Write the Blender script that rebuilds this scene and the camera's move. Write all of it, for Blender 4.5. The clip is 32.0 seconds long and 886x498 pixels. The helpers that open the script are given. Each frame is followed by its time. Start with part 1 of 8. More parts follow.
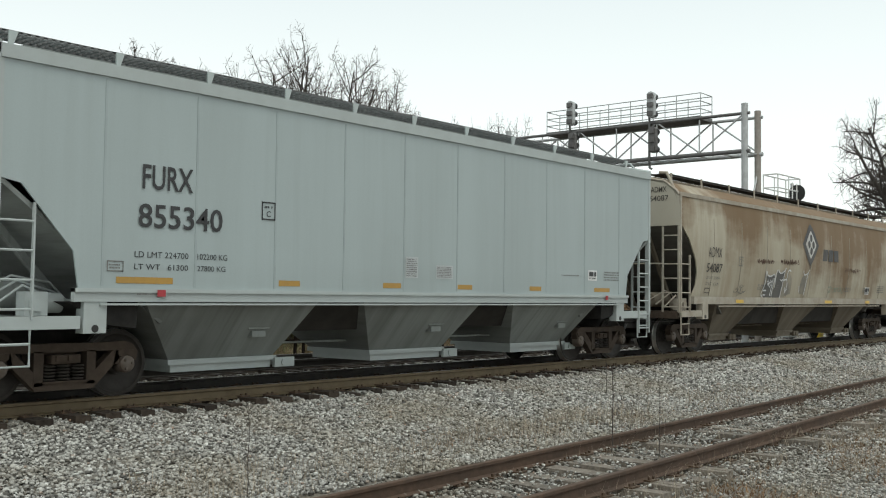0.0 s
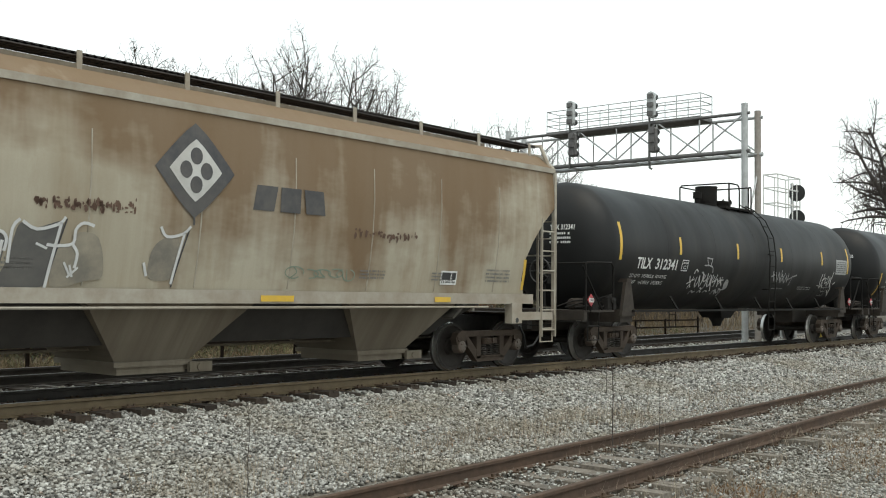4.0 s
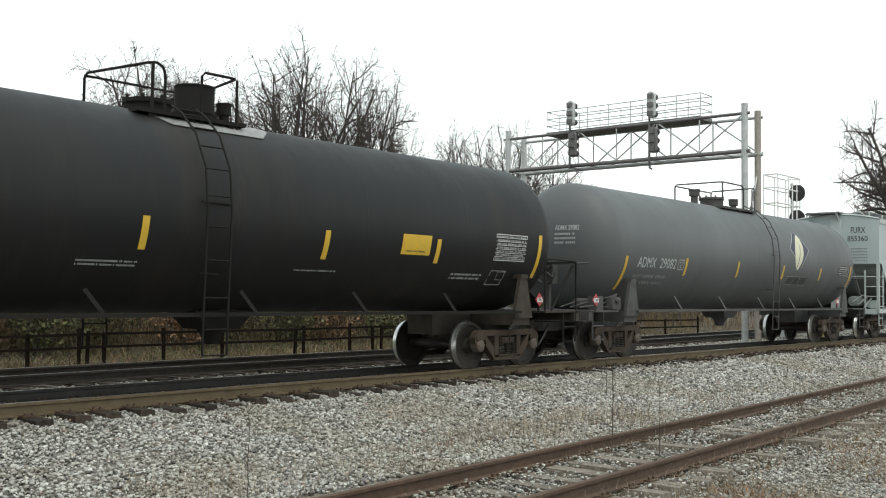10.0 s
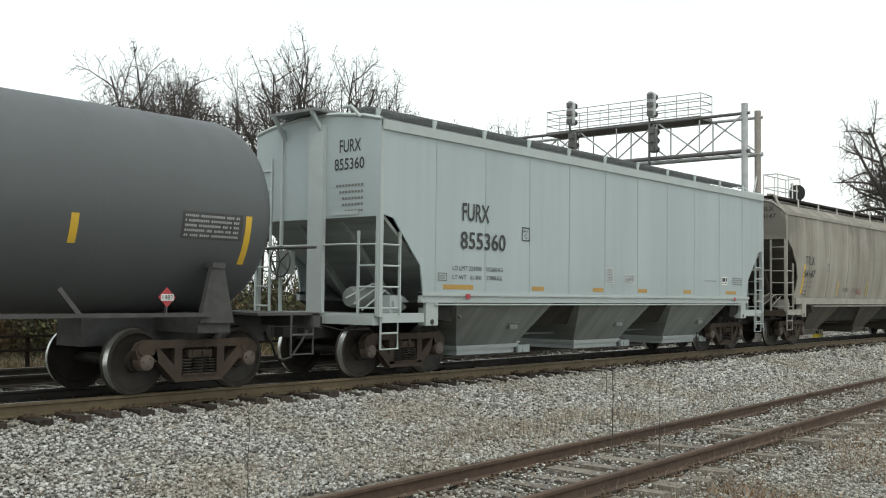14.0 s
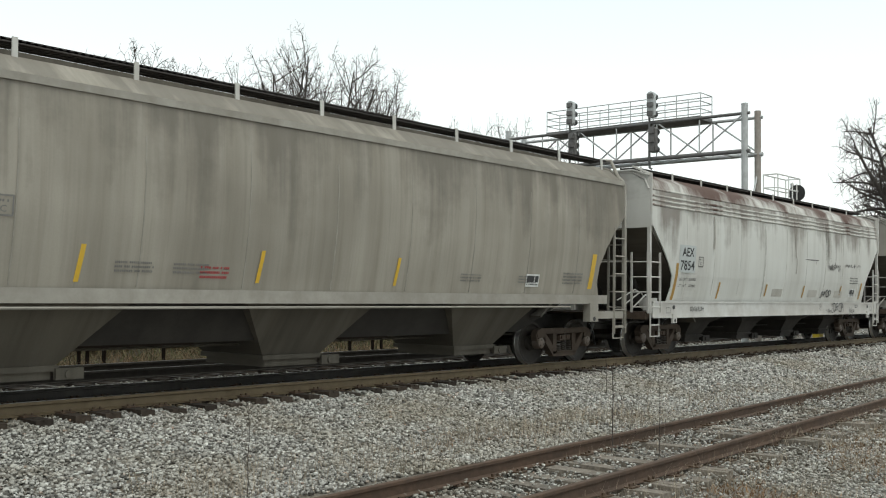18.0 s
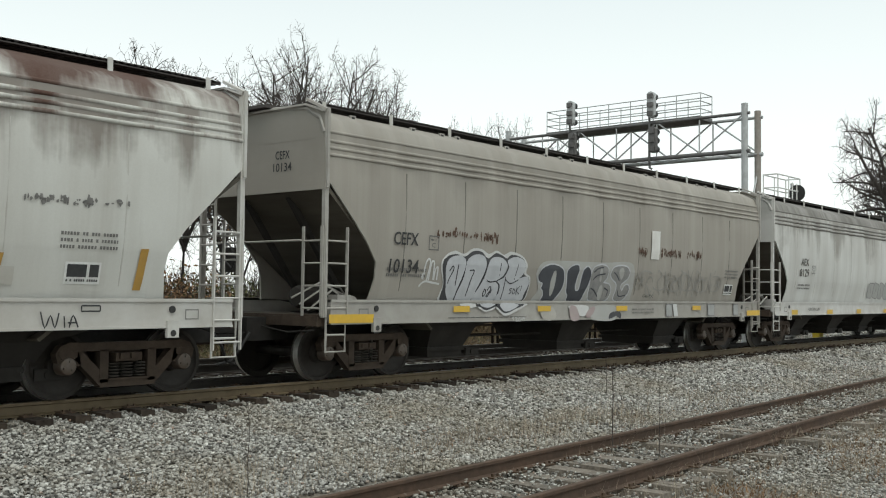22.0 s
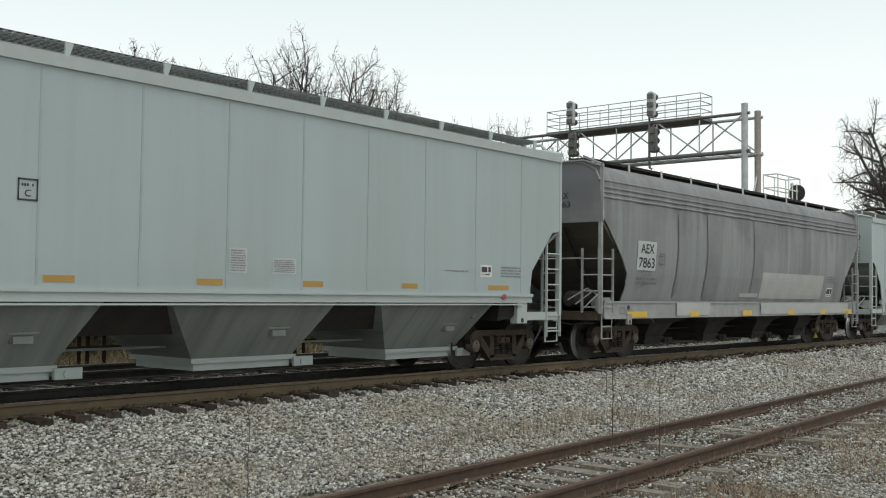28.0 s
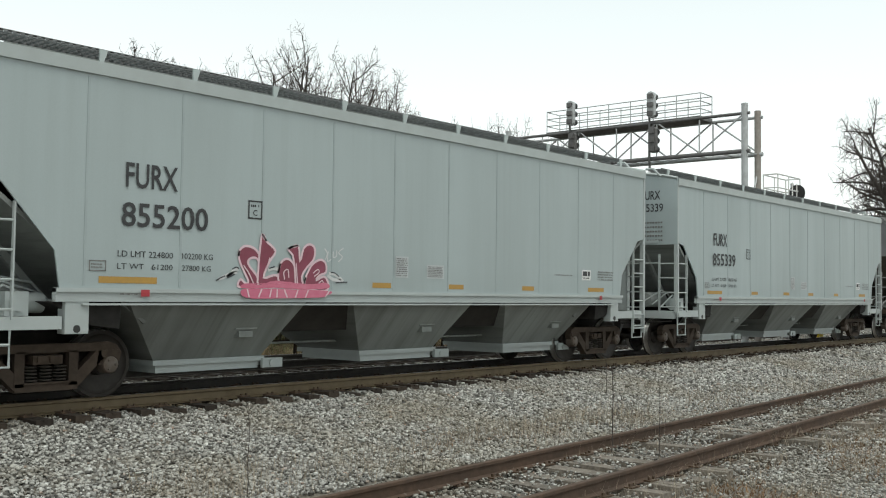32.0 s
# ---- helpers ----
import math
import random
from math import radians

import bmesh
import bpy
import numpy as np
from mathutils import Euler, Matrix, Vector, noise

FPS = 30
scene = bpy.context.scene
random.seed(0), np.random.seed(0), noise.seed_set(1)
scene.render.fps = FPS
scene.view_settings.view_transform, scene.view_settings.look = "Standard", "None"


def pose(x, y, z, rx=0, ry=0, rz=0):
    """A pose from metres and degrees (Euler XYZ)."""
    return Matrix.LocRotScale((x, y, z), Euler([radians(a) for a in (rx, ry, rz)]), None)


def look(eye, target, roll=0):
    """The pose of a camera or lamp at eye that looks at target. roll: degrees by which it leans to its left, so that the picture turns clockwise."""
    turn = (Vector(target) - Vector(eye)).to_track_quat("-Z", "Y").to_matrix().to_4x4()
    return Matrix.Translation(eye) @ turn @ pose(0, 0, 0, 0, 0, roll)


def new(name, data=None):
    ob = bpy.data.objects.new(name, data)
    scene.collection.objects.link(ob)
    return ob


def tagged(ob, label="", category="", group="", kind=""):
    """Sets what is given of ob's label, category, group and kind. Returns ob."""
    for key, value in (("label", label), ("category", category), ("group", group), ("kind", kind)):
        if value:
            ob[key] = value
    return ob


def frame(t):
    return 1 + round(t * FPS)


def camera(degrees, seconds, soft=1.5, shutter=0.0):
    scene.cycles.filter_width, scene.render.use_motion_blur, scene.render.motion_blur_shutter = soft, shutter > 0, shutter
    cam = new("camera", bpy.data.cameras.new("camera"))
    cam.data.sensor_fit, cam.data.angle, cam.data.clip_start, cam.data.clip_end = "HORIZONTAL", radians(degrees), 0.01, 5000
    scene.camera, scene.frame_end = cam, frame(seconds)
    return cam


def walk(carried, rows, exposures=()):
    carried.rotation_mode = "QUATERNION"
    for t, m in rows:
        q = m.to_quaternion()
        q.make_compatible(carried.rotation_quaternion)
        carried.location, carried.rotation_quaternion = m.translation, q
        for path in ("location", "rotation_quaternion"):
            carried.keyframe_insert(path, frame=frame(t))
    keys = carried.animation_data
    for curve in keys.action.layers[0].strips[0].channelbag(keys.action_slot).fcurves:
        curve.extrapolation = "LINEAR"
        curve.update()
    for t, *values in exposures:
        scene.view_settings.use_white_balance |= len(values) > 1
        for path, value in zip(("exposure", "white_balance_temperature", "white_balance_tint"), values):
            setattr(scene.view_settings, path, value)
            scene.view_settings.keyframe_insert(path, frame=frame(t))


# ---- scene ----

# The rails run along x, rail tops of the main track at z = 0, the camera stands still before them.
TRACK_Y, TRACK2_Y = 13.29, 17.5
cam = camera(47.07, 32.0, soft=1.1)
EYE = (0.0, 0.0, 1.44)
VIEW = look(EYE, (7.6163, 6.4645, 1.8892), 0.672)
# the clip's camera opens up while the black tank cars fill the picture
walk(cam, [(0.0, VIEW), (32.0, VIEW)], [(0.0, 0.02, 6550, 4), (2.0, 0.08, 6550, 4), (3.0, 0.15, 6550, 4), (5.5, 0.4, 6550, 4), (12.0, 0.4, 6550, 4), (14.5, 0.2, 6550, 4), (17.0, 0.08, 6550, 4), (18.5, 0.14, 6550, 4), (20.0, 0.08, 6550, 4), (21.2, -0.04, 6550, 4), (23.0, 0.08, 6550, 4), (25.2, -0.05, 6550, 4), (28.0, -0.02, 6550, 4), (30.0, 0.13, 6550, 4), (32.0, 0.08, 6550, 4)])

# how far the train has come, second by second
RUN = [0.56, 6.14, 11.82, 17.61, 23.5, 29.47, 35.5, 41.58, 47.74, 53.94, 60.21, 66.53, 72.96, 79.46, 86.04, 92.75, 99.55,
       106.39, 113.26, 120.23, 127.34, 134.52, 141.81, 149.21, 156.68, 164.21, 171.75, 179.31, 186.9, 194.63, 202.49, 210.52, 218.7]

# ---- light ----
world = bpy.data.worlds.new("world")
scene.world = world
world.use_nodes = True
nt = world.node_tree
sky = nt.nodes.new("ShaderNodeTexSky")
sky.sky_type, sky.sun_disc = "NISHITA", False
sky.sun_elevation, sky.sun_rotation = radians(66), radians(215)
sky.air_density, sky.dust_density, sky.ozone_density = 1.0, 6.0, 1.0
mix = nt.nodes.new("ShaderNodeMix")
mix.data_type = "RGBA"
mix.inputs[0].default_value = 0.85
# overcast: white low down, a little greyer and bluer higher up
tcw = nt.nodes.new("ShaderNodeTexCoord")
sep = nt.nodes.new("ShaderNodeSeparateXYZ")
nt.links.new(tcw.outputs["Generated"], sep.inputs[0])
lift = nt.nodes.new("ShaderNodeMapRange")
lift.inputs[1].default_value, lift.inputs[2].default_value = 0.06, 0.42
lift.interpolation_type = "SMOOTHSTEP"
nt.links.new(sep.outputs[2], lift.inputs[0])
cloud = nt.nodes.new("ShaderNodeMix")
cloud.data_type = "RGBA"
cloud.inputs[6].default_value, cloud.inputs[7].default_value = (11.2, 11.5, 11.5, 1), (7.6, 8.3, 8.7, 1)
nt.links.new(lift.outputs[0], cloud.inputs[0])
nt.links.new(cloud.outputs[2], mix.inputs[7])
nt.links.new(sky.outputs[0], mix.inputs[6])
bg = nt.nodes["Background"]
nt.links.new(mix.outputs[2], bg.inputs[0])
bg.inputs[1].default_value = 0.11
sun = new("sun", bpy.data.lights.new("sun", "SUN"))
sun.data.energy, sun.data.angle, sun.data.color = 1.3, radians(40), (1.0, 0.97, 0.93)
sun.matrix_world = look((-10, -14, 40), (0, 0, 0))
scene.view_settings.exposure = 0.0


# ---- mesh tools ----
class Mesh:
    """Gathers vertices and faces of one part."""

    def __init__(self):
        self.v, self.f = [], []

    def add(self, verts, faces):
        n = len(self.v)
        self.v += [tuple(p) for p in verts]
        self.f += [tuple(n + i for i in f) for f in faces]
        return self

    def box(self, x0, x1, y0, y1, z0, z1):
        v = [(x, y, z) for x in (x0, x1) for y in (y0, y1) for z in (z0, z1)]
        return self.add(v, [(0, 1, 3, 2), (4, 6, 7, 5), (0, 4, 5, 1), (2, 3, 7, 6), (0, 2, 6, 4), (1, 5, 7, 3)])

    def hull8(self, low, high):
        """A block from four lower and four upper corners, both in the same round."""
        return self.add(list(low) + list(high), [(3, 2, 1, 0), (4, 5, 6, 7), (0, 1, 5, 4), (1, 2, 6, 5), (2, 3, 7, 6), (3, 0, 4, 7)])

    def beam(self, p, q, w, h, up=(0, 0, 1)):
        """A bar from p to q, w wide, h high."""
        p, q = Vector(p), Vector(q)
        d = (q - p).normalized()
        up = Vector(up)
        if abs(d.dot(up)) > 0.98:
            up = Vector((1, 0, 0))
        s = d.cross(up).normalized() * w / 2
        u = s.cross(d).normalized() * h / 2
        r = [s + u, -s + u, -s - u, s - u]
        return self.hull8([p + a for a in r], [q + a for a in r])

    def tube(self, pts, r, n=6, r2=None):
        """A round bar along a line of points, tapering from r to r2."""
        pts = [Vector(p) for p in pts]
        r2 = r if r2 is None else r2
        base, m = len(self.v), len(pts)
        up = Vector((0.13, 0.21, 1.0))
        for i, p in enumerate(pts):
            d = (pts[min(i + 1, m - 1)] - pts[max(i - 1, 0)]).normalized()
            a = d.cross(up)
            if a.length < 0.05:
                a = d.cross(Vector((1, 0, 0)))
            a.normalize()
            b = d.cross(a)
            rr = r + (r2 - r) * i / max(1, m - 1)
            for k in range(n):
                t = 2 * math.pi * k / n
                self.v.append(tuple(p + (a * math.cos(t) + b * math.sin(t)) * rr))
        for i in range(m - 1):
            for k in range(n):
                j = (k + 1) % n
                o = base + i * n
                self.f.append((o + k, o + j, o + n + j, o + n + k))
        self.f.append(tuple(base + k for k in reversed(range(n))))
        self.f.append(tuple(base + (m - 1) * n + k for k in range(n)))
        return self

    def lathe(self, prof, n=32, axis="y", at=(0, 0, 0)):
        """Turns a line of (radius, place along the axis) round the axis."""
        base, m = len(self.v), len(prof)
        for r, a in prof:
            for k in range(n):
                t = 2 * math.pi * k / n
                c, s = r * math.cos(t), r * math.sin(t)
                p = {"y": (c, a, s), "x": (a, c, s), "z": (c, s, a)}[axis]
                self.v.append((p[0] + at[0], p[1] + at[1], p[2] + at[2]))
        for i in range(m - 1):
            for k in range(n):
                j = (k + 1) % n
                o = base + i * n
                self.f.append((o + k, o + n + k, o + n + j, o + j) if axis != "y" else (o + k, o + j, o + n + j, o + n + k))
        return self

    def grid(self, rows, flip=False):
        """A sheet through rows of points of equal length."""
        base, w = len(self.v), len(rows[0])
        for r in rows:
            self.v += [tuple(p) for p in r]
        for i in range(len(rows) - 1):
            for k in range(w - 1):
                a = base + i * w + k
                self.f.append((a, a + w, a + w + 1, a + 1) if flip else (a, a + 1, a + w + 1, a + w))
        return self

    def prism(self, poly, a0, a1, axis="y"):
        """A flat outline, given in the two other axes, drawn out from a0 to a1."""
        def at(p, a):
            return {"y": (p[0], a, p[1]), "x": (a, p[0], p[1]), "z": (p[0], p[1], a)}[axis]
        n = len(poly)
        faces = [tuple(range(n)), tuple(reversed(range(n, 2 * n)))]
        faces += [(i, n + i, n + (i + 1) % n, (i + 1) % n) for i in range(n)]
        return self.add([at(p, a0) for p in poly] + [at(p, a1) for p in poly], faces)

    def data(self, name, material, smooth=0):
        me = bpy.data.meshes.new(name)
        me.from_pydata(self.v, [], self.f)
        me.materials.append(material)
        bm = bmesh.new()
        bm.from_mesh(me)
        bmesh.ops.recalc_face_normals(bm, faces=bm.faces)
        bm.to_mesh(me)
        bm.free()
        if smooth:
            me.shade_smooth()
            me.set_sharp_from_angle(angle=radians(smooth))
        return me


def part(name, mesh, material, parent=None, label="", smooth=0, at=None):
    """Links a mesh as one object, under its thing or part."""
    me = mesh.data(name, material, smooth) if isinstance(mesh, Mesh) else mesh
    ob = new(name, me)
    ob.parent = parent
    if at is not None:
        ob.matrix_basis = at if isinstance(at, Matrix) else Matrix.Translation(at)
    if label:
        ob["label"] = label
    return ob


def thing(name, label, category, at=(0, 0, 0), group="", kind=""):
    ob = new(name)
    ob.location = at
    return tagged(ob, label, category, group, kind)


# ---- materials ----
def nodes_of(name):
    m = bpy.data.materials.new(name)
    m.use_nodes = True
    return m, m.node_tree.nodes, m.node_tree.links, m.node_tree.nodes["Principled BSDF"]


def coords(nodes, links, scale, kind="Object"):
    tc = nodes.new("ShaderNodeTexCoord")
    mp = nodes.new("ShaderNodeMapping")
    mp.inputs["Scale"].default_value = scale
    links.new(tc.outputs[kind], mp.inputs[0])
    return mp.outputs[0]


def noise_of(nodes, links, vec, scale, detail=4, rough=0.6):
    n = nodes.new("ShaderNodeTexNoise")
    n.inputs["Scale"].default_value, n.inputs["Detail"].default_value, n.inputs["Roughness"].default_value = scale, detail, rough
    links.new(vec, n.inputs["Vector"])
    return n.outputs["Fac"]


def ramp(nodes, links, fac, lo, hi, a=0.0, b=1.0):
    n = nodes.new("ShaderNodeMapRange")
    n.inputs[1].default_value, n.inputs[2].default_value, n.inputs[3].default_value, n.inputs[4].default_value = lo, hi, a, b
    links.new(fac, n.inputs[0])
    return n.outputs[0]


def mixed(nodes, links, fac, a, b):
    n = nodes.new("ShaderNodeMix")
    n.data_type = "RGBA"
    for i, c in ((6, a), (7, b)):
        if isinstance(c, tuple):
            n.inputs[i].default_value = (*c, 1)
        else:
            links.new(c, n.inputs[i])
    if isinstance(fac, float):
        n.inputs[0].default_value = fac
    else:
        links.new(fac, n.inputs[0])
    return n.outputs[2]


def bumped(nodes, links, bsdf, height, strength, distance=0.01):
    b = nodes.new("ShaderNodeBump")
    b.inputs["Strength"].default_value, b.inputs["Distance"].default_value = strength, distance
    links.new(height, b.inputs["Height"])
    links.new(b.outputs[0], bsdf.inputs["Normal"])


def coat(name, base, dirt, streak=0.5, rough=0.55, blotch=0.35, rust=None, rust_amount=0.0, seed=0.0, streak_scale=2.2, shift=0.0, gloss=0.5, runs=None):
    """Car paint with run-down streaks, blotches of dirt, fine grain and, if wanted, rust."""
    m, N, L, B = nodes_of(name)
    tc = N.new("ShaderNodeTexCoord")
    off = N.new("ShaderNodeMapping")
    off.inputs["Location"].default_value = (seed * 7.3, seed * 3.1, 0)
    L.new(tc.outputs["Object"], off.inputs[0])

    def scaled(s):
        q = N.new("ShaderNodeMapping")
        q.inputs["Scale"].default_value = s
        L.new(off.outputs[0], q.inputs[0])
        return q.outputs[0]
    s1 = noise_of(N, L, scaled((streak_scale, 0.3, 0.10)), 1.0, 6, 0.62)
    s2 = noise_of(N, L, scaled((streak_scale * 4.2, 0.4, 0.22)), 1.0, 4, 0.6)
    big = noise_of(N, L, scaled((0.35, 0.35, 0.5)), 1.0, 3, 0.5)
    fine = noise_of(N, L, scaled((40, 40, 40)), 1.0, 3, 0.6)
    c = mixed(N, L, ramp(N, L, s1, 0.40 - shift, 0.72 - shift, 0, streak), base, dirt)
    c = mixed(N, L, ramp(N, L, s2, 0.52 - shift, 0.75 - shift, 0, streak * 0.7), c, dirt)
    c = mixed(N, L, ramp(N, L, big, 0.42, 0.7, 0, blotch), c, dirt)
    if rust:
        r1 = noise_of(N, L, scaled((1.3, 0.4, 0.35)), 1.0, 8, 0.7)
        c = mixed(N, L, ramp(N, L, r1, 0.52, 0.68, 0, rust_amount), c, rust)
    if runs:
        # stains that run down from the upper edge: height they start at, height they end at, colour, amount, width
        top, low, tint, amount, wide, start = runs if len(runs) > 5 else (*runs, 0.46)
        sep = N.new("ShaderNodeSeparateXYZ")
        L.new(tc.outputs["Object"], sep.inputs[0])
        w = noise_of(N, L, scaled((wide, 0.3, 0.12)), 1.0, 5, 0.6)
        cloud = noise_of(N, L, scaled((wide * 0.6, 0.3, 0.9)), 1.0, 5, 0.65)
        add = N.new("ShaderNodeMath")
        add.operation = "ADD"
        L.new(w, add.inputs[0])
        L.new(ramp(N, L, sep.outputs["Z"], low, top, -0.2, 0.17), add.inputs[1])
        add2 = N.new("ShaderNodeMath")
        add2.operation = "ADD"
        L.new(add.outputs[0], add2.inputs[0])
        L.new(ramp(N, L, cloud, 0.3, 0.7, -0.1, 0.1), add2.inputs[1])
        c = mixed(N, L, ramp(N, L, add2.outputs[0], start, start + 0.2, 0, amount), c, tint)
    c = mixed(N, L, ramp(N, L, fine, 0.3, 0.8, 0, 0.12), c, dirt)
    L.new(c, B.inputs["Base Color"])
    L.new(ramp(N, L, s1, 0.3, 0.8, rough - 0.08, rough + 0.25), B.inputs["Roughness"])
    B.inputs["Specular IOR Level"].default_value = gloss
    bumped(N, L, B, big, 0.12, 0.02)
    return m


def plain(name, base, other, rough=0.6, scale=8.0, metal=0.0, bump=0.0, amount=0.6, random_by="", spread=0.35):
    """A surface with grain and stains at two scales; random_by 'Object' or 'Island' varies piece by piece."""
    m, N, L, B = nodes_of(name)
    vec = coords(N, L, (1, 1, 1))
    a = noise_of(N, L, vec, scale, 5, 0.65)
    b = noise_of(N, L, vec, scale * 0.13, 3, 0.5)
    c = mixed(N, L, ramp(N, L, a, 0.35, 0.7, 0, amount), base, other)
    c = mixed(N, L, ramp(N, L, b, 0.4, 0.7, 0, amount * 0.7), c, other)
    if random_by:
        src = N.new("ShaderNodeObjectInfo").outputs["Random"] if random_by == "Object" else N.new("ShaderNodeNewGeometry").outputs["Random Per Island"]
        h = N.new("ShaderNodeHueSaturation")
        L.new(ramp(N, L, src, 0, 1, 1 - spread, 1 + spread), h.inputs["Value"])
        L.new(c, h.inputs["Color"])
        c = h.outputs[0]
    L.new(c, B.inputs["Base Color"])
    B.inputs["Metallic"].default_value = metal
    L.new(ramp(N, L, a, 0.2, 0.8, max(0.05, rough - 0.12), min(1, rough + 0.12)), B.inputs["Roughness"])
    if bump:
        bumped(N, L, B, a, bump, 0.02)
    return m


m, N, L, B = nodes_of("ballast stone")
rnd = N.new("ShaderNodeNewGeometry").outputs["Random Per Island"]
cr = N.new("ShaderNodeValToRGB")
cr.color_ramp.interpolation = "LINEAR"
stops = [(0.0, (0.075, 0.07, 0.062)), (0.3, (0.28, 0.27, 0.243)), (0.6, (0.42, 0.41, 0.375)), (0.85, (0.54, 0.53, 0.485)), (0.965, (0.70, 0.69, 0.65)), (1.0, (0.30, 0.20, 0.14))]
cr.color_ramp.elements[0].position, cr.color_ramp.elements[0].color = 0.0, (*stops[0][1], 1)
cr.color_ramp.elements[1].position, cr.color_ramp.elements[1].color = 1.0, (*stops[-1][1], 1)
for q, col in stops[1:-1]:
    e = cr.color_ramp.elements.new(q)
    e.color = (*col, 1)
L.new(rnd, cr.inputs[0])
grain = noise_of(N, L, coords(N, L, (1, 1, 1)), 30, 4, 0.6)
tone = noise_of(N, L, coords(N, L, (1, 1, 1)), 0.6, 4, 0.6)
c = mixed(N, L, ramp(N, L, grain, 0.35, 0.75, 0, 0.35), cr.outputs[0], (0.12, 0.11, 0.10))
c = mixed(N, L, ramp(N, L, tone, 0.46, 0.68, 0, 0.5), c, (0.24, 0.20, 0.135))
L.new(c, B.inputs["Base Color"])
B.inputs["Roughness"].default_value = 0.85
M_BALLAST = m
M_CRIB = plain("ballast brown with brake dust", (0.17, 0.13, 0.08), (0.085, 0.067, 0.044), 0.9, 9, 0, 0, 0.6, "Island", 0.5)

m, N, L, B = nodes_of("earth and gravel")
vec = coords(N, L, (1, 1, 1))
a = noise_of(N, L, vec, 18, 6, 0.7)
b = noise_of(N, L, vec, 0.5, 4, 0.55)
v = N.new("ShaderNodeTexVoronoi")
v.inputs["Scale"].default_value = 16
L.new(vec, v.inputs["Vector"])
c = mixed(N, L, ramp(N, L, a, 0.35, 0.7), (0.10, 0.095, 0.085), (0.22, 0.205, 0.18))
c = mixed(N, L, ramp(N, L, v.outputs["Distance"], 0.0, 0.5, 0.5, 0), c, (0.30, 0.29, 0.27))
c = mixed(N, L, ramp(N, L, b, 0.45, 0.68, 0, 0.6), c, (0.16, 0.12, 0.07))
L.new(c, B.inputs["Base Color"])
B.inputs["Roughness"].default_value = 0.92
bumped(N, L, B, a, 0.6, 0.03)
M_EARTH = m

M_SOIL = plain("dark soil and leaf litter", (0.075, 0.06, 0.04), (0.035, 0.03, 0.02), 0.95, 5, 0, 0.8)
M_RAIL = plain("brown rail steel", (0.145, 0.107, 0.058), (0.08, 0.058, 0.033), 0.7, 6, 0.15, 0.2)
M_RAIL_OLD = plain("rusted siding rail", (0.098, 0.058, 0.036), (0.045, 0.031, 0.023), 0.9, 9, 0.0, 0.3)
M_RAIL_DARK = plain("darker rail steel", (0.040, 0.034, 0.028), (0.018, 0.016, 0.014), 0.6, 6, 0.2, 0.2)
M_RAILTOP = plain("worn rail head", (0.30, 0.29, 0.28), (0.16, 0.14, 0.12), 0.32, 5, 0.8)
M_TIE = plain("creosoted tie", (0.046, 0.032, 0.021), (0.017, 0.012, 0.009), 0.9, 12, 0, 0.5, 0.7, "Object")
M_TIE_OLD = plain("weathered tie", (0.22, 0.19, 0.155), (0.075, 0.062, 0.05), 0.95, 14, 0, 0.7, 0.9, "Object")
M_PLATE = plain("rusty plate", (0.12, 0.075, 0.045), (0.05, 0.035, 0.025), 0.85, 20, 0.2, 0.3)
M_STRAW = plain("dry grass", (0.175, 0.125, 0.068), (0.075, 0.054, 0.032), 0.9, 3, 0, 0, 0.5, "Island", 0.5)
M_STRAW2 = plain("pale dead weeds", (0.36, 0.305, 0.23), (0.21, 0.165, 0.12), 0.9, 3, 0, 0, 0.5, "Island", 0.45)
M_GREEN = plain("dull green weeds", (0.065, 0.075, 0.025), (0.11, 0.09, 0.045), 0.85, 3, 0, 0, 0.5, "Island", 0.5)
M_LEAF = plain("dead leaves", (0.20, 0.115, 0.055), (0.10, 0.06, 0.035), 0.9, 4, 0, 0, 0.5, "Island", 0.5)
M_BARK = plain("grey brown bark", (0.06, 0.05, 0.043), (0.03, 0.026, 0.023), 0.92, 10, 0, 0.6)
M_TWIG = plain("thin twigs", (0.075, 0.06, 0.052), (0.04, 0.033, 0.029), 0.92, 6)
M_FENCE = plain("brown fence timber", (0.014, 0.009, 0.006), (0.007, 0.005, 0.004), 0.95, 9, 0, 0.3)
M_FENCE.node_tree.nodes["Principled BSDF"].inputs["Specular IOR Level"].default_value = 0.1
M_GALV = plain("galvanised steel", (0.50, 0.51, 0.51), (0.32, 0.32, 0.31), 0.5, 5, 0.35, 0.05)
M_GALVDARK = plain("weathered and shaded dark steel", (0.17, 0.165, 0.16), (0.09, 0.085, 0.08), 0.6, 5, 0.3)
M_RUSTPAINT = plain("brown stained post", (0.34, 0.31, 0.28), (0.23, 0.19, 0.16), 0.8, 5)
M_WHITE = plain("white paint", (0.74, 0.74, 0.72), (0.5, 0.48, 0.44), 0.6, 4)
M_BLACK = plain("black enamel", (0.014, 0.014, 0.014), (0.03, 0.028, 0.026), 0.5, 5)
M_YELLOWBOX = plain("yellow paint", (0.75, 0.55, 0.03), (0.5, 0.36, 0.05), 0.6, 5)
M_WALL = plain("pale siding wall", (0.55, 0.54, 0.50), (0.42, 0.41, 0.38), 0.8, 1)
M_ROOF = plain("grey roof sheet", (0.30, 0.30, 0.30), (0.22, 0.21, 0.2), 0.7, 1)
M_GLASSDARK = plain("dark window", (0.03, 0.035, 0.04), (0.05, 0.05, 0.055), 0.15, 1)
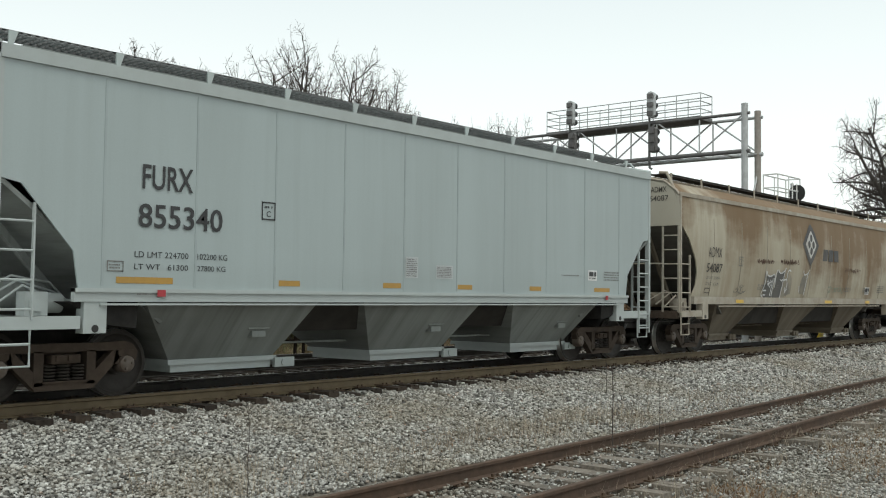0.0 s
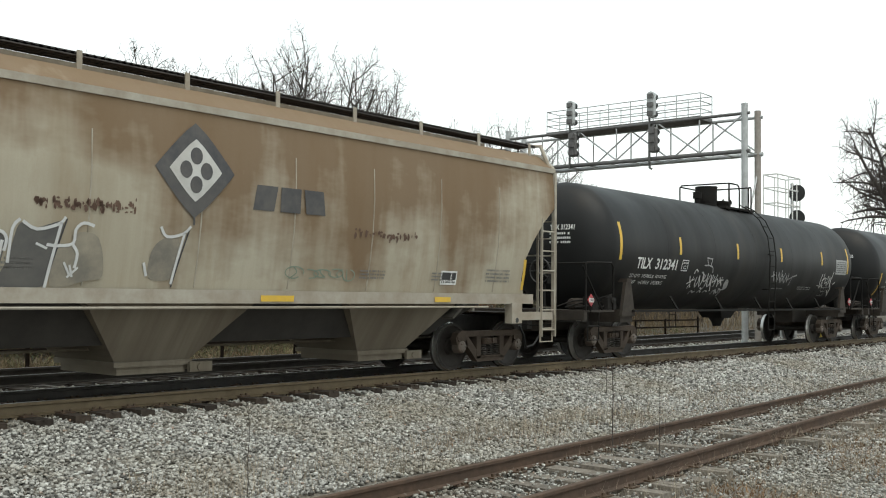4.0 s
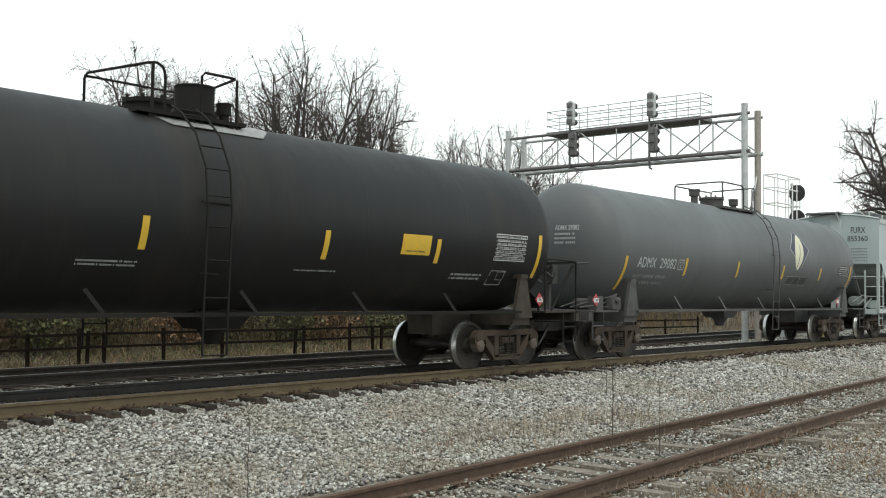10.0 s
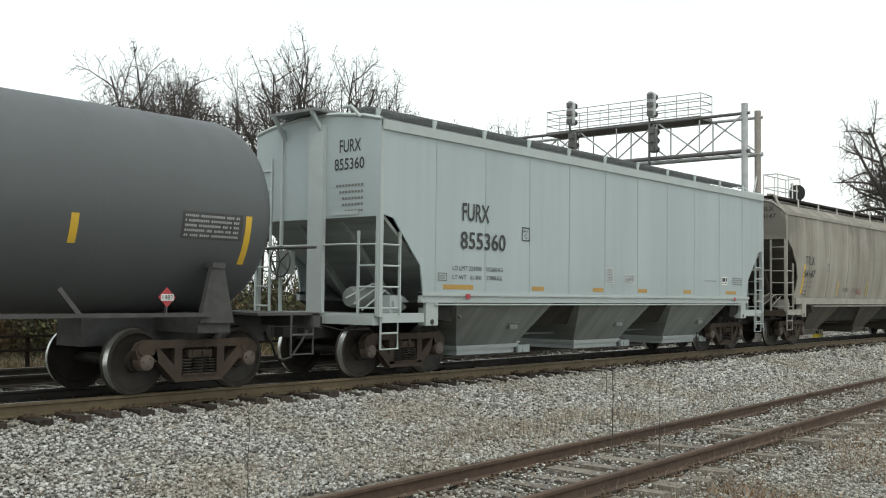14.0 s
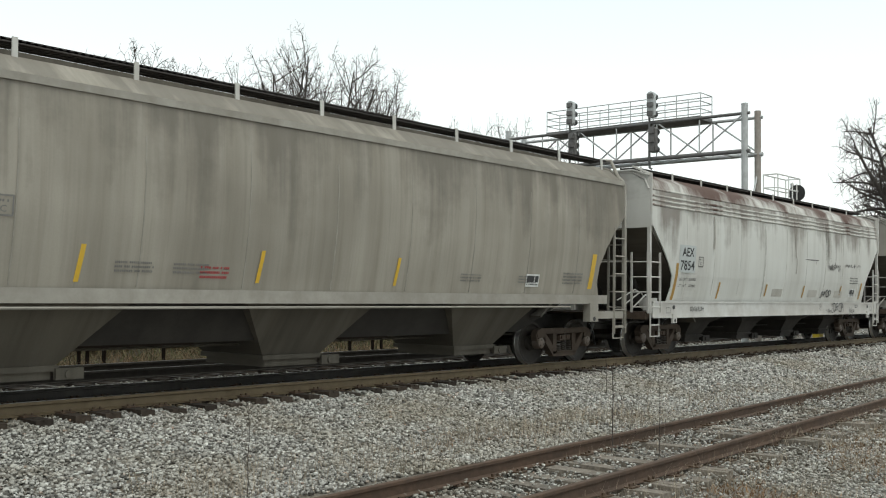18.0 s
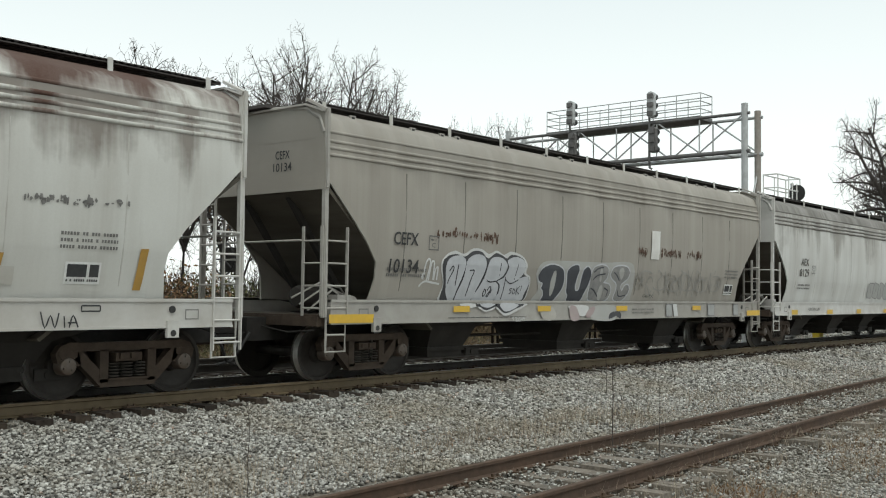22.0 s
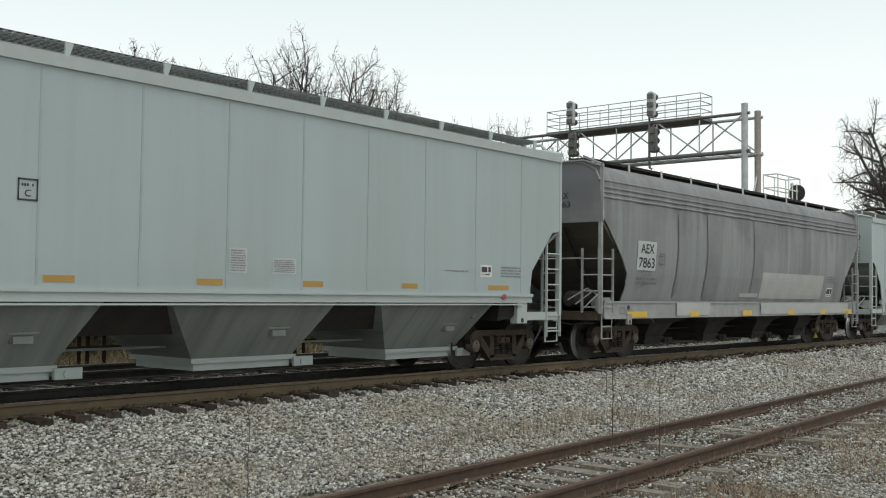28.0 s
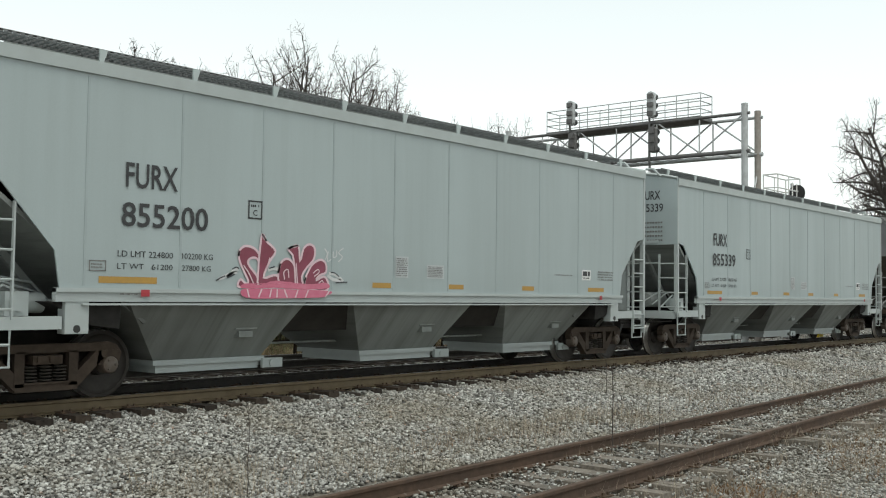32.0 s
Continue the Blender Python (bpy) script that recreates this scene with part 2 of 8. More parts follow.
# lettering and reflective marks
M_INK = plain("black lettering", (0.02, 0.02, 0.022), (0.06, 0.06, 0.06), 0.6, 12)
M_INKBROWN = plain("weathered dark lettering", (0.045, 0.04, 0.036), (0.12, 0.10, 0.08), 0.7, 12)
M_INKFADE = plain("faded lettering", (0.12, 0.115, 0.11), (0.24, 0.23, 0.215), 0.7, 12)
M_INKWHITE = plain("white lettering", (0.78, 0.78, 0.76), (0.5, 0.5, 0.48), 0.6, 12)
M_MARK = plain("yellow reflector", (0.68, 0.42, 0.03), (0.5, 0.33, 0.06), 0.45, 10, 0, 0, 0.5)
M_MARKOLD = plain("dull amber reflector", (0.44, 0.25, 0.045), (0.33, 0.2, 0.06), 0.55, 10)
M_RED = plain("red mark", (0.40, 0.035, 0.045), (0.28, 0.04, 0.045), 0.5, 10)
M_PLACARD = plain("faint printed panel", (0.42, 0.44, 0.44), (0.52, 0.54, 0.54), 0.6, 30)
# running gear
M_TRUCK = plain("dusty cast steel", (0.068, 0.046, 0.031), (0.028, 0.020, 0.014), 0.85, 7, 0.1, 0.25)
M_WHEEL = plain("wheel steel", (0.03, 0.024, 0.019), (0.016, 0.013, 0.011), 0.7, 6, 0.2, 0.1)
M_TREAD = plain("bright wheel tread", (0.8, 0.79, 0.77), (0.6, 0.58, 0.55), 0.35, 6, 0.9)
M_SPRING = plain("spring steel", (0.06, 0.05, 0.042), (0.028, 0.024, 0.02), 0.7, 10, 0.2)
M_CAP = plain("bearing cap", (0.10, 0.07, 0.05), (0.16, 0.145, 0.13), 0.5, 14, 0.4)
# near-black: the shade under the cars is added to the grime
M_GEAR = plain("grimy shaded underframe", (0.017, 0.0145, 0.012), (0.009, 0.008, 0.007), 0.85, 6, 0, 0.2)
M_GRATE = plain("galvanised grating", (0.30, 0.30, 0.295), (0.14, 0.135, 0.13), 0.6, 8, 0.3)
M_GRATEGREY = plain("weathered grating", (0.23, 0.232, 0.23), (0.12, 0.118, 0.115), 0.7, 8, 0.2)
M_GRATEDARK = plain("dark running board", (0.075, 0.065, 0.06), (0.035, 0.03, 0.028), 0.8, 8, 0.1)

# ---- ground, tracks ----
PROFILE = [(-400, -0.9), (0, -0.86), (6.0, -0.80), (8.6, -0.72), (9.4, -0.66), (11.7, -0.275), (12.1, -0.235), (12.5, -0.225), (14.9, -0.25), (15.6, -0.31), (16.2, -0.26),
           (19.9, -0.27), (20.8, -0.5), (23, -0.42), (30, -0.1), (60, 0.0), (3000, 0.0)]
SIDING_ANGLE = 2.71
SLOPE = math.tan(radians(SIDING_ANGLE))


def ground_z(y):
    for (y0, z0), (y1, z1) in zip(PROFILE, PROFILE[1:]):
        if y <= y1:
            return z0 + (z1 - z0) * (y - y0) / (y1 - y0)
    return 0.0


def siding_y(x):
    """The siding's middle."""
    return 6.556 + (x - 8.68) * SLOPE


def track2_y(x):
    """The far track's near rail."""
    return 16.35 + 0.026 * x + 0.006 * max(0.0, x - 26) ** 1.5


g = Mesh()
xs = [-2500, -400, -100, -40, -10] + [i * 1.0 for i in range(-5, 61)] + [70, 90, 130, 200, 400, 900, 3000]
ys = [-400, -60, -15, -5, 0, 2] + [3 + 0.35 * i for i in range(66)] + [27, 30, 36, 45, 60, 100, 200, 500, 3000]
g.grid([[(x, y, ground_z(y) + (0.03 * noise.noise((x * 0.9, y * 0.9, 0)) if 2 < y < 26 and -10 < x < 70 else 0)) for x in xs] for y in ys], flip=True)
tagged(part("ground", g, M_EARTH, smooth=60), "grey brown earth and gravel beside the tracks", "ground", kind="structure")

bank = Mesh()
bank.grid([[(x, y, ground_z(y) + 0.025 + 0.06 * noise.noise((x * 0.7, y * 0.7, 4))) for x in [-60, -20] + [i * 1.0 for i in range(0, 61)] + [80, 120, 200, 400]] for y in (20.3, 20.9, 21.5, 22.2, 23, 24, 25.5, 27, 29, 33, 40, 50)], flip=True)
tagged(part("bank", bank, M_SOIL, smooth=60), "dark soil bank behind the far track", "bank", kind="structure")

# loose stones, all real, joined
CORN = np.array([(-1, -1, -1), (1, -1, -1), (1, 1, -1), (-1, 1, -1), (-1, -1, 1), (1, -1, 1), (1, 1, 1), (-1, 1, 1)], float)
QUADS = np.array([(3, 2, 1, 0), (4, 5, 6, 7), (0, 1, 5, 4), (1, 2, 6, 5), (2, 3, 7, 6), (3, 0, 4, 7)])


def stones(name, label, boxes, material, keep=None, lift=0.3):
    """boxes: x0, x1, y0, y1, stones a square metre, size."""
    allv = []
    for x0, x1, y0, y1, per, size in boxes:
        n = int((x1 - x0) * (y1 - y0) * per)
        px, py = np.random.uniform(x0, x1, n), np.random.uniform(y0, y1, n)
        if keep:
            ok = np.array([keep(a, b) for a, b in zip(px, py)], bool)
            px, py = px[ok], py[ok]
        n = len(px)
        pz = np.array([ground_z(b) for b in py])
        s = size * np.random.uniform(0.55, 1.25, (n, 1, 1))
        pts = CORN[None] * np.random.uniform(0.28, 1.0, (n, 8, 3)) * np.random.uniform(0.5, 1.0, (n, 1, 3)) * np.array([1.25, 1.0, 0.8]) * s / 2
        a, b = np.random.uniform(0, 6.283, n), np.random.uniform(-0.9, 0.9, n)
        ca, sa, cb, sb = np.cos(a), np.sin(a), np.cos(b), np.sin(b)
        x, y, z = pts[..., 0], pts[..., 1], pts[..., 2]
        y, z = y * cb[:, None] - z * sb[:, None], y * sb[:, None] + z * cb[:, None]
        x, y = x * ca[:, None] - y * sa[:, None], x * sa[:, None] + y * ca[:, None]
        pts = np.stack([x + px[:, None], y + py[:, None], z + (pz + size * np.random.uniform(0, lift * 2, n))[:, None]], -1)
        allv.append(pts.reshape(-1, 3))
    v = np.concatenate(allv)
    n = len(v) // 8
    f = (QUADS[None] + (np.arange(n) * 8)[:, None, None]).reshape(-1, 4)
    me = bpy.data.meshes.new(name)
    me.vertices.add(len(v))
    me.vertices.foreach_set("co", v.astype(np.float32).ravel())
    me.loops.add(f.size)
    me.loops.foreach_set("vertex_index", f.astype(np.int32).ravel())
    me.polygons.add(len(f))
    me.polygons.foreach_set("loop_start", np.arange(0, f.size, 4, dtype=np.int32))
    me.update(calc_edges=True)
    me.validate()
    me.materials.append(material)
    return tagged(new(name, me), label, "gravel", kind="stuff")


def off_siding(x, y):
    return abs(y - siding_y(x)) > 1.32


def thin_by_weeds(x, y):
    d = noise.noise((x * 0.35, y * 0.8, 3.0))
    if y > 11.86 + 0.07 * noise.noise((x * 1.7, 0, 9)) and abs((x - 2.0 + 0.25) % 0.5 - 0.25) < 0.14:
        return False
    return off_siding(x, y) and not (8.2 < y < 9.4 and d > 0.2 and random.random() < 0.5)


stones("ballast_shoulder", "crushed grey limestone ballast on the sloping shoulder", [
    (2.5, 12, 8.2, 12.4, 760, 0.058), (12, 20, 7.9, 12.4, 560, 0.066), (20, 32, 8.0, 12.38, 330, 0.08), (32, 60, 9.0, 12.3, 80, 0.11)], M_BALLAST, thin_by_weeds)
stones("crib_ballast", "brown dusty ballast between the tie ends", [(2.5, 20, 12.3, 12.5, 420, 0.05), (20, 50, 12.3, 12.5, 200, 0.06)], M_CRIB,
       lambda x, y: abs((x - 2.0 + 0.25) % 0.5 - 0.25) > 0.12, 0.45)
stones("ballast_between", "grey ballast between the main track and the far track", [
    (3, 24, 14.35, 16.6, 190, 0.065), (24, 45, 14.35, 17.2, 110, 0.08), (45, 80, 14.4, 17.4, 30, 0.13), (2, 24, 12.75, 13.9, 130, 0.06)], M_BALLAST)
stones("siding_gravel", "scattered gravel among the siding's old ties", [
    (6, 18, 4.8, 8.4, 480, 0.048), (18, 30, 5.8, 9.2, 260, 0.06)], M_BALLAST, lambda x, y: not off_siding(x, y) and noise.noise((x * 0.8, y * 1.1, 5)) > -0.45, 1.15)
stones("verge_gravel", "dull gravel on the verge before the siding", [
    (8, 16, 2.6, 7.2, 620, 0.045), (16, 30, 4.0, 8.0, 220, 0.065)], M_BALLAST, lambda x, y: y < siding_y(x) - 1.3 and noise.noise((x * 0.5, y * 0.5, 7)) < 0.45, 0.5)


def rail_mesh(pts, material, name, k=1.0):
    """A flat-bottom rail whose head's top follows pts; shapes: foot, web, head."""
    prof = [(-0.07, -0.175), (0.07, -0.175), (0.07, -0.162), (0.012, -0.145), (0.009, -0.05), (0.036, -0.038), (0.036, -0.008), (0.030, 0.0),
            (-0.030, 0.0), (-0.036, -0.008), (-0.036, -0.038), (-0.009, -0.05), (-0.012, -0.145), (-0.07, -0.162), (-0.07, -0.175)]
    return Mesh().grid([[(x, y + a * k, z + b * k) for a, b in prof] for x, y, z in pts]).data(name, material, 30)


def track(name, label, rails, materials, tie_material, tie_at, tie_count, plates=True, head=True, k=1.0):
    t = thing(name, label, "railway track", kind="structure")
    for pts, material in zip(rails, materials):
        r = part("rail", rail_mesh(pts, material, "rail", k), material, t)
        if head:
            h = Mesh()
            h.grid([[(x, y + a, z + 0.0025) for a in (-0.026, 0.026)] for x, y, z in pts], flip=True)
            part("rail_head", h, M_RAILTOP, r, "bright worn running surface")
    tm = []
    for k in range(4):
        d = Mesh()
        w = [random.uniform(-0.008, 0.008) for _ in range(8)]
        d.hull8([(-0.115 + w[0], -1.3 + w[1], -0.18), (0.115, -1.3, -0.18), (0.115, 1.3, -0.18), (-0.115, 1.3, -0.18)],
                [(-0.11, -1.295 + w[2], w[3]), (0.11 + w[4], -1.295 + w[5], w[6]), (0.11, 1.295, 0), (-0.11, 1.295, w[7])])
        if k % 2 == 0:
            d.box(-0.02, 0.03, -1.302, -0.7, -0.02, 0.004)
        tm.append(d.data("tie", tie_material))
    pm = Mesh().box(-0.09, 0.09, -0.17, 0.17, 0, 0.018)
    for s in (-0.12, 0.12):
        pm.box(-0.06, -0.035, s - 0.012, s + 0.012, 0.018, 0.05).box(0.035, 0.06, s - 0.012, s + 0.012, 0.018, 0.05)
    pm = pm.data("tie_plate", M_PLATE)
    for i in range(tie_count):
        x, y, z, rot = tie_at(i)
        tie = part("tie", tm[random.randrange(4)], tie_material, t, at=pose(x, y, z, random.uniform(-1, 1), 0, rot + random.uniform(-1.5, 1.5)))
        if plates:
            for s in (-0.753, 0.753):
                part("tie_plate", pm, M_PLATE, tie, at=(0, s, 0.004))
    return t


XR = [-60, -20, 0] + list(range(5, 80, 5)) + [100, 150, 300]
track("main_track", "main line track of brown steel rails on dark creosoted ties",
      [[(x, TRACK_Y + s, 0.0) for x in XR] for s in (-0.753, 0.753)], (M_RAIL, M_RAIL_DARK), M_TIE, lambda i: (2.0 + 0.5 * i + random.uniform(-0.03, 0.03), TRACK_Y + random.uniform(-0.07, 0.06), -0.158 + random.uniform(-0.025, 0.0), 0), 120)
track("far_track", "second main line track with brown rails and dark ties",
      [[(x, track2_y(x) + s, 0.0) for x in XR] for s in (0.0, 1.506)], (M_RAIL_DARK, M_RAIL_DARK), M_TIE,
      lambda i: (4.0 + 0.55 * i, track2_y(4.0 + 0.55 * i) + 0.753, -0.2, 1.5), 75, plates=False)
track("siding_track", "disused siding with rusty rails and weathered grey ties",
      [[(x, siding_y(x) + s / math.cos(radians(SIDING_ANGLE)), -0.5) for x in (-15, 0, 5, 10, 15, 20, 25, 30, 40, 48)] for s in (-0.75, 0.75)],
      (M_RAIL_OLD, M_RAIL_OLD), M_TIE_OLD, lambda i: (5.0 + 0.56 * i, siding_y(5.0 + 0.56 * i), -0.675 + random.uniform(-0.055, 0.015), SIDING_ANGLE + random.uniform(-6, 6)), 66, head=False)


# ---- dry weeds ----
def blades(name, label, spots, material, tall, wide=0.006, lean=0.35, category="grass"):
    """Grass: each blade a thin bent strip. spots: x0, x1, y0, y1, count."""
    m = Mesh()
    for x0, x1, y0, y1, n in spots:
        for _ in range(n):
            x, y = random.uniform(x0, x1), random.uniform(y0, y1)
            if noise.noise((x * 0.6, y * 0.9, 11.0)) < random.uniform(-0.35, 0.25):
                continue
            z, hh = ground_z(y), tall * random.uniform(0.35, 1.1)
            a = random.uniform(0, 6.283)
            dx, dy = math.cos(a) * wide, math.sin(a) * wide
            lx, ly = random.gauss(0, lean) * hh, random.gauss(0, lean) * hh
            m.add([(x - dx, y - dy, z - 0.02), (x + dx, y + dy, z - 0.02), (x + lx * 0.4 + dx * 0.7, y + ly * 0.4 + dy * 0.7, z + hh * 0.6),
                   (x + lx * 0.4 - dx * 0.7, y + ly * 0.4 - dy * 0.7, z + hh * 0.6), (x + lx, y + ly, z + hh)], [(0, 1, 2, 3), (3, 2, 4)])
    me = bpy.data.meshes.new(name)
    me.from_pydata(m.v, [], m.f)
    me.materials.append(material)
    return tagged(new(name, me), label, category, kind="stuff")


blades("dry_weeds", "pale dead weeds along the foot of the ballast", [(6, 16, 8.2, 9.6, 3000), (16, 34, 8.4, 9.9, 2600), (10, 30, 5.0, 8.6, 3000), (9, 22, 2.8, 6.2, 6500)], M_STRAW2, 0.30, 0.0028, 0.45)
blades("dry_stems", "thin upright dead stems along the siding", [(13, 40, 8.2, 10.2, 600), (9, 16, 7.7, 9.2, 300), (12, 30, 5.5, 8.0, 300)], M_TWIG, 0.5, 0.0024, 0.16)
blades("dead_leaf_litter", "brown dead leaves and stems on the verge", [(9, 18, 2.8, 6.6, 9000), (14, 28, 4.4, 7.4, 6500), (10, 26, 8.3, 9.4, 900)], M_LEAF, 0.075, 0.011, 1.3, "leaves")
blades("bank_grass", "tangled straw-coloured dead grass on the bank", [(4, 30, 20.3, 24.5, 15000), (30, 60, 20.5, 25, 4500)], M_STRAW, 0.36, 0.009, 0.95)
blades("bank_weeds", "low dull green weeds on the bank", [(4, 26, 20.8, 25, 3600), (26, 50, 21, 25, 1200)], M_GREEN, 0.5, 0.012, 0.8)
blades("bank_litter", "brown leaf litter and broken stems on the bank", [(4, 30, 20.3, 24.5, 9000), (30, 60, 20.5, 25, 2500)], M_LEAF, 0.14, 0.02, 1.3, "leaves")
blades("tall_reeds", "tall brown undergrowth behind the fence", [(3, 22, 24.6, 29, 9000), (22, 40, 24.6, 28, 5000), (40, 60, 25, 28, 2500)], M_STRAW, 1.7, 0.011, 0.5)


blades("thicket", "dense tangle of bare brush behind the bank", [(8, 30, 28.5, 33, 9000), (30, 60, 29, 34, 6000), (60, 130, 30, 38, 2500)], M_TWIG, 2.5, 0.022, 0.3, "brush")


def stalk(x, y, h, r=0.009):
    s = thing("weed_stalk", "thin dark dry weed stalk standing in the gravel", "weed", (x, y, ground_z(y)), "weed stalks")
    pts = [(0.012 * math.sin(i * 1.7), 0.01 * math.cos(i), h * i / 6 - 0.02) for i in range(7)]
    st = Mesh().tube(pts, r, 5, r * 0.5)
    for k in range(9):
        z = h * random.uniform(0.35, 0.98)
        a = random.uniform(0, 6.28)
        st.tube([(0, 0, z), (0.05 * math.cos(a), 0.05 * math.sin(a), z + 0.07)], r * 0.4, 3, r * 0.2)
    part("stem", st, M_TWIG, s)


stalk(12.22, 7.29, 1.28)
stalk(12.25, 6.59, 1.15, 0.006)
stalk(6.92, 8.53, 0.95, 0.006)
stalk(17.2, 10.4, 0.75, 0.007)

# ---- trees ----
def tree(x, y, h, wide, seed, leaders=4, dense=1.0, droop=0.0, leafy=False, base=0.3):
    """A bare tree h high whose crown reaches wide to either side of its trunk; base: where the crown begins."""
    rnd = random.Random(seed)
    t = thing("bare_tree", "leafless deciduous tree with fine grey brown twigs" if not leafy else "nearly bare tree with a few withered leaves", "tree", (x, y, ground_z(y)), "trees behind the tracks")
    trunk, limbs, twigs, leaves = Mesh(), Mesh(), Mesh(), Mesh()
    sides = (8, 6, 4, 3, 3)
    kids = (0, int(8 * dense) + 2, int(6 * dense) + 1, int(3 * dense) + 1)
    least = (0.05, 0.03, 0.017, 0.0105, 0.0075)

    def grow(p, d, length, r, level):
        steps = (5, 8, 6, 5, 4)[level]
        bend = Vector((rnd.gauss(0, 1), rnd.gauss(0, 1), rnd.gauss(0.25, 0.5))) * (0.02, 0.075, 0.11, 0.14, 0.16)[level]
        pts, dirs = [p], [d]
        for i in range(steps):
            shake = Vector((rnd.gauss(0, 1), rnd.gauss(0, 1), rnd.gauss(0, 1))) * (0.03, 0.06, 0.09, 0.13, 0.16)[level]
            d = (d + bend + shake + Vector((0, 0, (0.05, 0.012, 0.0, 0.0, 0.0)[level] - droop * (0, 0.02, 0.07, 0.12, 0.14)[level]))).normalized()
            p = p + d * length / steps
            pts.append(p)
            dirs.append(d)
        (trunk if level == 0 else limbs if level < 3 else twigs).tube(pts, max(r, least[level]), sides[level], max(r * 0.35, least[level] * 0.6))
        if leafy and level >= 3:
            for q in pts[2:]:
                if rnd.random() < 0.2:
                    s, a = rnd.uniform(0.04, 0.07), rnd.uniform(0, 6.28)
                    leaves.add([q, q + Vector((math.cos(a) * s, math.sin(a) * s, -0.3 * s)), q + Vector((math.cos(a) * s * 0.3, math.sin(a) * s * 0.3, -1.6 * s))], [(0, 1, 2)])
        if level >= 4:
            return
        turn = rnd.uniform(0, 6.28)
        for k in range(leaders if level == 0 else kids[level]):
            u = 1.0 if level == 0 else 0.18 + 0.8 * (k + rnd.random()) / kids[level]
            i = min(int(u * steps), steps - 1)
            q, axis = pts[i].lerp(pts[i + 1], u * steps - i), dirs[i + 1]
            turn += 2.4 + rnd.uniform(-0.5, 0.5)
            side = axis.cross(Vector((math.cos(turn), math.sin(turn), 0.1))).normalized()
            lean = radians(rnd.uniform(12, 48) if level == 0 else rnd.uniform(36, 66))
            nd = (axis * math.cos(lean) + side * math.sin(lean)).normalized()
            ln = length * (rnd.uniform(1.5, 2.1) if level == 0 else rnd.uniform(0.42, 0.6) * (1.25 - 0.75 * u))
            grow(q, nd, ln, r * (rnd.uniform(0.5, 0.68) if level == 0 else 0.52 * (1 - 0.5 * u)), level + 1)

    grow(Vector((0, 0, -0.1)), Vector((rnd.uniform(-0.06, 0.06), 0, 1)), h * base, h * 0.017, 0)
    zs = sorted(v[2] for v in twigs.v)
    k = h / zs[int(len(zs) * 0.985)]
    mx, my = (sum(v[i] for v in twigs.v) / len(twigs.v) for i in (0, 1))
    out = sorted(math.hypot(v[0] - mx, v[1] - my) for v in twigs.v)
    w = wide / out[int(len(out) * 0.94)]
    mz = sum(v[2] for v in twigs.v) / len(twigs.v)
    for m in (trunk, limbs, twigs, leaves):
        m.v = [((a - mx * min(1.0, c / mz)) * w, (b - my * min(1.0, c / mz)) * w, c * k) for a, b, c in m.v]
    part("trunk", trunk, M_BARK, t, smooth=60)
    part("limb", limbs, M_BARK, t, smooth=60)
    for nm, m, mat, lab in (("crown", twigs, M_TWIG, ""), ("leaves", leaves, M_LEAF, "withered brown leaves"))[:2 if leafy else 1]:
        me = bpy.data.meshes.new(nm)
        me.from_pydata(m.v, [], m.f)
        me.materials.append(mat)
        part(nm, me, mat, t, lab)
    return t


TREES = [(20.5, 30, 9.6, 2.6, 3, 7, 1.4, 0.45), (19.5, 30.5, 8.4, 2.1, 4, 6, 1.4, 0.5), (21.5, 30.4, 9.2, 2.4, 18, 6, 1.5, 0.4), (20.6, 31, 8.8, 2.2, 31, 6, 1.4, 0.4),
         (25.0, 30.5, 10.4, 2.7, 5, 6, 1.0, 0.1), (26.4, 31, 10.9, 2.7, 32, 6, 1.0, 0.1), (28.2, 30, 11.4, 3.0, 19, 6, 1.0, 0.0), (29.7, 30.3, 10.9, 2.5, 6, 6, 1.05, 0.2),
         (30.9, 30.0, 10.3, 2.0, 8, 5, 1.25, 0.5), (31.8, 30.5, 9.2, 1.8, 20, 5, 1.25, 0.7), (23.6, 30.8, 9.2, 2.0, 7, 5, 1.1, 0.2), (32.8, 31, 7.6, 1.5, 23, 5, 1.15, 0.8),
         (43.2, 36, 10.4, 2.1, 9, 5, 1.25, 0.1), (44.6, 36, 11.1, 2.1, 21, 5, 1.25, 0.0), (47.2, 36, 11.7, 2.8, 10, 5, 1.15, 0.1), (49.6, 36, 11.0, 2.5, 11, 5, 1.15, 0.2),
         (52.0, 36, 11.4, 2.7, 27, 5, 1.15, 0.1), (55.2, 37, 9.8, 2.4, 12, 5, 1.1, 0.3), (142.5, 40, 25.5, 7.6, 13, 8, 1.5, 0.6, False, 0.16), (15.8, 31, 3.6, 1.3, 14, 4, 1.0, 0.2, True),
         (12.0, 29, 3.2, 1.3, 15, 4, 1.0, 0.2, True), (9.0, 28, 3.2, 1.3, 16, 4, 1.0, 0.2, True), (17.2, 29, 6.2, 1.5, 25, 4, 1.0, 0.3, True), (15.9, 29, 5.0, 1.3, 26, 4, 1.0, 0.3, True),
         (22.2, 28, 5.6, 1.6, 28, 4, 0.7, 0.2, True), (24.0, 28, 5.4, 1.6, 17, 4, 0.7, 0.2, True), (26.4, 28.5, 5.8, 1.6, 29, 4, 0.7, 0.2, True), (28.5, 28, 5.4, 1.6, 24, 4, 0.7, 0.2, True), (30.6, 28.5, 5.6, 1.6, 30, 4, 0.7, 0.2, True)]
for row in TREES:
    tree(*row)


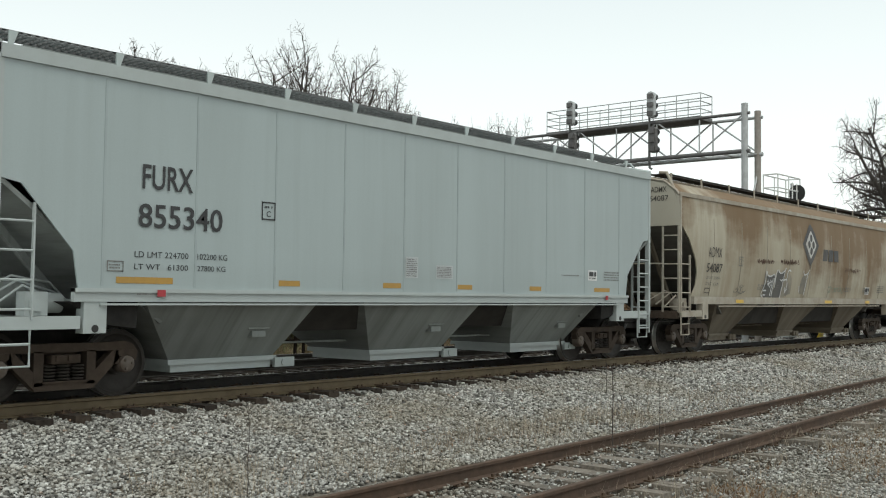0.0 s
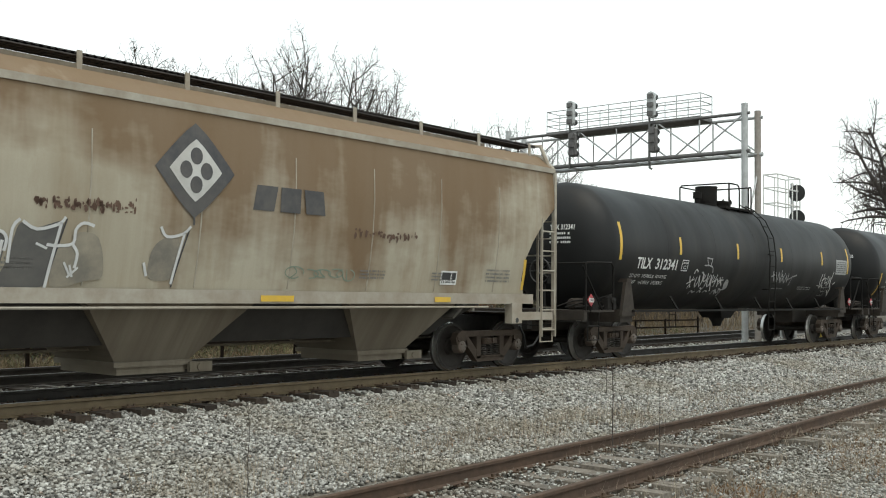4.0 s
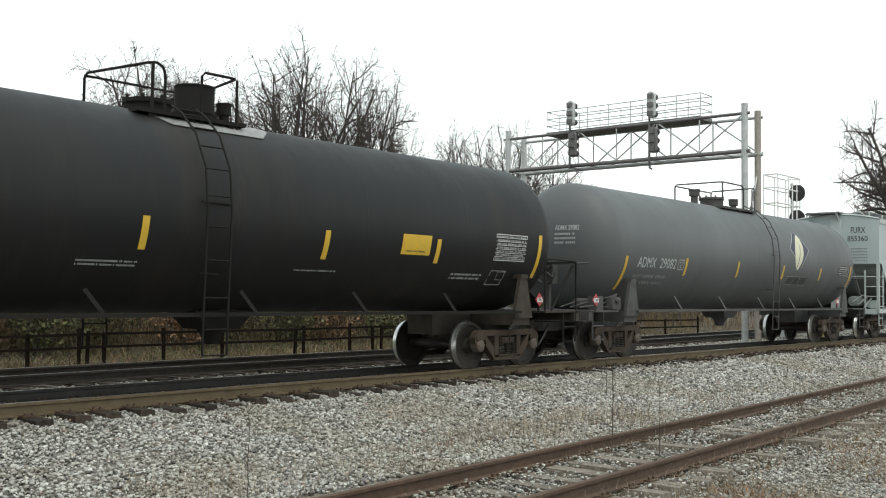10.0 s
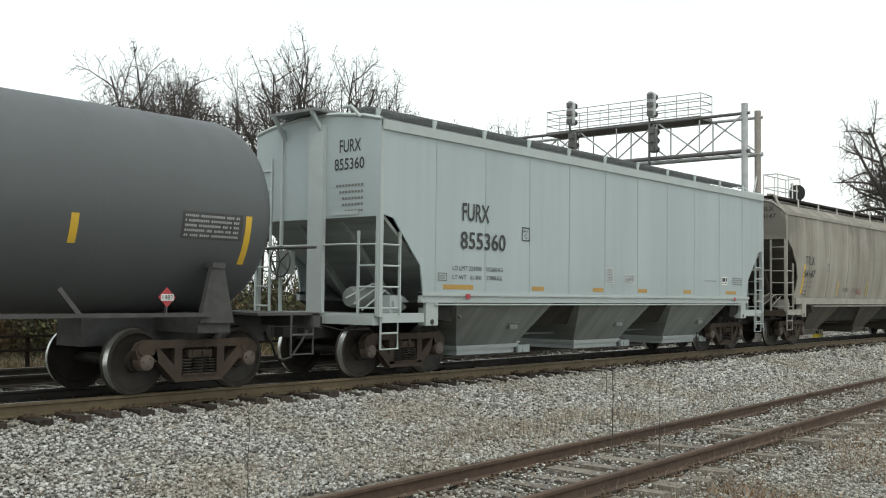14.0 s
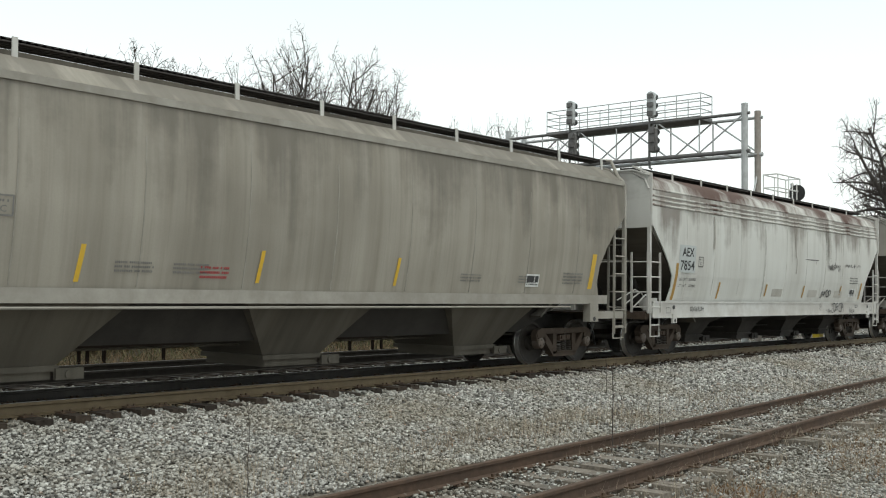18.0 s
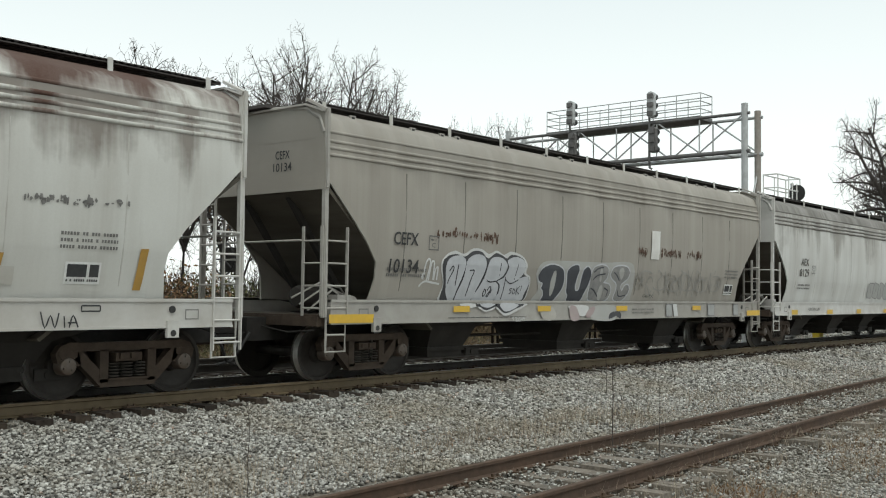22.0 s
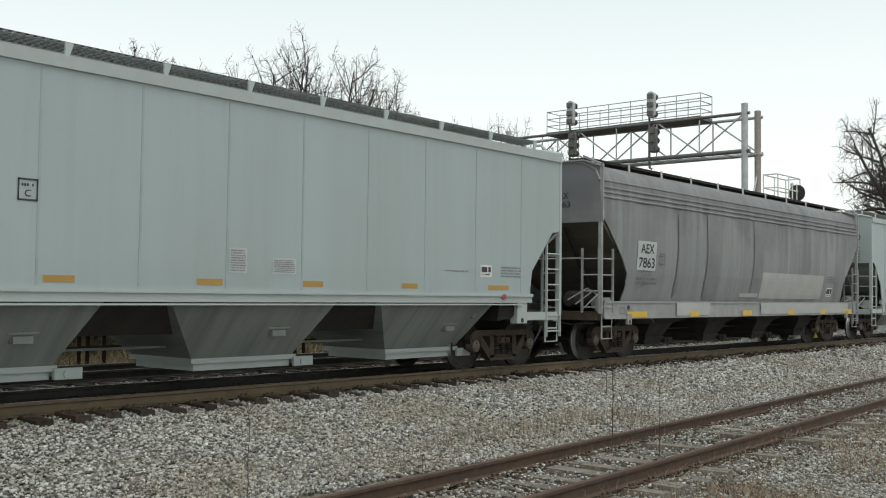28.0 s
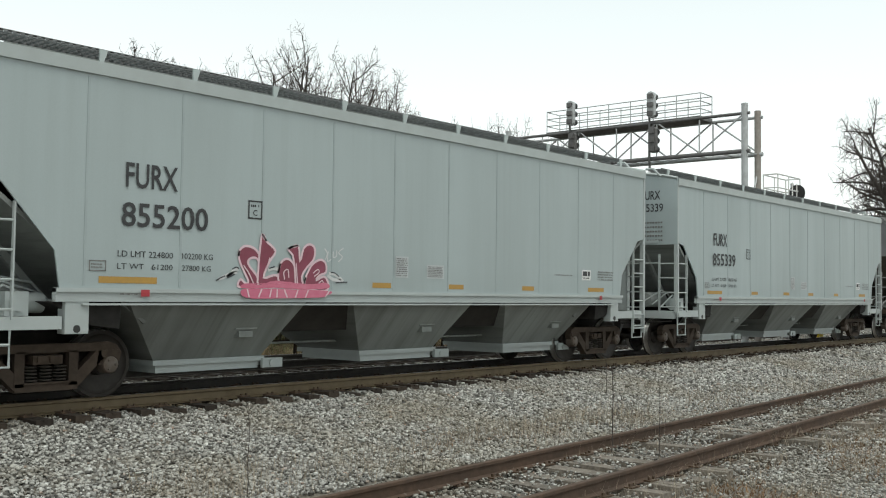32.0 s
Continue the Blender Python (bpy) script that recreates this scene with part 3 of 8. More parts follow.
def shrub(x, y, h, seed):
    rnd = random.Random(seed)
    t = thing("shrub", "tangled leafless shrub with green brown undergrowth", "shrub", (x, y, ground_z(y)), "shrubs behind the fence")
    st, lv = Mesh(), Mesh()
    for k in range(60):
        a, b = rnd.uniform(0, 6.28), rnd.uniform(0.1, 0.7)
        p, d = Vector((rnd.gauss(0, 0.35), rnd.gauss(0, 0.3), -0.05)), Vector((math.cos(a) * b, math.sin(a) * b, 1)).normalized()
        pts = [p]
        for i in range(4):
            d = (d + Vector((rnd.gauss(0, 0.2), rnd.gauss(0, 0.2), -0.05))).normalized()
            pts.append(pts[-1] + d * h * rnd.uniform(0.15, 0.3))
        st.tube(pts, 0.012, 3, 0.004)
        for q in pts[1:]:
            for j in range(9):
                s = rnd.uniform(0.04, 0.09)
                c = q + Vector((rnd.gauss(0, 0.16), rnd.gauss(0, 0.16), rnd.gauss(0, 0.16)))
                e = Vector((rnd.gauss(0, 1), rnd.gauss(0, 1), rnd.gauss(0, 1))).normalized() * s
                o = e.cross(Vector((rnd.gauss(0, 1), rnd.gauss(0, 1), 1))).normalized() * s * 0.5
                lv.add([c - e, c + o, c + e, c - o], [(0, 1, 2, 3)])
    part("branchwork", st, M_TWIG, t)
    me = bpy.data.meshes.new("leaves")
    me.from_pydata(lv.v, [], lv.f)
    me.materials.append(M_GREEN if seed % 3 else M_LEAF)
    part("leaves", me, M_GREEN, t, "sparse dull leaves")


for i, (x, y, h) in enumerate([(4.0, 24.6, 3.0), (5.5, 25.3, 3.0), (7.2, 24.5, 2.9), (8.8, 25.6, 3.1), (10.4, 24.6, 2.9), (12.0, 25.6, 2.9), (13.6, 25, 2.8), (15.6, 25.6, 2.5), (17.6, 25, 2.5), (19.6, 25.6, 2.6), (21.6, 24.8, 2.3),
                               (24, 25.5, 2.4), (26.4, 25, 2.1), (29, 25.6, 2.3), (32, 26, 2.2), (36, 26, 2.2), (40, 26.5, 2.2), (45, 27, 2.2)]):
    shrub(x, y, h, 40 + i)

# ---- fence behind the far track ----
fence = thing("rail_fence", "low dark timber fence with two rails along the bank", "fence", (0, 20.7, ground_z(20.7)))
FX = [5.2, 5.9, 8.1, 10.83, 12.0, 12.2, 12.62, 14.2, 15.9, 18.3, 18.6, 20.37, 21.3, 21.64, 24.0, 24.4, 27.0, 27.3, 30.0, 31.5, 33.0, 33.4, 36.5, 39.0, 42.0]
for i, x in enumerate(FX):
    hh = 1.02 + 0.06 * math.sin(i * 1.9)
    part("post", Mesh().box(-0.032, 0.032, -0.032, 0.032, -0.1, hh), M_FENCE, fence, at=pose(x, 0, 0, 1.5 * math.sin(i), 2.0 * math.cos(i * 1.3), 0))
for z in (0.66, 0.95):
    for a, b in zip(FX[::3], FX[3::3]):
        part("rail", Mesh().beam((a, -0.06, z + 0.02 * math.sin(a)), (b, -0.06, z + 0.02 * math.sin(b)), 0.03, 0.06), M_FENCE, fence)

# ---- signal bridge across the tracks ----
GX, GY0, GY1 = 36.5, 16.08, 27.2
gantry = thing("signal_bridge", "galvanised steel lattice signal bridge spanning the tracks", "signal bridge", (GX, GY0, ground_z(GY0)))
gz0 = -ground_z(GY0)
for x, mtl, lab in ((0.0, M_GALV, ""), (1.2, M_RUSTPAINT, "brown stained steel column")):
    for y in (0.0, GY1 - GY0):
        part("column", Mesh().tube([(x, y, -0.1), (x, y, gz0 + 8.82 - (0.12 if x else 0))], 0.125, 14), mtl if y == 0 else M_GALV, gantry, lab if y == 0 else "", smooth=40)
        part("base_plate", Mesh().box(x - 0.25, x + 0.25, y - 0.25, y + 0.25, -0.12, 0.05), M_GALVDARK, gantry)
for y in (0.0, GY1 - GY0):
    for z0, z1 in ((1.5, 4.0), (4.0, 6.6)):
        part("tower_brace", Mesh().tube([(0, y, z0), (1.2, y, z1)], 0.035, 8), M_GALV, gantry)
for x in (0.0, 1.2):
    for z, w in ((7.0, 0.085), (8.44, 0.06)):
        # front lower chord: its underside shading is put into the dark colour
        part("chord", Mesh().tube([(x, -0.2, gz0 + z), (x, GY1 - GY0 + 0.2, gz0 + z)], w, 10), M_GALVDARK if x == 0 else M_GALV, gantry, smooth=50)
    n = 6
    for i in range(n):
        ya, yb = (GY1 - GY0) * i / n, (GY1 - GY0) * (i + 1) / n
        if i:
            part("upright", Mesh().tube([(x, ya, gz0 + 7.0), (x, ya, gz0 + 8.5)], 0.03, 7), M_GALV, gantry)
        za, zb = (7.08, 8.45) if (i + (x > 0)) % 2 else (8.45, 7.08)
        part("diagonal", Mesh().tube([(x, ya, gz0 + za), (x, yb, gz0 + zb)], 0.033, 7), M_GALV, gantry)
for i in range(12):
    y = (GY1 - GY0) * i / 11
    part("cross_tie", Mesh().tube([(0, y, gz0 + 7.0), (1.2, y, gz0 + 7.0)], 0.03, 6), M_GALV, gantry)
# walkway with railing
walk_y0, walk_y1 = 17.93 - GY0, 25.18 - GY0
deck = part("walkway", Mesh().box(0.05, 1.1, walk_y0, walk_y1, gz0 + 8.42, gz0 + 8.56), M_GALVDARK, gantry)
for x in (0.1, 1.1):
    for z in (8.84, 9.14, 9.46):
        part("handrail", Mesh().tube([(x, walk_y0, gz0 + z), (x, walk_y1, gz0 + z)], 0.02, 6), M_GALV, gantry)
    for i in range(8):
        y = walk_y0 + (walk_y1 - walk_y0) * i / 7
        part("railing_post", Mesh().tube([(x, y, gz0 + 8.5), (x, y, gz0 + 9.46)], 0.02, 6), M_GALV, gantry)
for y in (walk_y0, walk_y1):
    for z in (8.84, 9.14, 9.46):
        part("handrail", Mesh().tube([(0.1, y, gz0 + z), (1.1, y, gz0 + z)], 0.02, 6), M_GALV, gantry)


def signal_head(parent, x, y, z, h, lights=3, material=M_GALV, backing=False):
    """A colour-light head that faces down the track, away from the viewer; z: its middle."""
    hd = Mesh()
    ring = [(0.155 * math.cos(a), (h / 2 - 0.155 if math.sin(a) > 0 else -h / 2 + 0.155) + 0.155 * math.sin(a)) for a in [2 * math.pi * k / 20 for k in range(20)]]
    hd.prism([(b, c) for b, c in ring], -0.1, 0.1, "x")
    head = part("signal_head", hd, material, parent, "pale grey weathered colour-light head" if material is M_GALV else "black colour-light head", at=(x, y, z))
    for k in range(lights):
        zz = (k - (lights - 1) / 2) * (h - 0.35) / max(1, lights - 1)
        part("hood", Mesh().lathe([(0.13, 0.1), (0.13, 0.32), (0.11, 0.32), (0.11, 0.1)], 14, "x", (0, 0, zz)), M_BLACK, head)
        part("back_cover", Mesh().box(-0.19, -0.1, -0.11, 0.11, zz - 0.11, zz + 0.08), M_GALVDARK if material is M_GALV else material, head)
    return head


for y, z, mt in ((23.68, 9.2, M_GALV), (19.86, 9.14, M_GALV), (23.58, 7.85, M_GALVDARK), (19.78, 7.72, M_GALVDARK)):
    signal_head(gantry, -0.3, y - GY0, gz0 + z, 1.05, 3, mt)
for y in (23.85, 20.05):
    part("signal_mast", Mesh().tube([(-0.12, y - GY0, gz0 + 6.85), (-0.12, y - GY0, gz0 + 9.6)], 0.05, 8), M_GALVDARK, gantry)
part("junction_drop", Mesh().tube([(0, 20.1 - GY0, gz0 + 6.9), (0, 20.1 - GY0, gz0 + 6.65), (0, 20.0 - GY0, gz0 + 6.6)], 0.05, 7), M_GALVDARK, gantry)

# ---- mast signal farther on ----
mast = thing("mast_signal", "mast signal with a white caged platform and black head", "signal", (48.6, 19.0, ground_z(19.0)))
mz = -ground_z(19.0)
part("mast", Mesh().tube([(0, 0, -0.1), (0, 0, mz + 7.05)], 0.075, 10), M_GALV, mast, smooth=40)
for zb, rb in ((6.55, 0.40), (5.35, 0.38)):
    signal_head(mast, 0.1, -0.3, mz + zb, 0.6, 1, M_BLACK)
    part("backboard", Mesh().lathe([(0.0, -0.07), (rb, -0.07), (rb + 0.01, -0.05), (rb, -0.03), (0.0, -0.03)], 28, "x", (-0.1, -0.3, mz + zb)), M_BLACK, mast, "round black backboard")
    part("bracket", Mesh().tube([(0, 0, mz + zb), (-0.05, -0.3, mz + zb)], 0.035, 6), M_GALVDARK, mast)
for z in (7.25, 6.62, 5.9):
    part("ladder_cage", Mesh().tube([(-2.6, -0.35, mz + z), (0.1, -0.35, mz + z), (0.1, 0.35, mz + z), (-2.6, 0.35, mz + z), (-2.6, -0.35, mz + z)], 0.032, 6), M_WHITE, mast)
for x in (-2.6, -1.3, 0.1):
    for y in (-0.35, 0.35):
        part("cage_post", Mesh().tube([(x, y, mz + 5.2), (x, y, mz + 7.25)], 0.03, 6), M_WHITE, mast)
part("platform", Mesh().box(-2.65, 0.2, -0.38, 0.38, mz + 5.16, mz + 5.2), M_GRATE, mast)
for k in range(14):
    part("rung", Mesh().tube([(-0.85, -0.35, 0.4 + 0.38 * k), (-0.3, -0.35, 0.4 + 0.38 * k)], 0.024, 5), M_WHITE, mast)
for x in (-0.85, -0.3):
    part("ladder_rail", Mesh().tube([(x, -0.35, 0), (x, -0.35, mz + 7.0)], 0.032, 6), M_WHITE, mast)

# ---- lineside things ----
stand = thing("white_lineside_frame", "short white painted steel frame with a cross brace", "frame", (27.3, 20.2, ground_z(20.2)))
for x in (-0.28, 0.5):
    part("post", Mesh().tube([(x, 0, -0.1), (x, 0, 1.2)], 0.085, 12), M_WHITE, stand, smooth=40)
part("brace", Mesh().tube([(-0.28, 0, 0.3), (0.5, 0, 1.0)], 0.03, 7), M_WHITE, stand)
part("crossbar", Mesh().box(-0.28, 0.5, -0.04, 0.04, 0.22, 0.32), M_WHITE, stand)
ybox = thing("yellow_box", "small bright yellow lineside box on the gravel", "box", (43.6, 15.95, ground_z(15.95)))
part("body", Mesh().box(-0.22, 0.22, -0.15, 0.15, -0.05, 0.25), M_YELLOWBOX, ybox)
part("lid", Mesh().box(-0.24, 0.24, -0.17, 0.17, 0.25, 0.28), M_YELLOWBOX, ybox)
for x, y, hh in ((41.5, 17.0, 0.6), (43.0, 17.6, 0.7)):
    cab = thing("relay_cabinet", "pale grey metal relay cabinet beside the signal bridge", "cabinet", (x, y - 0.6, ground_z(y - 0.6)), "relay cabinets")
    part("case", Mesh().box(-0.35, 0.35, -0.22, 0.22, 0.12, hh), M_GALV, cab)
    part("roof", Mesh().box(-0.4, 0.4, -0.27, 0.27, hh, hh + 0.05), M_GALVDARK, cab)
    part("door", Mesh().box(-0.3, 0.3, -0.24, -0.22, 0.2, hh - 0.08), M_GALV, cab)
    for sx in (-0.3, 0.3):
        part("leg", Mesh().box(sx - 0.03, sx + 0.03, -0.1, 0.1, -0.05, 0.12), M_GALVDARK, cab)


def shed(x, y, w, d, h, label):
    b = thing("distant_building", label, "building", (x, y, 0), "distant buildings")
    wall = part("wall", Mesh().box(-w / 2, w / 2, -d / 2, d / 2, -0.2, h), M_WALL, b)
    part("roof", Mesh().prism([(-d / 2 - 0.3, h), (d / 2 + 0.3, h), (0, h + 1.3)], -w / 2 - 0.3, w / 2 + 0.3, "x"), M_ROOF, b)
    for k in range(max(1, int(w / 4))):
        cx = -w / 2 + 2 + 4 * k
        win = part("window", Mesh().box(cx - 0.6, cx + 0.6, -d / 2 - 0.06, -d / 2, h * 0.45, h * 0.75), M_GLASSDARK, b)
        part("frame", Mesh().box(cx - 0.7, cx + 0.7, -d / 2 - 0.09, -d / 2 - 0.06, h * 0.75, h * 0.75 + 0.1), M_WHITE, win)


shed(33, 90, 16, 10, 3.6, "long pale building far behind the shrubs")
shed(95, 70, 20, 10, 4.0, "low pale building beyond the signal bridge")
shed(190, 60, 22, 10, 4.5, "pale shed far along the line")
for x, y in ((32.0, 62), (34.5, 66)):
    lp = thing("lamp_post", "tall grey lamp post with a double arm", "street lamp", (x, y, ground_z(y)), "lamp posts")
    part("pole", Mesh().tube([(0, 0, -0.1), (0, 0, 5.4)], 0.08, 8, 0.05), M_GALVDARK, lp)
    part("arm", Mesh().tube([(-0.6, 0, 5.45), (0.6, 0, 5.45)], 0.04, 6), M_GALVDARK, lp)
    for s in (-0.75, 0.75):
        part("lantern", Mesh().box(s - 0.22, s + 0.22, -0.12, 0.12, 5.38, 5.5), M_GALVDARK, lp)
woods = Mesh()
for k in range(420):
    x, y = random.uniform(-150, 420), random.uniform(120, 170)
    hh = random.uniform(3, 7)
    woods.tube([(x, y, 0), (x + random.gauss(0, 0.6), y, hh)], 0.12, 3, 0.02)
    for j in range(14):
        z = hh * random.uniform(0.25, 0.95)
        woods.tube([(x, y, z), (x + random.gauss(0, 1.3), y + random.gauss(0, 1), z + random.uniform(0.3, 1.8))], 0.035, 3, 0.01)
me = bpy.data.meshes.new("far_woods")
me.from_pydata(woods.v, [], woods.f)
me.materials.append(M_TWIG)
tagged(new("far_woods", me), "distant line of leafless woodland", "woods", kind="stuff")

# ---- railway cars: x along the car, its front towards -x, y = 0 the middle, z = 0 the rail's top ----
CARS, WHEELS = [], []
WHEEL_R = 0.457


def gear_meshes():
    w = Mesh()
    for s in (1,):
        w.lathe([(0.0, 0.70), (0.10, 0.70), (0.14, 0.715), (0.36, 0.75), (0.39, 0.69), (0.485, 0.69), (0.483, 0.712), (0.462, 0.728)], 40)
        w.lathe([(0.452, 0.826), (0.40, 0.83), (0.385, 0.81), (0.345, 0.795), (0.16, 0.765), (0.14, 0.83), (0.09, 0.84), (0.0, 0.84)], 40)
    tread = Mesh().lathe([(0.484, 0.70), (0.463, 0.728), (0.457, 0.76), (0.452, 0.826)], 40)
    axle = Mesh().lathe([(0.085, -0.95), (0.085, -0.6), (0.08, 0.0), (0.085, 0.6), (0.085, 0.95)], 16)
    cap = Mesh().lathe([(0.0, 1.115), (0.05, 1.115), (0.105, 1.10), (0.12, 1.08), (0.125, 0.93), (0.0, 0.93)], 20)
    for k in range(3):
        a = 2 * math.pi * k / 3
        cap.lathe([(0.0, 1.128), (0.018, 1.126), (0.02, 1.10)], 6, "y", (0.065 * math.cos(a), 0, 0.065 * math.sin(a)))
    # side frame, as seen from the side
    f = Mesh()
    y0, y1 = 0.935, 1.075
    f.prism([(-1.03, 0.50), (-1.06, 0.62), (-0.99, 0.72), (-0.86, 0.765), (-0.6, 0.755), (0.6, 0.755), (0.86, 0.765), (0.99, 0.72), (1.06, 0.62), (1.03, 0.50),
             (0.99, 0.50), (0.97, 0.60), (0.9, 0.645), (0.6, 0.645), (-0.6, 0.645), (-0.9, 0.645), (-0.97, 0.60), (-0.99, 0.50)], y0, y1)
    for s in (-1, 1):
        f.beam((s * 0.80, 1.0, 0.655), (s * 0.36, 1.0, 0.225), 0.14, 0.15)
        f.beam((s * 0.365, 1.0, 0.66), (s * 0.365, 1.0, 0.22), 0.15, 0.13, (1, 0, 0))
        f.beam((s * 0.77, 1.0, 0.66), (s * 0.73, 1.0, 0.46), 0.14, 0.07, (1, 0, 0))
        f.prism([(s * 0.755, 0.65), (s * 0.76, 0.58), (s * 0.82, 0.54), (s * 0.96, 0.54), (s * 1.02, 0.60), (s * 1.02, 0.65)], 0.93, 1.09)
    f.box(-0.42, 0.42, y0, y1, 0.16, 0.265)
    f.box(-0.31, 0.31, 0.88, 1.10, 0.25, 0.275)
    # bolster end in the window
    bol = Mesh().box(-0.2, 0.2, -1.09, 1.09, 0.50, 0.61)
    bol.box(-0.26, 0.26, -0.9, 0.9, 0.46, 0.66)
    for s in (-1, 1):
        bol.box(-0.15, -0.02, s * 1.10 - 0.02, s * 1.10 + 0.02, 0.53, 0.60).box(0.02, 0.15, s * 1.10 - 0.02, s * 1.10 + 0.02, 0.53, 0.60)
    sp = Mesh()
    for k in range(5):
        z = 0.285 + 0.042 * k
        sp.lathe([(0.055, z), (0.082, z + 0.006), (0.086, z + 0.013), (0.082, z + 0.02), (0.055, z + 0.026)], 12, "z")
    return (w.data("wheel", M_WHEEL, 35), tread.data("tread", M_TREAD, 35), axle.data("wheelset", M_WHEEL, 35), cap.data("bearing_cap", M_CAP, 35),
            f.data("side_frame", M_TRUCK, 30), bol.data("bolster", M_TRUCK), sp.data("spring", M_SPRING, 50))


ME_WHEEL, ME_TREAD, ME_AXLE, ME_CAP, ME_FRAME, ME_BOLSTER, ME_SPRING = gear_meshes()
TURN = pose(0, 0, 0, 0, 0, 180)


def trucks(car, spacing):
    for c in (-spacing / 2, spacing / 2):
        part("bolster", ME_BOLSTER, None, car, at=(c, 0, 0))
        for s in (1, -1):
            fr = part("side_frame", ME_FRAME, None, car, at=Matrix.Translation((c, 0, 0)) @ (Matrix() if s > 0 else TURN))
            for x in (-0.2, 0.0, 0.2):
                part("spring", ME_SPRING, None, fr, at=(x, 1.02, 0))
        for x in (-0.889, 0.889):
            ws = part("wheelset", ME_AXLE, None, car, at=(c + x, 0, WHEEL_R))
            for t in (Matrix(), TURN):
                part("wheel", ME_WHEEL, None, ws, at=t)
                part("tread", ME_TREAD, None, ws, at=t)
                part("bearing_cap", ME_CAP, None, ws, at=t)
            WHEELS.append((ws, c + x))


def coupler(car, x, s):
    """A knuckle coupler at the end x; s = -1 for the front."""
    m = Mesh().box(*sorted((x - s * 0.9, x + s * 0.15)), -0.1, 0.1, 0.72, 0.92)
    m.hull8([(x + s * 0.1, -0.14, 0.70), (x + s * 0.1, 0.16, 0.70), (x + s * 0.42, 0.12, 0.70), (x + s * 0.36, -0.16, 0.70)],
            [(x + s * 0.1, -0.14, 0.98), (x + s * 0.1, 0.16, 0.98), (x + s * 0.42, 0.12, 0.98), (x + s * 0.36, -0.16, 0.98)])
    part("coupler", m, M_GEAR, car)
    part("air_hose", Mesh().tube([(x, -0.35, 0.8), (x + s * 0.15, -0.36, 0.6), (x + s * 0.3, -0.3, 0.36), (x + s * 0.5, -0.2, 0.30)], 0.024, 7), M_BLACK, car, smooth=60)


def ladder(car, a, b, z0, z1, steps, material, r=0.016, rail_r=0.022, name="ladder"):
    """Two upright rails at the plan points a and b, with rungs between."""
    l = part(name, Mesh().beam((*a, z0), (*a, z1), rail_r * 2.4, rail_r).beam((*b, z0), (*b, z1), rail_r * 2.4, rail_r), material, car)
    for k in range(steps):
        z = z0 + (z1 - z0) * (k + 0.35) / steps
        part("rung", Mesh().tube([(*a, z), (*b, z)], r, 6), material, l)
    return l


def stirrup(car, x0, x1, y, z0, z1, material):
    part("step", Mesh().tube([(x0, y, z1), (x0, y, z0), (x1, y, z0), (x1, y, z1)], 0.02, 6).tube([(x0, y, (z0 + z1) / 2), (x1, y, (z0 + z1) / 2)], 0.018, 6), material, car)


def at_height(prof):
    """The half width of a car's side at the height z."""
    def surf(z):
        if z <= prof[0][1]:
            return prof[0][0]
        for (ya, za), (yb, zb) in zip(prof, prof[1:]):
            if z <= zb:
                return ya + (yb - ya) * (z - za) / (zb - za)
        return prof[-1][0]
    return surf


def shell(rows_out, rows_in, flip=False):
    """A sheet of some thickness from outer and inner rows."""
    m = Mesh()
    rows = rows_out + rows_in[::-1] + rows_out[:1]
    m.grid(rows, flip)
    n, w = len(rows_out), len(rows_out[0])
    for c in (0, w - 1):
        for i in range(n - 1):
            a, b = i * w + c, (i + 1) * w + c
            ia, ib = (2 * n - 1 - i) * w + c, (2 * n - 2 - i) * w + c
            m.f.append((a, b, ib, ia))
    return m


KINDS = {
    # flat-sided three-pocket hopper
    "flat": dict(L=15.6, tc=13.1, prof=[(1.58, 1.32), (1.60, 1.5), (1.60, 4.19), (1.60, 4.36)], cut=[(1.32, 1.12), (1.93, 1.02), (2.72, 0.32), (2.78, 0.0), (4.4, 0.0)],
                 roof=[(1.60, 4.36), (1.2, 4.45), (0.6, 4.53), (0, 4.56)], end_z=2.74, sill=(1.30, 1.47, 1.615), pockets=3, pocket_z=1.33, chord=(4.19, 4.355, 1.635), board=4.60),
    # curved-sided hopper with a plain top chord
    "curved": dict(L=17.5, tc=14.5, prof=[(1.42, 1.46), (1.50, 1.9), (1.57, 2.4), (1.60, 3.0), (1.58, 3.6), (1.54, 3.98)],
                   cut=[(1.30, 0.85), (1.5, 0.92), (1.75, 1.04), (2.1, 1.02), (2.5, 0.80), (2.9, 0.46), (3.25, 0.04), (3.3, 0.0), (4.4, 0.0)],
                   roof=[(1.54, 3.98), (1.48, 4.08), (1.15, 4.33), (0.7, 4.42), (0, 4.45)], end_z=3.22, sill=(1.28, 1.47, 1.57), pockets=3, pocket_z=1.3, chord=(3.95, 4.05, 1.57), board=4.50),
    # rounded centre-sill-less hopper with a deep side sill and ribs below the roof
    "deep": dict(L=16.6, tc=13.6, prof=[(1.38, 1.32), (1.46, 1.6), (1.54, 2.0), (1.59, 2.6), (1.60, 3.2), (1.59, 3.66), (1.55, 3.98)],
                 cut=[(1.32, 1.18), (1.7, 1.25), (1.96, 1.22), (2.3, 0.96), (3.15, 0.12), (3.25, 0.0), (4.4, 0.0)],
                 roof=[(1.55, 3.98), (1.45, 4.22), (1.12, 4.40), (0.5, 4.45), (0, 4.47)], end_z=3.08, sill=(0.95, 1.34, 1.58), pockets=4, pocket_z=1.1, chord=None, board=4.49),
}


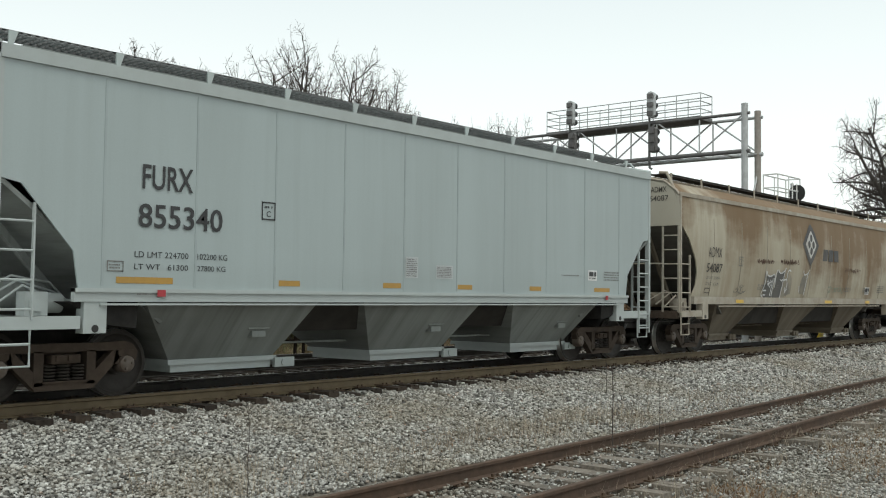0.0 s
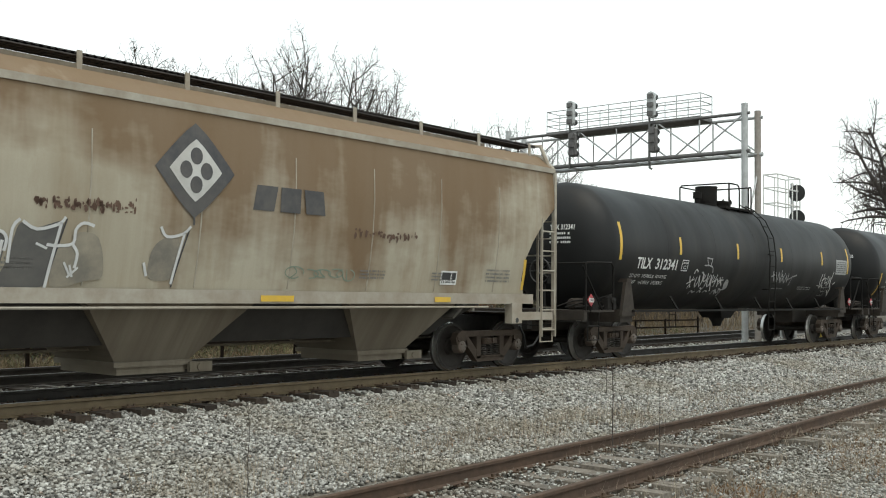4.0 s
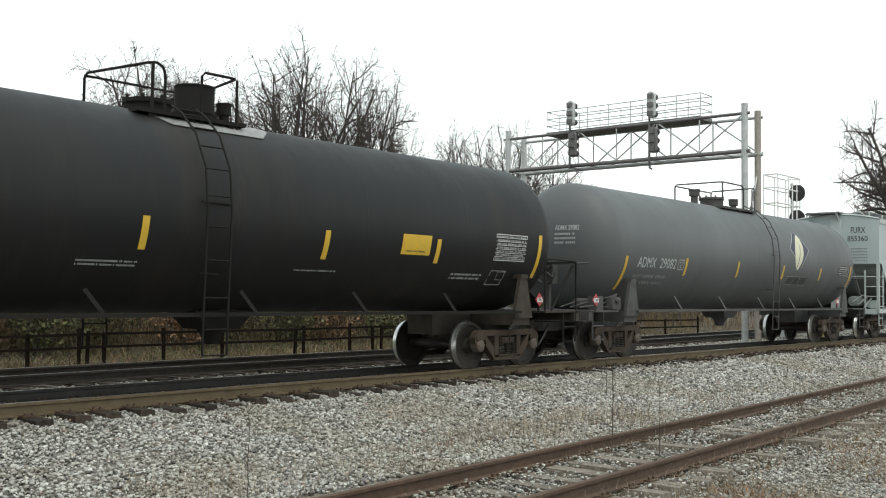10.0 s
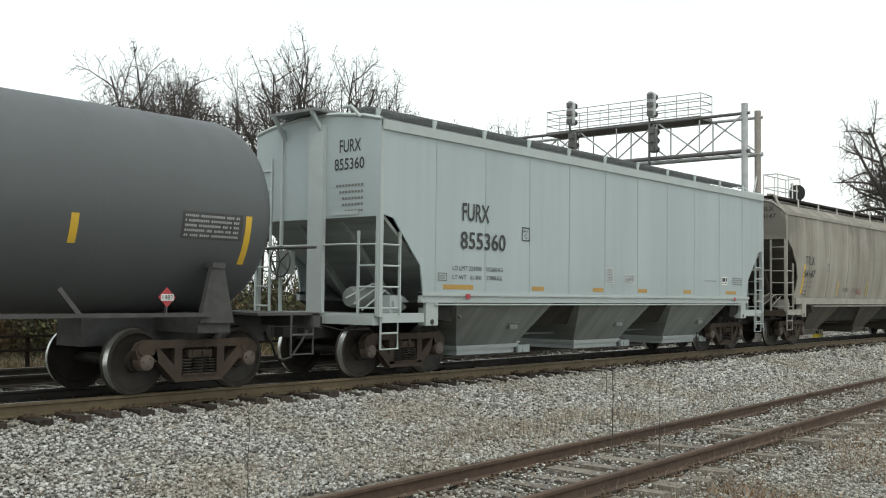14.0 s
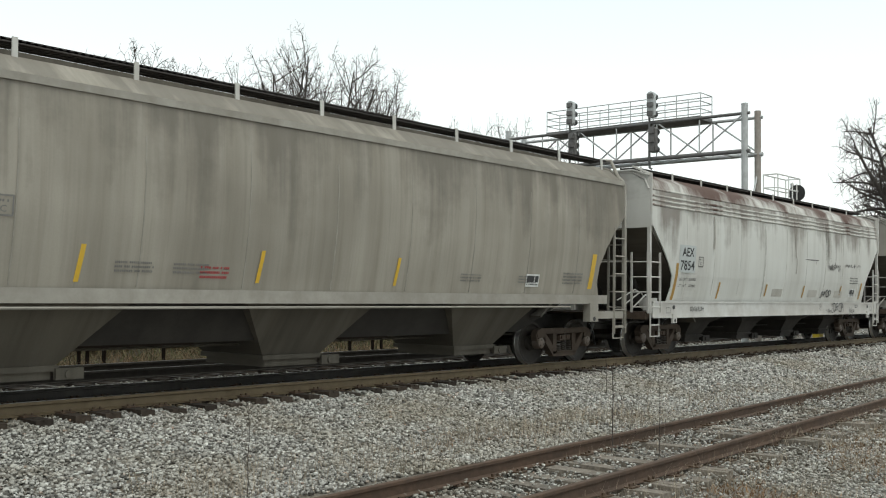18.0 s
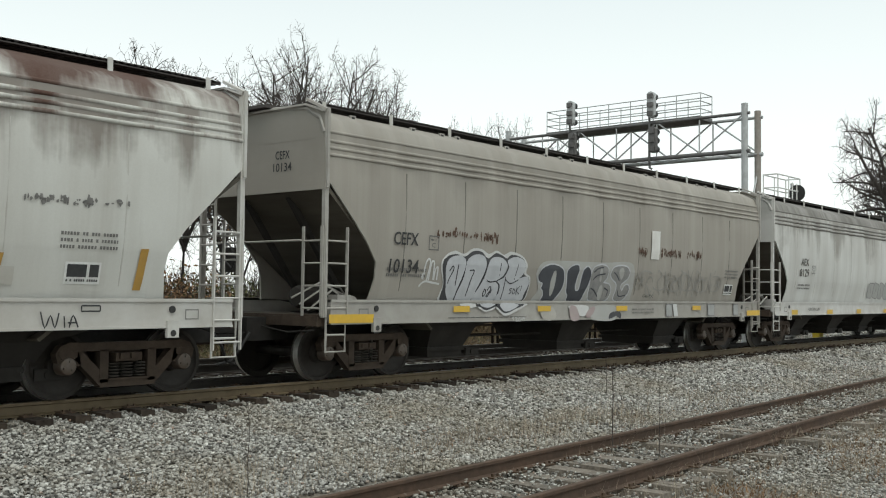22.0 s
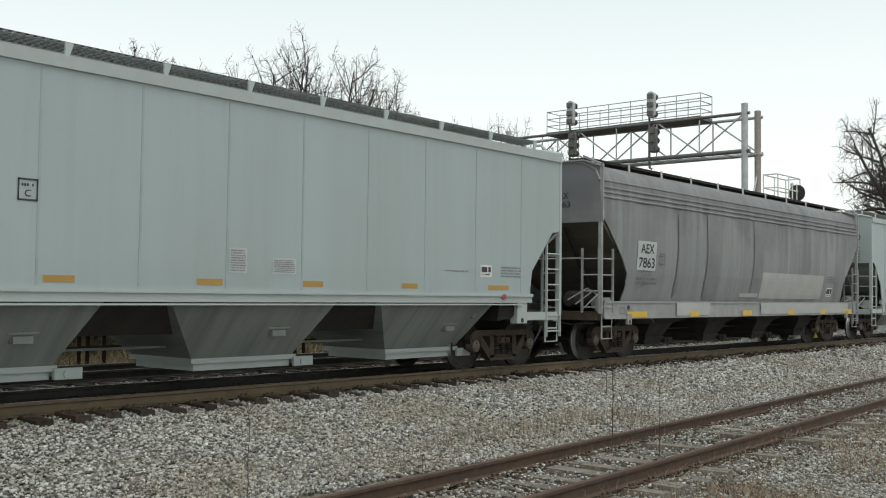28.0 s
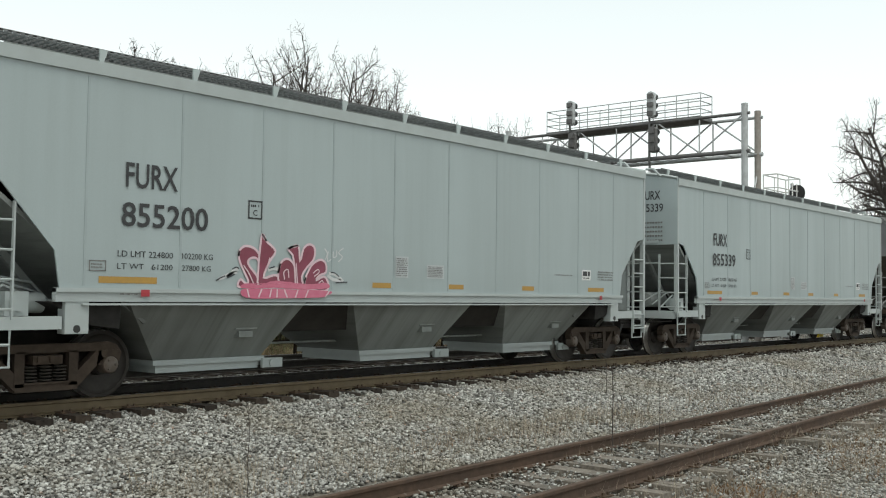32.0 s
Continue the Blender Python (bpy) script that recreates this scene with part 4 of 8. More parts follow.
def hopper(kind, x, name, label, paint, trim, under, board_material, post_material=None, roof_paint=None, group="covered hopper cars", length=None, bay=None, pockets=0):
    K = dict(KINDS[kind])
    K["pockets"] = pockets or K["pockets"]
    K["L"] = length or K["L"]
    L, prof, roof, end_z = K["L"], K["prof"], K["roof"], K["end_z"]
    h = L / 2
    post_material, roof_paint = post_material or trim, roof_paint or paint
    car = thing(name, label, "railway car", (x, TRACK_Y, 0), group)
    CARS.append((car, x))
    trucks(car, K["tc"])
    surf = at_height(prof)

    def cut(z):
        for (za, da), (zb, db) in zip(K["cut"], K["cut"][1:]):
            if z <= zb:
                return da + (db - da) * max(0.0, (z - za)) / (zb - za)
        return 0.0

    levels = sorted({z for _, z in prof} | {z for z, _ in K["cut"] if prof[0][1] < z < prof[-1][1]})
    for s in (-1, 1):
        cols = [i / 96 for i in range(97)] if kind != "flat" else [i / 24 for i in range(25)]
        seams = [-h + 1.9 + (L - 3.8) * i / 8 for i in range(9)] if kind != "flat" else []

        def hollow(q, z):
            return sum(0.02 * math.exp(-((q - a) / 0.28) ** 2) for a in seams) if 1.45 < z < 3.9 else 0.0
        places = [[-h + cut(z) + (2 * h - 2 * cut(z)) * u for u in cols] for z in levels]
        out = [[(q, s * (surf(z) - hollow(q, z)), z) for q in row] for row, z in zip(places, levels)]
        inn = [[(-h + cut(z) + (2 * h - 2 * cut(z)) * u, s * (surf(z) - 0.03), z) for u in cols] for z in levels]
        part("side_panel", shell(out, inn), paint, car, smooth=30)
        # side sill
        z0, z1, y = K["sill"]
        d = cut(z0 + 0.02) - (0.08 if kind != "deep" else cut(z0 + 0.02) - 0.16)
        a, b = sorted((s * y, s * (y - 0.09)))
        sill = Mesh().box(-h + d, h - d, a, b, z0, z1)
        if kind == "flat":
            a, b = sorted((s * (y + 0.03), s * (y - 0.09)))
            part("sill_flange", Mesh().box(-h + d, h - d, a, b, z1 - 0.05, z1 + 0.003), trim, car)
            part("sill_edge", Mesh().box(-h + d + 0.35, h - d - 0.35, a, b, z0 - 0.045, z0 - 0.02), trim, car)
        elif kind == "deep":
            a, b = sorted((s * (y + 0.02), s * (y - 0.09)))
            part("sill_flange", Mesh().box(-h + d, h - d, a, b, z1 - 0.04, z1 + 0.003), trim, car)
            part("sill_edge", Mesh().box(-h + d, h - d, a, b, z0 - 0.003, z0 + 0.03), trim, car)
        part("side_sill", sill, trim, car)
        if K["chord"]:
            c0, c1, cy = K["chord"]
            a, b = sorted((s * cy, s * (cy - 0.12)))
            part("top_chord", Mesh().box(-h + 0.02, h - 0.02, a, b, c0, c1), trim, car)
        else:
            for z in (3.63, 3.74, 3.85, 4.0):
                yy = at_height(prof + roof[1:2])(z)
                part("rib", Mesh().tube([(-h + 0.03, s * (yy - 0.012), z), (h - 0.03, s * (yy - 0.012), z)], 0.034, 8), roof_paint, car, smooth=60)
        # weld seams and ribs down the side
        if kind == "flat":
            for i in range(10):
                xx = -6.38 + 1.42 * i
                zt = 4.15
                part("panel_rib", Mesh().beam((xx, s * 1.6, 1.5), (xx, s * 1.6, zt), 0.032, 0.016, (0, 1, 0)), P_PALESEAM, car)
        else:
            for i in range(9):
                xx = -h + 1.9 + (L - 3.8) * i / 8
                zs = [1.5, 1.9, 2.4, 3.0, 3.5]
                sm = Mesh()
                sm.tube([(xx, s * (surf(z) - 0.017), z) for z in zs], 0.011, 5)
                part("panel_seam", sm, P_SEAMLINE if paint is P_TAUPE else trim, car, smooth=60)
    # roof
    ring = [(-y, z) for y, z in roof[:-1]] + [(0, roof[-1][1])] + [(y, z) for y, z in reversed(roof[:-1])]
    xs = [-h + L * i / 20 for i in range(21)]
    part("roof", shell([[(q, y, z) for q in xs] for y, z in ring], [[(q, y, z - 0.03) for q in xs] for y, z in ring]), roof_paint, car, smooth=40)
    # end walls, slope sheets and open end bays
    endring = [(-surf(z), z) for z in [end_z] + [z for _, z in prof if z > end_z]] + ring[1:-1]
    endring += [(-a, b) for a, b in reversed(endring[:len([1 for _, z in prof if z > end_z]) + 1])]
    for s in (-1, 1):
        e = s * h
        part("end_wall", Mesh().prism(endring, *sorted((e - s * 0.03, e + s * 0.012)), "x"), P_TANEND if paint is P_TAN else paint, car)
        run = 2.5 if kind == "flat" else 2.9
        bot = 1.0 if kind != "deep" else 0.8
        wb = 1.3
        sl = Mesh().hull8([(e - s * 0.04, -surf(end_z) + 0.02, end_z), (e - s * 0.04, surf(end_z) - 0.02, end_z), (e - s * run, wb, bot), (e - s * run, -wb, bot)],
                          [(e - s * 0.1, -surf(end_z) + 0.02, end_z + 0.03), (e - s * 0.1, surf(end_z) - 0.02, end_z + 0.03), (e - s * (run + 0.04), wb, bot + 0.03), (e - s * (run + 0.04), -wb, bot + 0.03)])
        # darker than the body: the end bay's shade is put into the colour
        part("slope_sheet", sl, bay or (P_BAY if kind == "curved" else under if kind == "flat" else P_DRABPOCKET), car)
        # braces under the slope sheet
        for y in (-0.55, 0.55):
            part("slope_brace", Mesh().beam((e - s * 0.15, y, end_z - 0.05), (e - s * 1.6, y, 1.12), 0.09, 0.09), under, car)
        if kind == "flat":
            part("end_post", Mesh().box(*sorted((e + s * 0.012, e + s * 0.09)), -0.29, 0.09, 1.1, 4.38), trim, car)
            part("end_post", Mesh().beam((e + s * 0.03, 0.85, 1.1), (e + s * 0.03, 0.85, 4.4), 0.05, 0.05, (1, 0, 0)), trim, car)
        else:
            part("end_post", Mesh().beam((e - s * 0.06, 0.55, 1.1), (e - s * 0.06, 0.55, end_z + 1.0), 0.09, 0.07, (1, 0, 0)), trim, car)
        # platform and end sill
        part("end_platform", Mesh().box(*sorted((e - s * 1.0, e + s * 0.02)), -1.5, 1.5, 1.06, 1.10), trim if kind == "flat" else M_TRUCK, car)
        part("end_sill", Mesh().box(*sorted((e - s * 0.12, e + s * 0.05)), -1.5, 1.5, 0.92, 1.07), trim if kind == "flat" else M_TRUCK, car)
        if kind != "deep":
            part("sill_gusset", Mesh().box(*sorted((e - s * (1.15 if kind == "flat" else 1.3), e - s * 0.1)), -1.58, -1.5, 0.96, 1.12), trim, car)
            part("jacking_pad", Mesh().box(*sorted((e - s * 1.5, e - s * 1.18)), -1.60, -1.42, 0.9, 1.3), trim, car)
            part("pad_hole", Mesh().lathe([(0.0, -1.604), (0.05, -1.604), (0.05, -1.59)], 14, "y", (e - s * 1.34, 0, 0.96)), M_BLACK, car)
        for y in (-1, 1):
            yy = y * 1.56
            part("corner_post", Mesh().beam((e - s * 0.03, yy, 1.06), (e - s * 0.03, yy, end_z + (1.5 if kind == "flat" else 0.75 if kind == "curved" else 1.2)), 0.10 if kind == "flat" else 0.075, 0.075, (1, 0, 0)), trim, car)
        ladder(car, (e - s * 0.02, -1.585), (e - s * 0.5, -1.585), 0.62 if s > 0 else 1.08, 3.0 if kind == "curved" and s > 0 else 2.5, 4 if s < 0 else 6, trim)
        ladder(car, (e + s * 0.02, -1.55), (e + s * 0.02, -1.12), 1.08, 3.2 if kind == "curved" else 2.5, 6 if kind == "curved" else 4, trim)
        ladder(car, (e + s * 0.03, 1.55), (e + s * 0.03, 1.15), 1.08, 3.9, 8, trim)
        part("grab_rail", Mesh().tube([(e + s * 0.05, -1.1, 2.28), (e + s * 0.05, 1.1, 2.28)], 0.018, 6), trim, car)
        stirrup(car, e - s * 0.08, e - s * 0.5, -1.56, 0.52, 1.05, trim)
        part("cut_lever", Mesh().tube([(e + s * 0.12, -1.5, 0.86), (e + s * 0.14, -0.9, 0.82), (e + s * 0.16, -0.3, 0.9)], 0.014, 6), M_GEAR, car)
        coupler(car, e + s * 0.45, s)
        part("draft_sill", Mesh().box(*sorted((e - s * 2.7, e + s * 0.45)), -0.28, 0.28, 0.66, 1.04), M_GEAR, car)
    # brake gear on the front platform
    e = -h
    part("air_reservoir", Mesh().lathe([(0.0, -0.45), (0.16, -0.42), (0.19, -0.34), (0.19, 0.34), (0.16, 0.42), (0.0, 0.45)], 18, "x", (e + 0.75, -0.55, 1.38)), under, car, smooth=40)
    part("brake_cylinder", Mesh().lathe([(0.0, -0.3), (0.13, -0.28), (0.13, 0.2), (0.05, 0.24), (0.05, 0.34), (0.0, 0.34)], 16, "x", (e + 0.95, -1.05, 1.28)), trim, car, smooth=40)
    part("control_valve", Mesh().box(e + 0.55, e + 0.85, -1.32, -1.1, 1.12, 1.42).box(e + 0.6, e + 0.75, -1.38, -1.3, 1.18, 1.32), trim, car)
    for k in range(3):
        part("air_pipe", Mesh().tube([(e + 0.2, -1.0 + 0.2 * k, 1.16 + 0.1 * k), (e + 0.6, -1.15 + 0.15 * k, 1.5 + 0.06 * k), (e + 1.2, -0.9 + 0.1 * k, 1.3 + 0.12 * k), (e + 1.6, -0.7, 1.15)], 0.017, 6), trim, car, smooth=60)
    wheel = Mesh().lathe([(0.27, -0.015), (0.285, 0.0), (0.27, 0.015), (0.255, 0.0), (0.27, -0.015)], 24, "x", (e - 0.16, 0.72, 2.0))
    for k in range(5):
        a = 2 * math.pi * k / 5
        wheel.tube([(e - 0.16, 0.72, 2.0), (e - 0.16, 0.72 + 0.27 * math.cos(a), 2.0 + 0.27 * math.sin(a))], 0.014, 5)
    part("brake_wheel", wheel, M_BLACK, car)
    part("brake_housing", Mesh().box(e - 0.12, e + 0.05, 0.56, 0.88, 1.78, 2.2), under, car)
    # pockets and gates below
    n = K["pockets"]
    zt = K["pocket_z"]
    for i in range(n):
        yt = 1.53 if kind == "flat" else 1.36
        if kind == "flat":
            t0, t1 = -5.7 + 4.12 * i, -2.55 + 4.12 * i
            c, w = t0 + 1.9, 0.93
        elif kind == "curved":
            c, w = -4.9 + 4.7 * i, 0.56
            t0, t1 = c - 1.42, c + 1.36
        else:
            step = 3.2 if n == 4 else 4.3
            c, w = (-4.45 if n == 4 else -4.35) + step * i, 0.42 if n == 4 else 0.5
            t0, t1 = c - step / 2 + 0.02, c + step / 2 - 0.02
        pk = Mesh().hull8([(c - w, -0.72, 0.40), (c + w, -0.72, 0.40), (c + w, 0.72, 0.40), (c - w, 0.72, 0.40)], [(t0, -yt, zt), (t1, -yt, zt), (t1, yt, zt), (t0, yt, zt)])
        if kind == "deep":
            a, b = w + 0.16, 0.78 if n == 4 else 0.85
            waist = [(c - a, -0.98, b), (c + a, -0.98, b), (c + a, 0.98, b), (c - a, 0.98, b)]
            pk = Mesh().hull8([(c - w, -0.72, 0.40), (c + w, -0.72, 0.40), (c + w, 0.72, 0.40), (c - w, 0.72, 0.40)], waist)
            pk.hull8(waist, [(t0, -yt, zt), (t1, -yt, zt), (t1, yt, zt), (t0, yt, zt)])
        # the shade below the sill is part of the under colour
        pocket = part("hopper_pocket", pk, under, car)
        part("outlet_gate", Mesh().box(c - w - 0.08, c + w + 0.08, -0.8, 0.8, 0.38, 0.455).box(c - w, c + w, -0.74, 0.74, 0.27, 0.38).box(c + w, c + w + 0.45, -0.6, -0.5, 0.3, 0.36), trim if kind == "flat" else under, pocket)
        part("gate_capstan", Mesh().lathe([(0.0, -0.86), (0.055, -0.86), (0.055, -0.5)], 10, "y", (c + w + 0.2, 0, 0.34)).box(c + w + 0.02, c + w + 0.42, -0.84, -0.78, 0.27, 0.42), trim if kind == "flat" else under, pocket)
        if kind == "flat":
            ck = (c + 0.35, -1.05, 0.82)
            part("vibrator_bracket", Mesh().box(ck[0] - 0.13, ck[0] + 0.13, -1.16, -0.98, 0.77, 0.86).tube([(ck[0] - 0.2, -1.15, 0.9), (ck[0] + 0.2, -1.15, 0.9)], 0.02, 6), under, pocket)
    part("brake_rod", Mesh().tube([(-h + 2, -0.35, 0.62), (h - 2, -0.35, 0.62)], 0.02, 6), under, car)
    if kind == "flat":
        # pan coloured dark for the shade between the pockets
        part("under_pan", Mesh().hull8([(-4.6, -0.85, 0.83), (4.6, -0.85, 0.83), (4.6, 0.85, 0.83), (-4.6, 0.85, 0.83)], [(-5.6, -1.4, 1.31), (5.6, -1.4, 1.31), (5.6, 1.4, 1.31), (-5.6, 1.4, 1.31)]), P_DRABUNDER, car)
        for s in (-1, 1):
            # fairing in near-black: the shadow near the truck is in its colour
            part("piston_fairing", Mesh().hull8([(s * 5.8, -1.5, 0.95), (s * 6.2, -1.5, 1.0), (s * 6.2, 1.5, 1.0), (s * 5.8, 1.5, 0.95)], [(s * 5.8, -1.53, 1.3), (s * 6.8, -1.53, 1.3), (s * 6.8, 1.53, 1.3), (s * 5.8, 1.53, 1.3)]), M_GEAR, car)
    else:
        pan = 1.02 if kind == "deep" else 0.70
        part("pipe_rail", Mesh().tube([(-h + 2.2, -1.55, 1.22), (h - 2.2, -1.55, 1.22)], 0.02, 6), trim, car) if kind == "curved" else None
        # same here: shade between the pockets put into the pan's colour
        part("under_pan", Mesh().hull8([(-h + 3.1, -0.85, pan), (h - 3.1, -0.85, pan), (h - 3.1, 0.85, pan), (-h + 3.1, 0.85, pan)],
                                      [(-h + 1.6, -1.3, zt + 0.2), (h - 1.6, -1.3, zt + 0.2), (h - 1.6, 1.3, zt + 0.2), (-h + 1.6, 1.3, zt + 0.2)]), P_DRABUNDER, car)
    # running boards on the roof
    bz = K["board"]
    for s in (-1, 1):
        ya, yb = s * 1.12, s * 0.72
        gr = Mesh()
        gr.box(-h + 0.1, h - 0.1, *sorted((ya, ya - s * 0.02)), bz + (0.03 if kind == "flat" else 0.0), bz + 0.055).box(-h + 0.1, h - 0.1, *sorted((yb, yb + s * 0.02)), bz, bz + 0.055)
        for j in (0.33, 0.66):
            q = ya + (yb - ya) * j
            gr.box(-h + 0.1, h - 0.1, q - 0.006, q + 0.006, bz + 0.01, bz + 0.045)
        cnt = int(L / 0.11)
        for j in range(cnt):
            q = -h + 0.15 + (L - 0.3) * j / cnt
            gr.box(q, q + 0.05, *sorted((ya, yb)), bz + 0.015, bz + 0.05)
        if kind != "flat":
            gr.box(-h + 0.1, h - 0.1, *sorted((ya, yb)), bz + 0.02, bz + 0.035)
        part("running_board", gr, board_material, car)
        for j in range(11):
            q = -h + 0.35 + (L - 0.7) * j / 10
            zr = roof[2][1] - 0.12
            if kind == "flat":
                part("board_bracket", Mesh().prism([(q - 0.02, bz + 0.04), (q + 0.1, bz + 0.04), (q + 0.03, bz - 0.16), (q - 0.02, bz - 0.16)], *sorted((s * 1.16, s * 1.13))), trim, car)
            else:
                part("board_bracket", Mesh().beam((q, s * 1.16, zr - 0.12), (q, s * 1.15, bz + 0.07), 0.075, 0.02, (0, 1, 0)), post_material, car)
    part("hatch_trough", Mesh().box(-h + 0.9, h - 0.9, -0.42, 0.42, roof[-1][1] - 0.04, roof[-1][1] + 0.12), under, car)
    for s in (-1, 1):
        e = s * h
        part("crossover_board", Mesh().box(*sorted((e - s * 0.25, e + s * (0.32 if kind == "flat" else 0.18))), -0.3, 0.9, bz + 0.0, bz + 0.05), board_material, car)
        part("roof_end_trim", Mesh().tube([(e, y, z + 0.005) for y, z in ring], 0.04, 6), trim, car, smooth=60)
        for y in (-0.2, 0.8) if kind == "flat" else ():
            part("crossover_bracket", Mesh().beam((e, y, bz - 0.4), (e + s * 0.3, y, bz), 0.06, 0.06), trim, car)
        if kind == "flat":
            part("end_grab", Mesh().tube([(e + s * 0.1, -1.2, 4.42), (e + s * 0.12, -1.0, 4.62), (e + s * 0.12, -0.8, 4.62)], 0.03, 6), trim, car)
        else:
            if kind == "deep":
                part("end_plate", Mesh().prism([(-1.56, 3.9), (-1.56, 4.3), (-1.2, 4.43), (1.2, 4.43), (1.56, 4.3), (1.56, 3.9)], *sorted((e - s * 0.01, e + s * 0.014)), "x"), paint, car)
                part("end_cap", Mesh().beam((e, -1.58, 4.31), (e, -1.15, 4.455), 0.14, 0.03).beam((e, -1.15, 4.455), (e, 1.15, 4.455), 0.14, 0.03), trim, car)
                part("corner_loop", Mesh().beam((e - s * 0.02, -1.59, 3.1), (e - s * 0.02, -1.59, 4.36), 0.09, 0.05, (1, 0, 0)).beam((e - s * 0.02, -1.59, 4.34), (e - s * 0.02, -1.12, bz + 0.06), 0.09, 0.04), trim, car)
            else:
                part("corner_loop", Mesh().tube([(e - s * 0.03, -1.52, 3.7), (e - s * 0.02, -1.46, 4.02), (e - s * 0.02, -1.2, bz + 0.05), (e - s * 0.02, -1.0, bz + 0.06)], 0.04, 7), trim, car, smooth=60)
    return car, (lambda z: -surf(z))


# ---- marks on a car's near side ----
def lettering(car, text, x0, z0, x1, z1, material, surf, bold=0.0, shear=0.0, name="lettering", off=0.008, face=None, split=1):
    """Words between two corners of the side, laid on its curve. face: x of an end wall to write on instead."""
    cu = bpy.data.curves.new("lettering", "FONT")
    cu.body, cu.offset, cu.shear, cu.resolution_u = text, bold, shear, 3
    tmp = bpy.data.objects.new("lettering", cu)
    me = bpy.data.meshes.new_from_object(tmp)
    bpy.data.objects.remove(tmp)
    bpy.data.curves.remove(cu)
    co = np.empty(len(me.vertices) * 3, np.float32)
    me.vertices.foreach_get("co", co)
    co = co.reshape(-1, 3)
    lo, hi = co.min(0), co.max(0)
    u = x0 + (co[:, 0] - lo[0]) / (hi[0] - lo[0]) * (x1 - x0)
    v = z0 + (co[:, 1] - lo[1]) / (hi[1] - lo[1]) * (z1 - z0)
    if face is None:
        w = np.array([surf(z) - off for z in v])
        co = np.stack([u, w, v], 1)
    else:
        co = np.stack([np.full_like(u, face - off), -u, v], 1)
    me.vertices.foreach_set("co", co.astype(np.float32).ravel())
    me.materials.clear()
    me.materials.append(material)
    me.update()
    if z1 - z0 < 0.19 and face is None or split == 0:
        return tagged(part(name, me, material, car), kind="stuff")
    # each letter its own piece
    bm = bmesh.new()
    bm.from_mesh(me)
    seen, made = set(), []
    for v in bm.verts:
        if v.index in seen:
            continue
        todo, group = [v], []
        seen.add(v.index)
        while todo:
            q = todo.pop()
            group.append(q)
            for e in q.link_edges:
                o = e.other_vert(q)
                if o.index not in seen:
                    seen.add(o.index)
                    todo.append(o)
        number = {q.index: k for k, q in enumerate(group)}
        faces = {f for q in group for f in q.link_faces}
        piece = bpy.data.meshes.new(name)
        piece.from_pydata([q.co[:] for q in group], [], [[number[q.index] for q in f.verts] for f in sorted(faces, key=lambda f: f.index)])
        piece.materials.append(material)
        made.append(part("letter" if name == "lettering" else name, piece, material, car))
    bm.free()
    return made[0]


def patch(car, x0, x1, z0, z1, material, surf, name="panel", off=0.005, slant=0.0, label=""):
    """A thin painted or stuck-on rectangle that follows the side; slant: how far its top leans."""
    n = 6
    rows = [[(x + slant * i / n, surf(z0 + (z1 - z0) * i / n) - off, z0 + (z1 - z0) * i / n) for x in (x0, x1)] for i in range(n + 1)]
    return part(name, Mesh().grid(rows), material, car, label)


def outline(car, x0, x1, z0, z1, w, material, surf, name="border"):
    m = Mesh()
    for a, b, c, d in ((x0, x1, z0, z0 + w), (x0, x1, z1 - w, z1), (x0, x0 + w, z0, z1), (x1 - w, x1, z0, z1)):
        m.grid([[(a, surf(c) - 0.009, c), (b, surf(c) - 0.009, c)], [(a, surf(d) - 0.009, d), (b, surf(d) - 0.009, d)]])
    return part(name, m, material, car)


def small_print(car, x0, x1, z0, z1, rows, material, surf, seed=1, off=0.007):
    """Rows of unreadable small print as little bars."""
    rnd, m = random.Random(seed), Mesh()
    step = (z1 - z0) / rows
    for r in range(rows):
        z, x = z1 - step * (r + 0.8), x0
        while x < x1 - 0.02:
            w = step * rnd.uniform(0.28, 0.42)
            m.grid([[(x, surf(z) - off, z), (min(x + w, x1), surf(z) - off, z)], [(x, surf(z + step * 0.5) - off, z + step * 0.5), (min(x + w, x1), surf(z + step * 0.5) - off, z + step * 0.5)]])
            x += w + step * (0.16 if rnd.random() > 0.17 else 0.6)
    return tagged(part("small_print", m, material, car), kind="stuff")


def scribble(car, strokes, material, surf, width=0.03, name="graffiti", off=0.01):
    """Spray-can strokes: each a line of (x, z) on the side."""
    m = Mesh()
    for line in strokes:
        pts = [Vector((a, b)) for a, b in line]
        if 2 < len(pts) < 30:
            ext, pts = [pts[0]] + pts + [pts[-1]], []
            for a, b, c, d in zip(ext, ext[1:], ext[2:], ext[3:]):
                for u in (0.0, 0.33, 0.67):
                    pts.append(0.5 * (2 * b + (c - a) * u + (2 * a - 5 * b + 4 * c - d) * u * u + (3 * b - a - 3 * c + d) * u ** 3))
            pts.append(ext[-1])
        rows = []
        for i, p in enumerate(pts):
            d = (pts[min(i + 1, len(pts) - 1)] - pts[max(i - 1, 0)])
            d = d.normalized() if d.length > 1e-6 else Vector((1, 0))
            s = Vector((-d.y, d.x)) * width / 2
            rows.append([(p.x + q.x, surf(p.y + q.y) - off, p.y + q.y) for q in (s, -s)])
        m.grid(rows)
    return tagged(part(name, m, material, car), kind="stuff")


